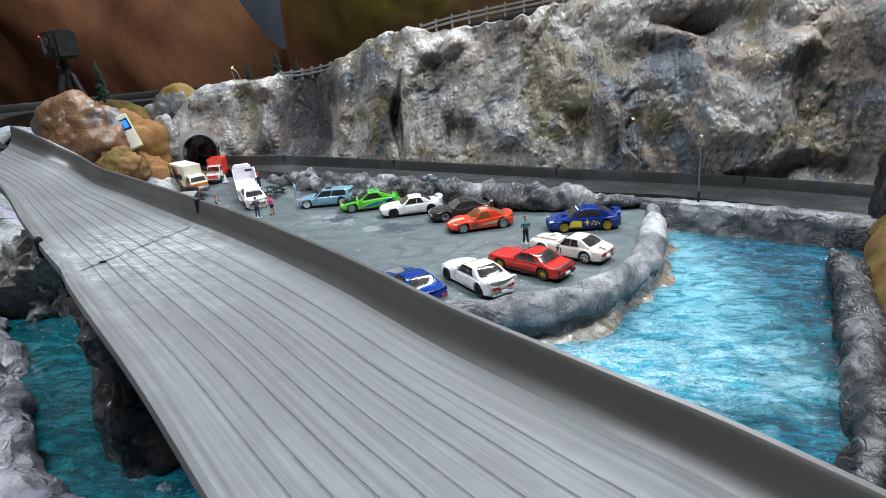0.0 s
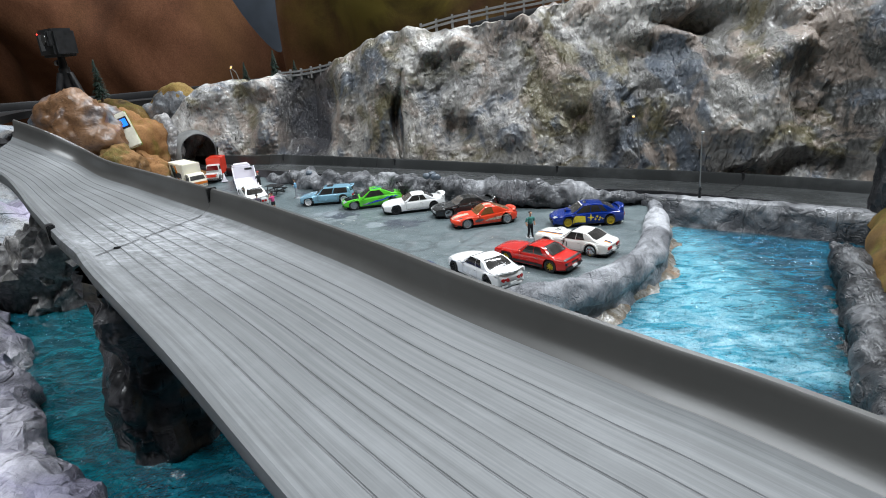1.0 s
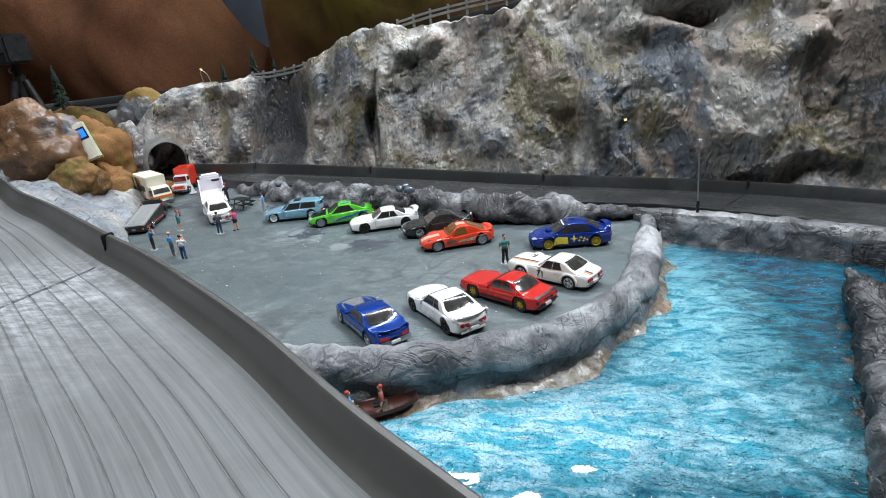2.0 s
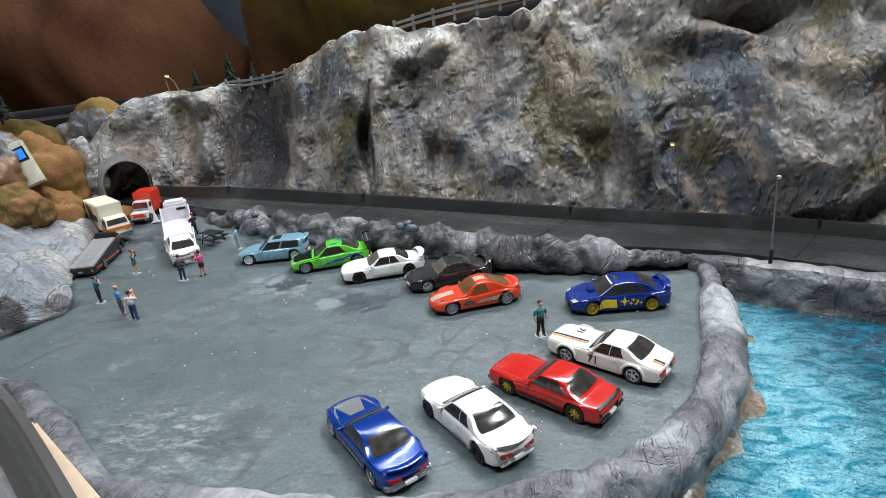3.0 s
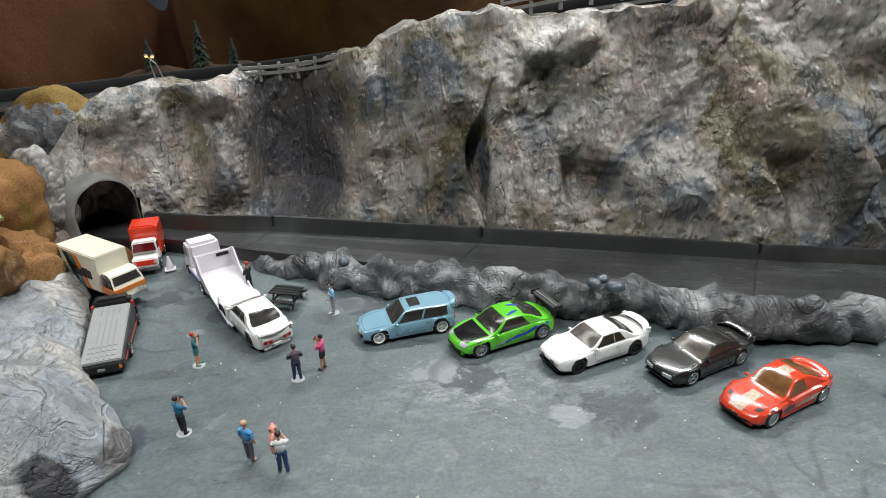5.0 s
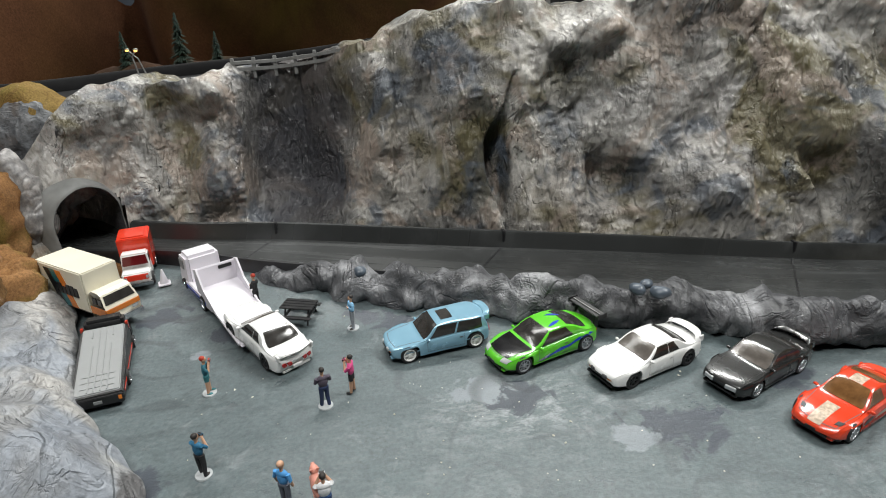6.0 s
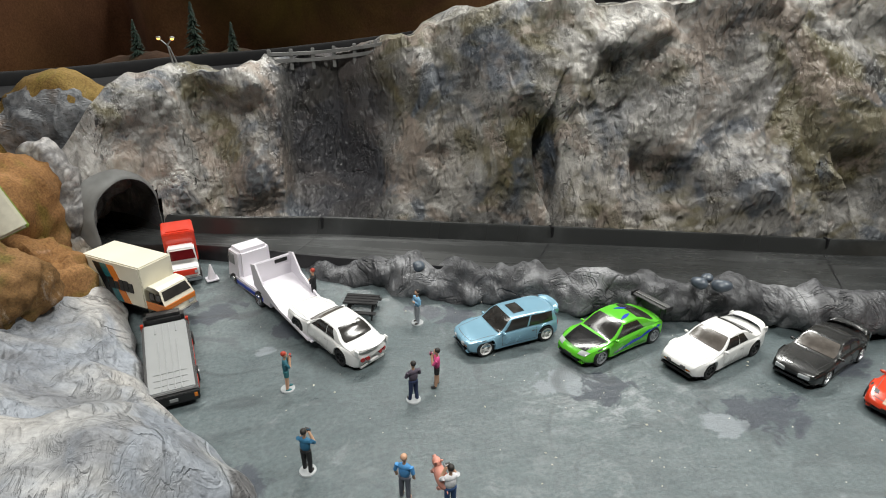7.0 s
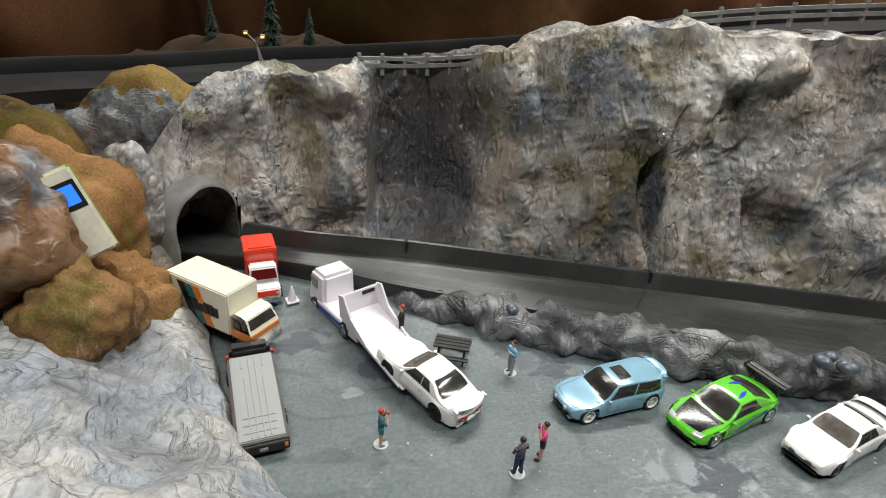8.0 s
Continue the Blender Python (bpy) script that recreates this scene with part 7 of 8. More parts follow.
def box_truck():
    c = thing("model_box_truck", "cream box truck toy with orange, teal and black stripes", "toy truck", "toy trucks on the lot", pose(-0.4362, 0.9250, lot_z(-0.44, 0.93) + 0.001, 0, 0, -37) @ Matrix.Diagonal((0.89, 0.98, 0.97, 1)))
    part("cargo_box", box(bmesh.new(), -0.042, 0.020, -0.0135, 0.0135, 0.010, 0.0415, 0.0008), CREAM_BOX, c)
    part("chassis", box(bmesh.new(), -0.038, 0.036, -0.009, 0.009, 0.004, 0.0098, 0.0005), BLACK, c)
    # cab: rounded, forward control
    def cab(u, v):
        prof = [(0.0205, 0.007), (0.0205, 0.0255), (0.024, 0.0278), (0.031, 0.0275), (0.0345, 0.0262), (0.0385, 0.0185), (0.0395, 0.0165), (0.0400, 0.006)]
        k = u * (len(prof) - 1)
        a = min(int(k), len(prof) - 2)
        f = k - a
        x, z = prof[a][0] * (1 - f) + prof[a + 1][0] * f, prof[a][1] * (1 - f) + prof[a + 1][1] * f
        w = 0.0128 - 0.0014 * max(0.0, (z - 0.017) / 0.011)
        return Vector((x, w * (2 * v - 1), z))
    bm = grid_mesh(cab, 7, 2)
    bmesh.ops.remove_doubles(bm, verts=bm.verts, dist=1e-6)
    edges = [e for e in bm.edges if e.is_boundary]
    bmesh.ops.holes_fill(bm, edges=edges)
    bmesh.ops.recalc_face_normals(bm, faces=bm.faces)
    cabp = part("cab", bm, CREAM_BOX, c, smooth=False)
    b = slab_quad(bmesh.new(), [(0.0352, -0.0100, 0.0250), (0.0384, -0.0112, 0.0190), (0.0384, 0.0112, 0.0190), (0.0352, 0.0100, 0.0250)], 0.0003)
    part("windscreen", b, GLASS, cabp, smooth=False)
    for sgn in (1, -1):
        for x0, x1 in ((0.0315, 0.0365), (0.0250, 0.0300)):
            b = box(bmesh.new(), x0, x1, sgn * 0.0122 - 0.0006, sgn * 0.0122 + 0.0004, 0.0185, 0.0240, 0.0003)
            part("side_window", b, GLASS, cabp, smooth=False)
        b = box(bmesh.new(), 0.0398, 0.0404, sgn * 0.0085 - 0.0022, sgn * 0.0085 + 0.0022, 0.0095, 0.0120, 0.0002)
        part("headlight", b, CLEAR_LAMP, cabp)
        b = box(bmesh.new(), 0.0208, 0.0396, sgn * 0.01285 - 0.0002, sgn * 0.01285 + 0.0002, 0.0105, 0.0165)
        part("stripe", b, ORANGE_TRIM, cabp, "orange cab stripe")
    part("stripe", box(bmesh.new(), 0.0394, 0.0403, -0.0127, 0.0127, 0.0125, 0.0160), ORANGE_TRIM, cabp, "orange cab stripe")
    part("bumper", box(bmesh.new(), 0.0385, 0.0425, -0.0130, 0.0130, 0.0040, 0.0085, 0.0006), CHROME, c)
    # slanting stripes and a row of plain black bars on the flanks
    for sgn in (1, -1):
        y = sgn * 0.0136
        for x0, mt, lb in ((-0.030, BLACK, "black slanting stripe"), (-0.0225, TEAL_TRIM, "teal slanting stripe"), (-0.015, ORANGE_TRIM, "orange slanting stripe")):
            pts = [(x0, y, 0.0385), (x0 + 0.0075, y, 0.0385), (x0 + 0.0075 + 0.012, y, 0.0108), (x0 + 0.012, y, 0.0108)]
            b = slab_quad(bmesh.new(), pts, 0.00025)
            bmesh.ops.recalc_face_normals(b, faces=b.faces)
            part("stripe", b, mt, c, lb, smooth=False)
        x = -0.0210
        for w, h in ((0.0052, 0.0085), (0.0066, 0.0085), (0.0048, 0.0062), (0.0052, 0.0082), (0.0052, 0.0082), (0.0048, 0.0072)):
            b = box(bmesh.new(), x, x + w - 0.0007, y - 0.0006, y + 0.0006, 0.0205, 0.0205 + h, 0.0002)
            part("lettering_bar", b, BLACK, c, "black lettering shape")
            x += w
    spec = dict(wheel=(0.0055, 0.0042), rim=CHROME)
    wheels_at(c, spec, [(0.029, 0.0105, 1), (0.029, -0.0105, -1), (-0.026, 0.0105, 1), (-0.026, -0.0105, -1)])


box_truck()


def red_truck():
    c = thing("model_delivery_truck", "small white delivery truck toy with red box body", "toy truck", "toy trucks on the lot", pose(-0.4185, 0.972, lot_z(-0.4165, 0.970), 0, 0, -76))
    RED_BOX = paint("box_red", (0.70, 0.045, 0.02))
    part("cargo_box", box(bmesh.new(), -0.024, 0.003, -0.0115, 0.0115, 0.008, 0.0335, 0.0008), RED_BOX, c)
    part("roof_panel", box(bmesh.new(), -0.021, 0.0, -0.0085, 0.0085, 0.0334, 0.0342, 0.0003), RED_BOX, c)
    part("chassis", box(bmesh.new(), -0.022, 0.024, -0.009, 0.009, 0.003, 0.0078, 0.0005), BLACK, c)
    bm = bmesh.new()
    box(bm, 0.0034, 0.0165, -0.0105, 0.0105, 0.006, 0.0245, 0.0012)
    for v in bm.verts:
        if v.co.z > 0.016:
            v.co.x -= max(0.0, v.co.x - 0.008) * 0.35
            v.co.y *= 0.9
    cab = part("cab", bm, WHITE, c)
    part("bonnet", box(bmesh.new(), 0.0160, 0.0262, -0.0100, 0.0100, 0.0055, 0.0135, 0.0009), WHITE, c)
    b = slab_quad(bmesh.new(), [(0.0140, -0.0080, 0.0232), (0.0164, -0.0092, 0.0165), (0.0164, 0.0092, 0.0165), (0.0140, 0.0080, 0.0232)], 0.0004)
    part("windscreen", b, plain("red_tinted_glass", (0.10, 0.006, 0.008), 0.1, coat=0.5), cab, "dark red tinted windscreen", smooth=False)
    part("grille", box(bmesh.new(), 0.0258, 0.0268, -0.0085, 0.0085, 0.0078, 0.0122, 0.0002), RED_BOX, c, "red grille panel")
    part("bumper", box(bmesh.new(), 0.0255, 0.0280, -0.0108, 0.0108, 0.0030, 0.0060, 0.0005), CHROME, c)
    for sgn in (1, -1):
        b = box(bmesh.new(), 0.006, 0.013, sgn * 0.0098 - 0.0007, sgn * 0.0098 + 0.0004, 0.0165, 0.0225, 0.0003)
        part("side_window", b, GLASS, cab, smooth=False)
        b = box(bmesh.new(), 0.0266, 0.0272, sgn * 0.0078 - 0.0012, sgn * 0.0078 + 0.0012, 0.0088, 0.0112, 0.0002)
        part("headlight", b, CLEAR_LAMP, c)
    wheels_at(c, dict(wheel=(0.0050, 0.0040), rim=CHROME), [(0.018, 0.0095, 1), (0.018, -0.0095, -1), (-0.014, 0.0095, 1), (-0.014, -0.0095, -1)])


red_truck()
BED_GREY = plain("grey_bed_plastic", (0.24, 0.248, 0.25), 0.4, vary=0.06, scale=60)


def flatbed():
    c = thing("model_flatbed_truck", "black flatbed truck toy with sloping grey ribbed bed", "toy truck", "toy trucks on the lot", pose(-0.4085, 0.857, lot_z(-0.41, 0.856) + 0.0005, 0, 0, 103.5) @ Matrix.Diagonal((0.83, 1.02, 1.0, 1)))
    # wedge-shaped body under a sloping bed, the front to +x
    def wedge(x0, x1, w, z0, h0, h1):
        bm = bmesh.new()
        vs = [bm.verts.new(p) for p in ((x0, -w, z0), (x1, -w, z0), (x1, w, z0), (x0, w, z0), (x0, -w, h0), (x1, -w, h1), (x1, w, h1), (x0, w, h0))]
        for f in ((0, 3, 2, 1), (4, 5, 6, 7), (0, 1, 5, 4), (1, 2, 6, 5), (2, 3, 7, 6), (3, 0, 4, 7)):
            bm.faces.new([vs[i] for i in f])
        bmesh.ops.bevel(bm, geom=list(bm.edges), offset=0.0006, segments=2, affect="EDGES")
        return bm
    part("body", wedge(-0.042, 0.037, 0.0138, 0.0028, 0.0098, 0.0212), BLACK, c)
    part("bed", wedge(-0.0395, 0.0345, 0.0122, 0.006, 0.0108, 0.0218), BED_GREY, c, "grey ribbed plastic bed")
    slope = 0.011 / 0.074

    def rib(x0, x1, y, w, h):
        bm = bmesh.new()
        vs = []
        for x in (x0, x1):
            z = 0.0108 + (x + 0.0395) * slope
            vs += [bm.verts.new((x, y - w, z - 0.0005)), bm.verts.new((x, y + w, z - 0.0005)), bm.verts.new((x, y + w * 0.7, z + h)), bm.verts.new((x, y - w * 0.7, z + h))]
        for f in ((0, 1, 2, 3), (7, 6, 5, 4), (0, 4, 5, 1), (1, 5, 6, 2), (2, 6, 7, 3), (3, 7, 4, 0)):
            bm.faces.new([vs[i] for i in f])
        bmesh.ops.recalc_face_normals(bm, faces=bm.faces)
        part("rib", bm, BED_GREY, c, smooth=False)
    for x0, x1, y in ((-0.038, 0.032, -0.0018), (-0.038, 0.032, 0.0018), (-0.038, 0.012, -0.0052), (-0.038, 0.012, 0.0052), (0.022, 0.032, -0.006), (0.022, 0.032, 0.006)):
        rib(x0, x1, y, 0.0005, 0.0005)
    for x in (-0.034, -0.028, -0.022):
        rib(x, x + 0.0010, 0.0, 0.0115, 0.0004)
    part("headboard", box(bmesh.new(), 0.0355, 0.0465, -0.0120, 0.0120, 0.012, 0.0265, 0.0022), BLACK, c, "black cab with rounded roof")
    part("nose", box(bmesh.new(), 0.044, 0.054, -0.0128, 0.0128, 0.004, 0.0150, 0.0022), BLACK, c)
    part("rear_bumper", box(bmesh.new(), -0.0435, -0.0415, -0.0136, 0.0136, 0.003, 0.0090, 0.0004), BLACK, c)
    part("number_plate", box(bmesh.new(), -0.0441, -0.0433, -0.0022, 0.0022, 0.0050, 0.0070, 0.0001), BED_GREY, c, "blank plate")
    for sgn in (1, -1):
        part("tail_light", box(bmesh.new(), -0.0441, -0.0433, sgn * 0.0118 - 0.0009, sgn * 0.0118 + 0.0009, 0.0055, 0.0080, 0.0001), AMBER, c, "orange tail light")
        part("side_stripe", box(bmesh.new(), -0.036, 0.030, sgn * 0.0139 - 0.0002, sgn * 0.0139 + 0.0002, 0.0062, 0.0076), paint("truck_red", (0.5, 0.04, 0.02)), c, "red side stripe")
        part("side_marker", box(bmesh.new(), 0.0345, 0.0375, sgn * 0.0132 - 0.0008, sgn * 0.0132 + 0.0009, 0.0165, 0.0225, 0.0003), paint("truck_red", (0, 0, 0)), c, "red side lamp")
    wheels_at(c, dict(wheel=(0.0052, 0.0040), rim=CHROME), [(0.036, 0.0130, 1), (0.036, -0.0130, -1), (-0.016, 0.0130, 1), (-0.016, -0.0130, -1)])


flatbed()
LILAC_WHITE = plain("lilac_white_plastic", (0.74, 0.71, 0.76), 0.35, coat=0.3, vary=0.04, scale=60)


def ramp_truck():
    c = thing("model_tow_truck", "white tow truck toy with bed tilted down as a ramp", "toy truck", "toy trucks on the lot", pose(-0.3432, 0.918, lot_z(-0.3465, 0.908), 0, 0, 122) @ Matrix.Diagonal((1.0, 1.12, 1.12, 1)))
    # ahead is +x; the tail of the ramp touches the lot at -0.056
    def sloped(pts, w0, w1, mat, name, parent=c, label=""):
        """A plank through (x, z, thickness) stations."""
        bm = bmesh.new()
        rows = []
        for k, (x, z, th) in enumerate(pts):
            w = w0 + (w1 - w0) * k / (len(pts) - 1)
            rows.append([bm.verts.new(p) for p in ((x, -w, z - th), (x, w, z - th), (x, w, z), (x, -w, z))])
        for a, b in zip(rows, rows[1:]):
            for i in range(4):
                bm.faces.new((a[i], a[(i + 1) % 4], b[(i + 1) % 4], b[i]))
        bm.faces.new(list(reversed(rows[0])))
        bm.faces.new(rows[-1])
        bmesh.ops.recalc_face_normals(bm, faces=bm.faces)
        bmesh.ops.bevel(bm, geom=[e for e in bm.edges if e.calc_face_angle(0) > 0.6], offset=0.0004, segments=1, affect="EDGES")
        return part(name, bm, mat, parent, label, smooth=False)
    bed = sloped([(-0.062, 0.0022, 0.0012), (-0.030, 0.0082, 0.0030), (-0.006, 0.0135, 0.0035), (0.007, 0.0165, 0.0035)], 0.0128, 0.0132, LILAC_WHITE, "tilting_bed", c, "white tilting bed")
    # side cheeks beside the headboard and low side rims
    for sgn in (1, -1):
        y = sgn * 0.0134
        bm = bmesh.new()
        pts = [(-0.024, 0.0088), (0.0075, 0.0155), (0.0095, 0.0300), (0.0035, 0.0315), (-0.0055, 0.0200), (-0.024, 0.0112)]
        a = [bm.verts.new((x, y - 0.0006, z)) for x, z in pts]
        b = [bm.verts.new((x, y + 0.0006, z)) for x, z in pts]
        bm.faces.new(a)
        bm.faces.new(list(reversed(b)))
        for i in range(len(pts)):
            j = (i + 1) % len(pts)
            bm.faces.new((a[i], b[i], b[j], a[j]))
        bmesh.ops.recalc_face_normals(bm, faces=bm.faces)
        part("side_cheek", bm, LILAC_WHITE, bed, smooth=False)
        rim = bmesh.new()
        pts = [(-0.060, 0.0022), (-0.022, 0.0090), (-0.022, 0.0112), (-0.060, 0.0034)]
        a = [rim.verts.new((x, y - 0.0005, z)) for x, z in pts]
        b = [rim.verts.new((x, y + 0.0005, z)) for x, z in pts]
        rim.faces.new(a)
        rim.faces.new(list(reversed(b)))
        for i in range(4):
            j = (i + 1) % 4
            rim.faces.new((a[i], b[i], b[j], a[j]))
        bmesh.ops.recalc_face_normals(rim, faces=rim.faces)
        part("side_rim", rim, LILAC_WHITE, bed, smooth=False)
    hb = box(bmesh.new(), 0.0070, 0.0087, -0.0134, 0.0134, 0.015, 0.0300, 0.0005)
    head = part("headboard", hb, LILAC_WHITE, bed)
    part("headboard_slot", box(bmesh.new(), 0.0064, 0.0093, -0.0105, -0.0015, 0.0260, 0.0285, 0.0003), BLACK, head, "dark slot")
    for y in (-0.0045, 0.0, 0.0045):
        bm = bmesh.new()
        vs = [bm.verts.new(p) for p in ((-0.030, y - 0.0003, 0.0080), (-0.030, y + 0.0003, 0.0080), (-0.008, y + 0.0003, 0.0128), (-0.008, y - 0.0003, 0.0128))]
        f = bm.faces.new(vs)
        r = bmesh.ops.extrude_face_region(bm, geom=[f])
        for v in r["geom"]:
            if isinstance(v, bmesh.types.BMVert):
                v.co.z += 0.0004
        bmesh.ops.recalc_face_normals(bm, faces=bm.faces)
        part("bed_rib", bm, LILAC_WHITE, bed, smooth=False)
    part("chassis", box(bmesh.new(), -0.010, 0.050, -0.0125, 0.0125, 0.0045, 0.0110, 0.0006), LILAC_WHITE, c)
    part("skirt_graphic", box(bmesh.new(), 0.000, 0.040, 0.0124, 0.0128, 0.0060, 0.0085), BLUE_MARK, c, "blue and red skirt stripe")
    cab = box(bmesh.new(), 0.034, 0.056, -0.0120, 0.0120, 0.0060, 0.0300, 0.0022)
    for v in cab.verts:
        if v.co.z > 0.02:
            v.co.x -= max(0.0, v.co.x - 0.042) * (v.co.z - 0.02) / 0.0100 * 0.35
            v.co.y *= 0.94
    cabo = part("cab", cab, LILAC_WHITE, c)
    part("windscreen", slab_quad(bmesh.new(), [(0.0520, -0.0095, 0.0280), (0.0560, -0.0108, 0.0195), (0.0560, 0.0108, 0.0195), (0.0520, 0.0095, 0.0280)], 0.0004), GLASS, cabo, smooth=False)
    for sgn in (1, -1):
        part("side_window", box(bmesh.new(), 0.0420, 0.0505, sgn * 0.0116 - 0.0008, sgn * 0.0116 + 0.0005, 0.0185, 0.0260, 0.0004), BED_GREY, cabo, smooth=False)
    wheels_at(c, dict(wheel=(0.0056, 0.0042), rim=CHROME), [(0.045, 0.0112, 1), (0.045, -0.0112, -1), (0.006, 0.0112, 1), (0.006, -0.0112, -1)])


ramp_truck()

# ---- figurines ----
SKIN = plain("figurine_skin", (0.55, 0.32, 0.21), 0.6, vary=0.06)
HAIR = plain("figurine_hair", (0.02, 0.016, 0.014), 0.6)
CLEAR_BASE = plain("clear_base_plastic", (0.42, 0.44, 0.45), 0.15, coat=0.5)
CLOTH = {}


def cloth(key, colour):
    if key not in CLOTH:
        CLOTH[key] = plain("cloth_" + key, colour, 0.75, vary=0.15, scale=400)
    return CLOTH[key]


def figurine(x, y, turn, label, shirt, legs, hair, bare_legs=False, arms="down", base=True, hgt=0.027, z=None, sit=False):
    s = hgt / 0.027
    bm = bmesh.new()
    # material slots: 0 shirt, 1 legs, 2 skin, 3 hair, 4 base
    hip = 0.0125 if not sit else 0.003
    if not sit:
        for sgn in (1, -1):
            f = 0.0012 * sgn
            if bare_legs:
                cyl(bm, (f * 0.4, sgn * 0.0019, 0.0010), (0, sgn * 0.0014, 0.0105), 0.0008, 0.0013, 8, 2)
                cyl(bm, (0, sgn * 0.0014, 0.0095), (0, sgn * 0.0013, hip + 0.001), 0.0015, 0.0016, 8, 1)
            else:
                cyl(bm, (f * 0.6, sgn * 0.0020, 0.0008), (0.0002, sgn * 0.0016, 0.0065), 0.0010, 0.0012, 8, 1)
                cyl(bm, (0.0002, sgn * 0.0016, 0.0065), (0, sgn * 0.0014, hip + 0.001), 0.0012, 0.0016, 8, 1)
            ball(bm, (f * 0.6 + 0.0010, sgn * 0.0021, 0.0007), (0.0019, 0.0009, 0.0007), 8, 3 if not bare_legs else 1)
    else:
        for sgn in (1, -1):
            cyl(bm, (0, sgn * 0.0014, 0.002), (0.006, sgn * 0.0018, 0.0022), 0.0015, 0.0011, 8, 1)
    ball(bm, (0, 0, hip + 0.0005), (0.0018, 0.0027, 0.0018), 10, 1)
    ball(bm, (0, 0, hip + 0.0040), (0.0019, 0.0029, 0.0040), 10, 0)
    ball(bm, (0.0001, 0, hip + 0.0066), (0.0018, 0.0034, 0.0020), 10, 0)
    for sgn in (1, -1):
        sh = Vector((0, sgn * 0.0034, hip + 0.0072))
        if arms == "up":
            el, ha = Vector((0.0022, sgn * 0.0040, hip + 0.0048)), Vector((0.0030, sgn * 0.0010, hip + 0.0098))
        elif arms == "folded":
            el, ha = Vector((0.0006, sgn * 0.0044, hip + 0.0040)), Vector((0.0028, -sgn * 0.0008, hip + 0.0048))
        else:
            el, ha = Vector((-0.0002, sgn * 0.0044, hip + 0.0036)), Vector((0.0010, sgn * 0.0042, hip + 0.0002))
        cyl(bm, sh, el, 0.0011, 0.0009, 8, 0)
        cyl(bm, el, ha, 0.0008, 0.0007, 8, 0 if arms == "folded" else 2)
        ball(bm, ha, (0.0008, 0.0008, 0.0008), 6, 2)
    if arms == "up":
        box(bm, 0.0028, 0.0042, -0.0014, 0.0014, hip + 0.0096, hip + 0.0114, 0.0002, 3)
    cyl(bm, (0, 0, hip + 0.0078), (0.0002, 0, hip + 0.0100), 0.0009, 0.0008, 8, 2)
    ball(bm, (0.0003, 0, hip + 0.0117), (0.0017, 0.0014, 0.0020), 10, 2)
    ball(bm, (-0.0002, 0, hip + 0.0125), (0.0018, 0.0016, 0.0016), 10, 3)
    if base:
        cyl(bm, (0, 0, -0.0002), (0, 0, 0.0005), 0.0044, 0.0042, 20, 4)
    for v in bm.verts:
        v.co *= s
    ob = part("figurine", bm, [cloth(*shirt), cloth(*legs), SKIN, hair if hair else SKIN, CLEAR_BASE])
    ob.matrix_world = pose(x, y, (lot_z(x, y) if z is None else z) + 0.0003, 0, 0, turn)
    return tagged(ob, label, "figurine", "figurines on the lot" if z is None else "")


NAVY, TEAL, GREYT, BLKC = ("navy", (0.02, 0.035, 0.09)), ("teal", (0.02, 0.12, 0.16)), ("grey_trousers", (0.11, 0.12, 0.15)), ("black", (0.015, 0.015, 0.017))
REDHAIR = plain("red_cap", (0.40, 0.04, 0.02), 0.6)
figurine(-0.3370, 0.8230, 10, "figurine in teal shorts and red cap taking a photo", TEAL, ("teal_shorts", (0.03, 0.16, 0.18)), REDHAIR, True, "up")
figurine(-0.2660, 0.7930, 110, "figurine in blue and brown jacket with navy trousers", ("jacket", (0.08, 0.065, 0.09)), NAVY, HAIR, False, "folded")
figurine(-0.2505, 0.8025, 165, "figurine in pink top, black shorts and pink shoes", ("pink", (0.60, 0.07, 0.22)), BLKC, HAIR, True, "up", False)
figurine(-0.2495, 0.8745, 200, "figurine in pale blue shirt and grey trousers", ("sky", (0.20, 0.42, 0.62)), ("pale_grey", (0.30, 0.32, 0.35)), HAIR, False, "folded")
figurine(-0.3255, 0.7540, 60, "figurine in blue jacket and black trousers taking a photo", ("blue_jacket", (0.02, 0.13, 0.24)), BLKC, HAIR, False, "up")
figurine(-0.2815, 0.7250, 60, "bald figurine in bright blue shirt and grey trousers", ("bright_blue", (0.06, 0.26, 0.55)), GREYT, None, False, "down", False)
figurine(-0.2625, 0.7145, 100, "dark-haired figurine in white shirt and blue jeans", ("white", (0.70, 0.70, 0.72)), ("jeans", (0.02, 0.06, 0.16)), HAIR, False, "up", False)
figurine(0.0673, 0.6845, -60, "slim figurine in green top and black trousers", ("green", (0.05, 0.20, 0.18)), BLKC, HAIR, False, "down", True, 0.0275)
figurine(-0.3190, 0.9105, 160, "figurine in dark clothes leaning by the tow truck", BLKC, BLKC, REDHAIR, False, "folded", False)


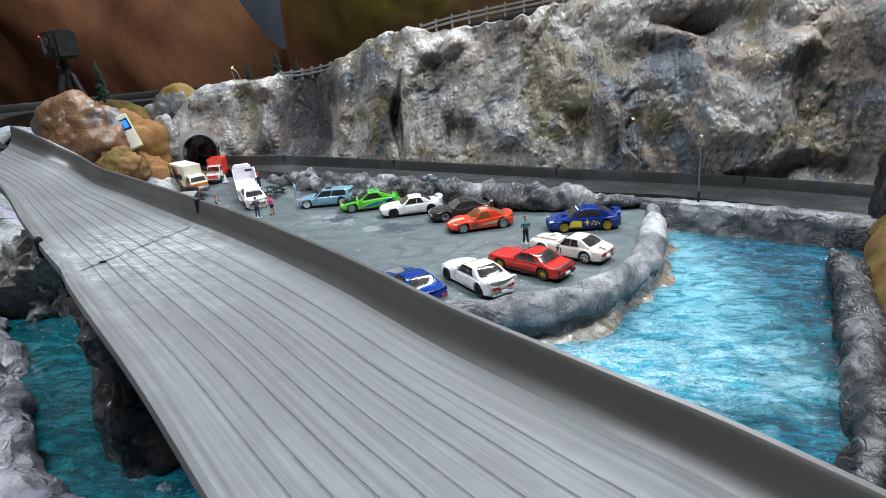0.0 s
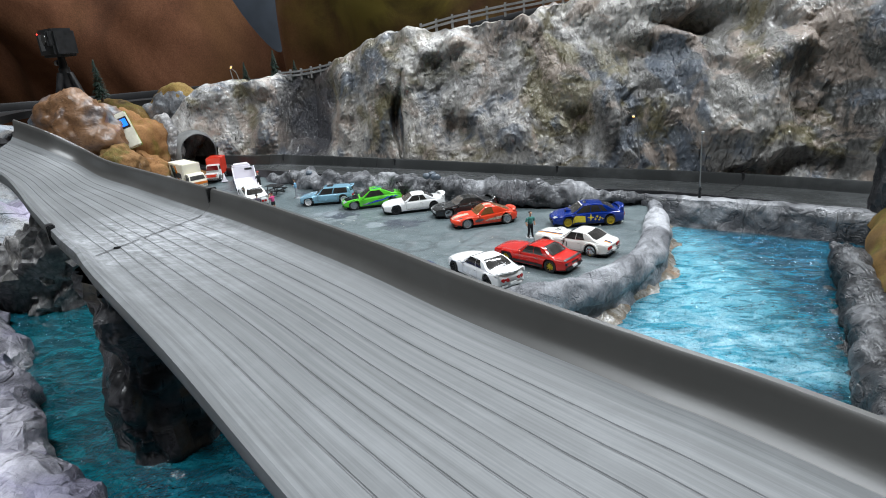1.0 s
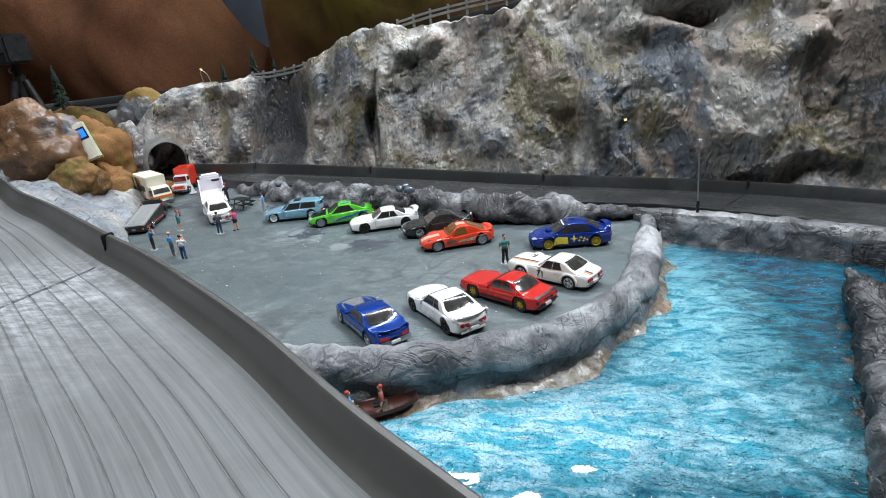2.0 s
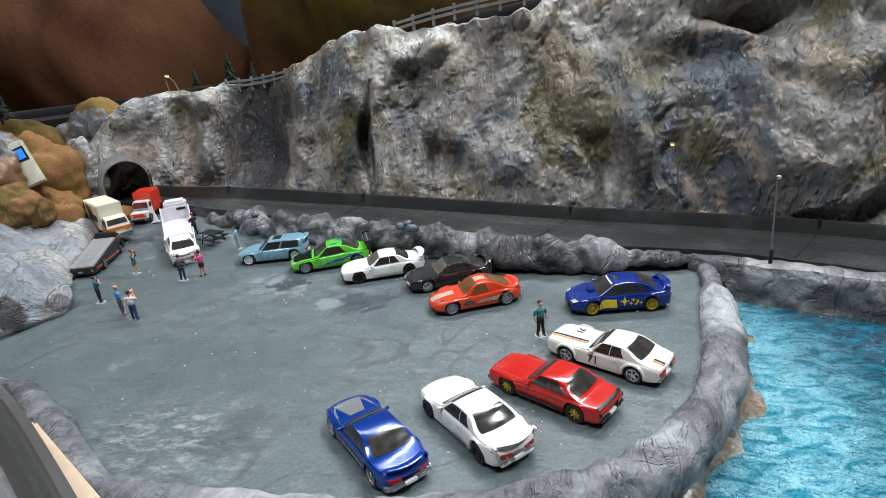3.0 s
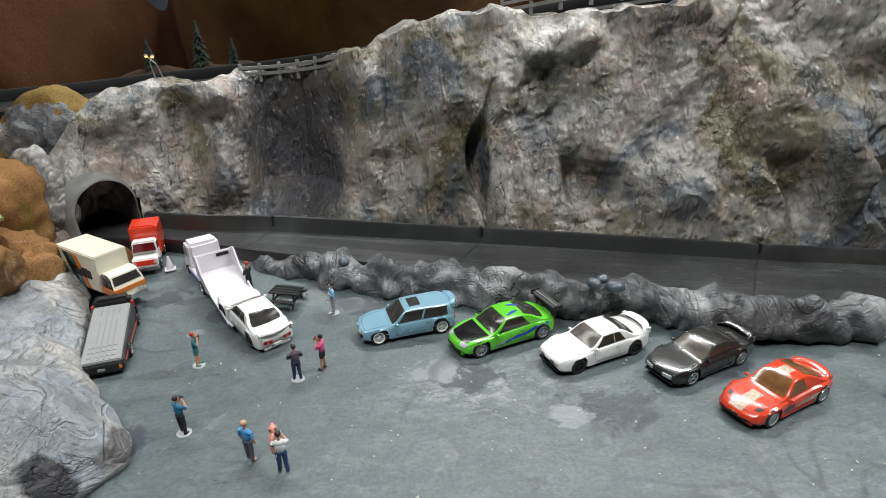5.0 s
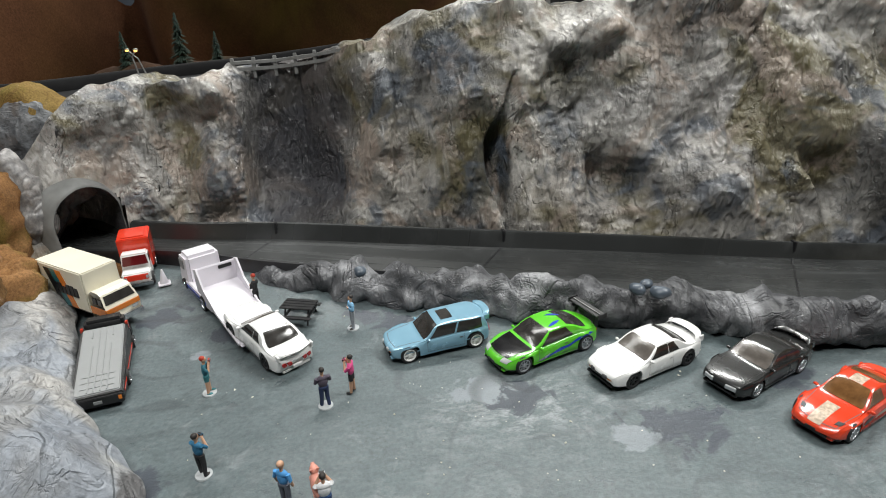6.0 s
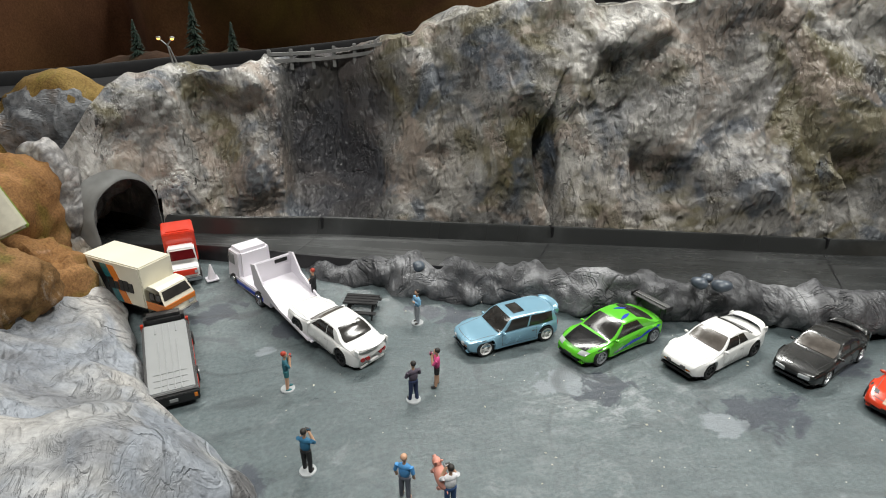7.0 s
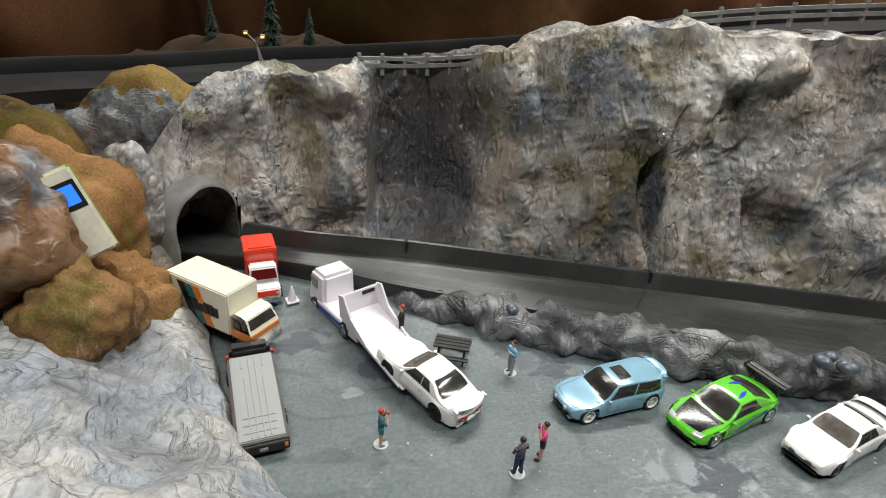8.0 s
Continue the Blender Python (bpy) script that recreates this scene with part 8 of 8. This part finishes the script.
def pig():
    bm = bmesh.new()
    ball(bm, (0, 0, 0.0046), (0.0062, 0.0030, 0.0030), 14)
    ball(bm, (0.0066, 0, 0.0056), (0.0026, 0.0021, 0.0022), 12)
    cyl(bm, (0.0080, 0, 0.0052), (0.0098, 0, 0.0050), 0.0010, 0.0009, 10)
    for sgn in (1, -1):
        ball(bm, (0.0062, sgn * 0.0016, 0.0078), (0.0006, 0.0008, 0.0012), 6)
        for x in (0.0038, -0.0038):
            cyl(bm, (x, sgn * 0.0017, 0.0), (x, sgn * 0.0016, 0.004), 0.0009, 0.0012, 8)
    cyl(bm, (-0.006, 0, 0.0056), (-0.0078, 0.0004, 0.0064), 0.0003, 0.0002, 6)
    ob = part("pig_figurine", bm, plain("pink_plastic", (0.62, 0.27, 0.21), 0.5))
    ob.matrix_world = pose(-0.2665, 0.7215, lot_z(-0.2665, 0.7215) + 0.0125, 0, -38, 105)
    tagged(ob, "small pink plastic pig held up by a figurine", "figurine")


pig()


# ---- small things on the lot ----
def cone():
    c = thing("traffic_cone", "small plain white plastic traffic cone", "traffic cone", "", pose(-0.3955, 0.953, lot_z(-0.3955, 0.953), 0, 0, 20))
    part("cone_body", cyl(bmesh.new(), (0, 0, 0.0008), (0, 0, 0.0125), 0.0034, 0.0007, 20), LILAC_WHITE, c)
    part("cone_base", box(bmesh.new(), -0.0045, 0.0045, -0.0045, 0.0045, 0, 0.0012, 0.0003), LILAC_WHITE, c)


cone()


def picnic_table():
    c = thing("picnic_table", "black plastic model picnic table with two benches", "picnic table", "", pose(-0.2865, 0.8900, lot_z(-0.2865, 0.8900), 0, 0, -18))
    for k in range(4):
        y = -0.0054 + 0.0036 * k
        part("tabletop_board", box(bmesh.new(), -0.0120, 0.0120, y - 0.0016, y + 0.0016, 0.0112, 0.0122, 0.0002), BLACK, c)
    for sgn in (1, -1):
        part("bench", box(bmesh.new(), -0.0120, 0.0120, sgn * 0.0105 - 0.0018, sgn * 0.0105 + 0.0018, 0.0062, 0.0071, 0.0002), BLACK, c)
        for x in (-0.0085, 0.0085):
            part("leg", cyl(bmesh.new(), (x, sgn * 0.0088, 0.0), (x, sgn * 0.0042, 0.0112), 0.0007, seg=6), BLACK, c)
    for x in (-0.0085, 0.0085):
        part("cross_beam", box(bmesh.new(), x - 0.0007, x + 0.0007, -0.0115, 0.0115, 0.0050, 0.0062), BLACK, c)


picnic_table()


def street_lamp(base, top, arm, bulb, label, lit_head=True):
    c = thing("street_lamp", label, "street lamp", "model street lamps", Matrix.Translation(base))
    t = Vector(top) - Vector(base)
    part("foot", cyl(bmesh.new(), (0, 0, -0.002), (0, 0, 0.012), 0.0016, 0.0014, 12), BLACK if not lit_head else SILVER, c)
    part("pole", cyl(bmesh.new(), (0, 0, 0.0), t, 0.0009, 0.0006, 10), SILVER, c)
    a = t + Vector(arm)
    part("arm", cyl(bmesh.new(), t, a, 0.0006, 0.0005, 8), SILVER, c)
    head = part("lamp_head", ball(bmesh.new(), a + Vector((0, 0, 0.0004)), (0.0022, 0.0016, 0.0011), 10), SILVER, c)
    part("bulb", ball(bmesh.new(), a - Vector((0, 0.0006, 0.0006)), (0.0016, 0.0013, 0.0010), 10), bulb, head, "warm glowing bulb" if lit_head else "unlit bulb")


BULB = lit("warm_bulb", (1.0, 0.50, 0.12), 2.6)
OFF = plain("unlit_bulb", (0.6, 0.6, 0.58), 0.2, coat=0.5)
street_lamp((0.2468, 0.7760, 0.0105), (0.2445, 0.7760, 0.079), (-0.0005, -0.003, 0.002), OFF, "slender grey street lamp, unlit, on the wall ledge", False)
street_lamp((0.204, 0.885, 0.016), (0.1965, 0.879, 0.084), (-0.005, -0.003, 0.004), BULB, "slender grey street lamp with warm glowing bulb")
street_lamp((0.345, 0.872, 0.010), (0.3405, 0.866, 0.068), (-0.005, -0.003, 0.004), BULB, "slender grey street lamp with warm glowing bulb")
street_lamp((-0.424, 1.094, 0.140), (-0.428, 1.094, 0.168), (0.006, -0.006, 0.006), BULB, "slender grey street lamp with warm glowing bulb")
street_lamp((-0.424, 1.120, 0.137), (-0.432, 1.120, 0.164), (-0.008, 0.0, 0.008), BULB, "slender grey street lamp with warm glowing bulb")


def pebble(x, y, z, r, seed):
    ob = part("pebble", rock_lump((0, 0, 0), (r, r * 0.75, r * 0.6), seed, 3, 0.2, 0.0004, 120), PEBBLE)
    ob.matrix_world = pose(x, y, z, 0, 0, seed * 40)
    tagged(ob, "smooth dark blue-grey pebble on the rock border", "pebble", "pebbles on the rock border")


PEBBLE = plain("blue_grey_pebble", (0.075, 0.095, 0.12), 0.35, vary=0.35, scale=120, bump=0.3)
for k, (px_, py_, pz_, pr_) in enumerate([(-0.242, 0.912, 0.026, 0.0062), (-0.060, 0.836, 0.032, 0.0060), (-0.047, 0.829, 0.032, 0.0068), (-0.053, 0.838, 0.034, 0.005)]):
    pebble(px_, py_, pz_, pr_, k + 2)


def device():
    c = thing("digital_display", "cream handheld device with a lit blue screen leaning on rocks", "display", "", look((-0.507, 0.909, 0.0985), (-0.36, 0.585, 0.20)) @ pose(0, 0, 0, 0, 0, -18))
    CREAM_CASE = plain("cream_case", (0.62, 0.60, 0.50), 0.4, coat=0.2)
    # faces -z, so turned to look out of the rocks
    body = box(bmesh.new(), -0.0105, 0.0105, -0.026, 0.026, -0.0035, 0.0035, 0.0015)
    part("case", body, CREAM_CASE, c)
    part("edge_trim", box(bmesh.new(), -0.0112, 0.0112, -0.0267, 0.0267, 0.0, 0.0030, 0.0008), paint("lime_trim", (0.25, 0.33, 0.08)), c, "green rubber edge")
    part("bezel", box(bmesh.new(), -0.0088, 0.0088, 0.002, 0.0185, -0.0040, -0.0030, 0.0003), BLACK, c, "black bezel")
    part("screen", box(bmesh.new(), -0.0068, 0.0068, 0.0050, 0.0160, -0.0043, -0.0036), lit("blue_screen", (0.01, 0.16, 1.0), 1.1), c, "lit blue screen", smooth=False)


device()


def action_camera():
    c = thing("action_camera", "black action camera on a small black tripod", "camera", "", pose(-0.610, 0.945, 0.0, 0, 0, -28))
    body = part("camera_body", box(bmesh.new(), -0.027, 0.027, -0.016, 0.016, 0.205, 0.243, 0.0035), BLACK, c)
    part("lens_block", box(bmesh.new(), 0.006, 0.024, -0.0215, -0.014, 0.218, 0.240, 0.002), BLACK, body)
    part("lens", cyl(bmesh.new(), (0.015, -0.0228, 0.229), (0.015, -0.021, 0.229), 0.0068, seg=24), GLASS, body, "glossy lens")
    part("front_screen", box(bmesh.new(), -0.016, -0.002, -0.0168, -0.0155, 0.214, 0.236, 0.0004), CHROME, body, "bright front screen")
    part("record_light", box(bmesh.new(), -0.020, -0.0175, -0.0166, -0.0158, 0.2365, 0.2385), lit("red_led", (1.0, 0.05, 0.03), 3.0), body, "red recording light")
    part("mount", cyl(bmesh.new(), (0, 0, 0.190), (0, 0, 0.206), 0.006, 0.005, 12), BLACK, c)
    part("knob", cyl(bmesh.new(), (-0.012, -0.003, 0.197), (-0.005, -0.003, 0.197), 0.004, seg=14), SILVER, c, "metal knob")
    part("column", cyl(bmesh.new(), (0, 0, 0.135), (0, 0, 0.190), 0.0085, 0.0075, 16), BLACK, c)
    for a in (35, 155, 275):
        d = Vector((math.cos(radians(a)), math.sin(radians(a)), 0))
        part("leg", cyl(bmesh.new(), d * 0.006 + Vector((0, 0, 0.182)), d * 0.050 + Vector((0, 0, 0.055)), 0.0052, 0.0040, 12), BLACK, c)


action_camera()


def fir(x, y, z, h, label):
    c = thing("fir_tree", label, "tree", "", pose(x, y, z))
    part("trunk", cyl(bmesh.new(), (0, 0, -0.004), (0, 0, h * 0.95), h * 0.035, h * 0.008, 8), plain("bark", (0.05, 0.03, 0.02), 0.9), c)
    rng = random.Random(int(h * 10000))
    bm = bmesh.new()
    for k in range(420):
        t = (k + rng.random()) / 420
        zz = h * (0.06 + 0.92 * t)
        r = h * 0.24 * (1 - t) ** 0.9 * rng.uniform(0.55, 1.1) + h * 0.015
        a = rng.uniform(0, 2 * math.pi)
        d = Vector((math.cos(a), math.sin(a), 0))
        s = Vector((-d.y, d.x, 0)) * h * 0.018
        tip = d * r + Vector((0, 0, zz - r * 0.35))
        root = d * r * 0.15 + Vector((0, 0, zz))
        up = Vector((0, 0, h * 0.014))
        v = [bm.verts.new(p) for p in (root - s, root + s, tip + s * 0.4, tip - s * 0.4, (root + tip) / 2 + up)]
        for f in ((0, 1, 4), (1, 2, 4), (2, 3, 4), (3, 0, 4)):
            bm.faces.new([v[i] for i in f])
    part("crown", bm, NEEDLES, c, smooth=False)


NEEDLES = plain("fir_needles", (0.010, 0.026, 0.016), 0.8, vary=0.5, scale=300)
fir(-0.592, 0.985, 0.140, 0.060, "small dark green model fir on the hill")
fir(-0.440, 1.300, 0.124, 0.075, "dark green model fir on the hill behind the road")
fir(-0.398, 1.300, 0.122, 0.055, "small dark green model fir on the hill behind the road")
fir(-0.505, 1.300, 0.120, 0.060, "dark green model fir on the slope behind the road")


def canoe():
    c = thing("canoe", "brown model canoe on the water beside the kerb", "canoe", "", pose(-0.004, 0.4905, -0.0175, 0, 0, 22))

    def hull(u, v):
        x = 0.030 * (2 * u - 1)
        w = 0.0072 * math.sqrt(max(0.0, 1 - (2 * u - 1) ** 2)) + 0.0002
        a = math.pi * v
        rise = 0.004 * (2 * u - 1) ** 4
        return Vector((x, w * math.cos(a), 0.006 + rise - 0.006 * math.sin(a)))
    bm = grid_mesh(hull, 28, 12)
    r = bmesh.ops.solidify(bm, geom=list(bm.faces), thickness=0.0006)
    part("hull", bm, plain("canoe_brown", (0.16, 0.06, 0.05), 0.5), c)
    for x in (-0.012, 0.010):
        part("seat", box(bmesh.new(), x - 0.002, x + 0.002, -0.006, 0.006, 0.0045, 0.0052), BASE, c)


canoe()
figurine(-0.014, 0.4865, 20, "seated figurine in blue shirt in the canoe", ("bright_blue", (0, 0, 0)), ("green_lap", (0.10, 0.25, 0.05)), REDHAIR, False, "folded", False, 0.024, -0.0125, True)
figurine(0.004, 0.4935, 200, "seated figurine in brown-red shirt in the canoe", ("maroon", (0.28, 0.07, 0.06)), BLKC, REDHAIR, False, "down", False, 0.024, -0.0125, True)


# ---- crumbs on the lot ----
def crumbs():
    rng = random.Random(5)
    bm = bmesh.new()
    for _ in range(260):
        x, y = rng.uniform(-0.36, 0.17), rng.uniform(0.56, 0.9)
        r = rng.choice((0.0003, 0.0004, 0.0005, 0.0008))
        z = lot_z(x, y) + 0.0003
        a = rng.uniform(0, 6.28)
        d, e = Vector((math.cos(a), math.sin(a), 0)), Vector((-math.sin(a), math.cos(a), 0))
        p = Vector((x, y, z))
        v = [bm.verts.new(q) for q in (p + d * r * rng.uniform(1, 2.2), p + e * r, p - d * r, p - e * r * 0.8, p + Vector((0, 0, r)))]
        for f in ((0, 1, 4), (1, 2, 4), (2, 3, 4), (3, 0, 4)):
            bm.faces.new([v[i] for i in f])
    ob = part("paint_crumbs", bm, plain("pale_crumb", (0.62, 0.60, 0.52), 0.7, vary=0.3), smooth=False)
    tagged(ob, "scattered pale crumbs on the lot", "crumbs", kind="stuff")


crumbs()
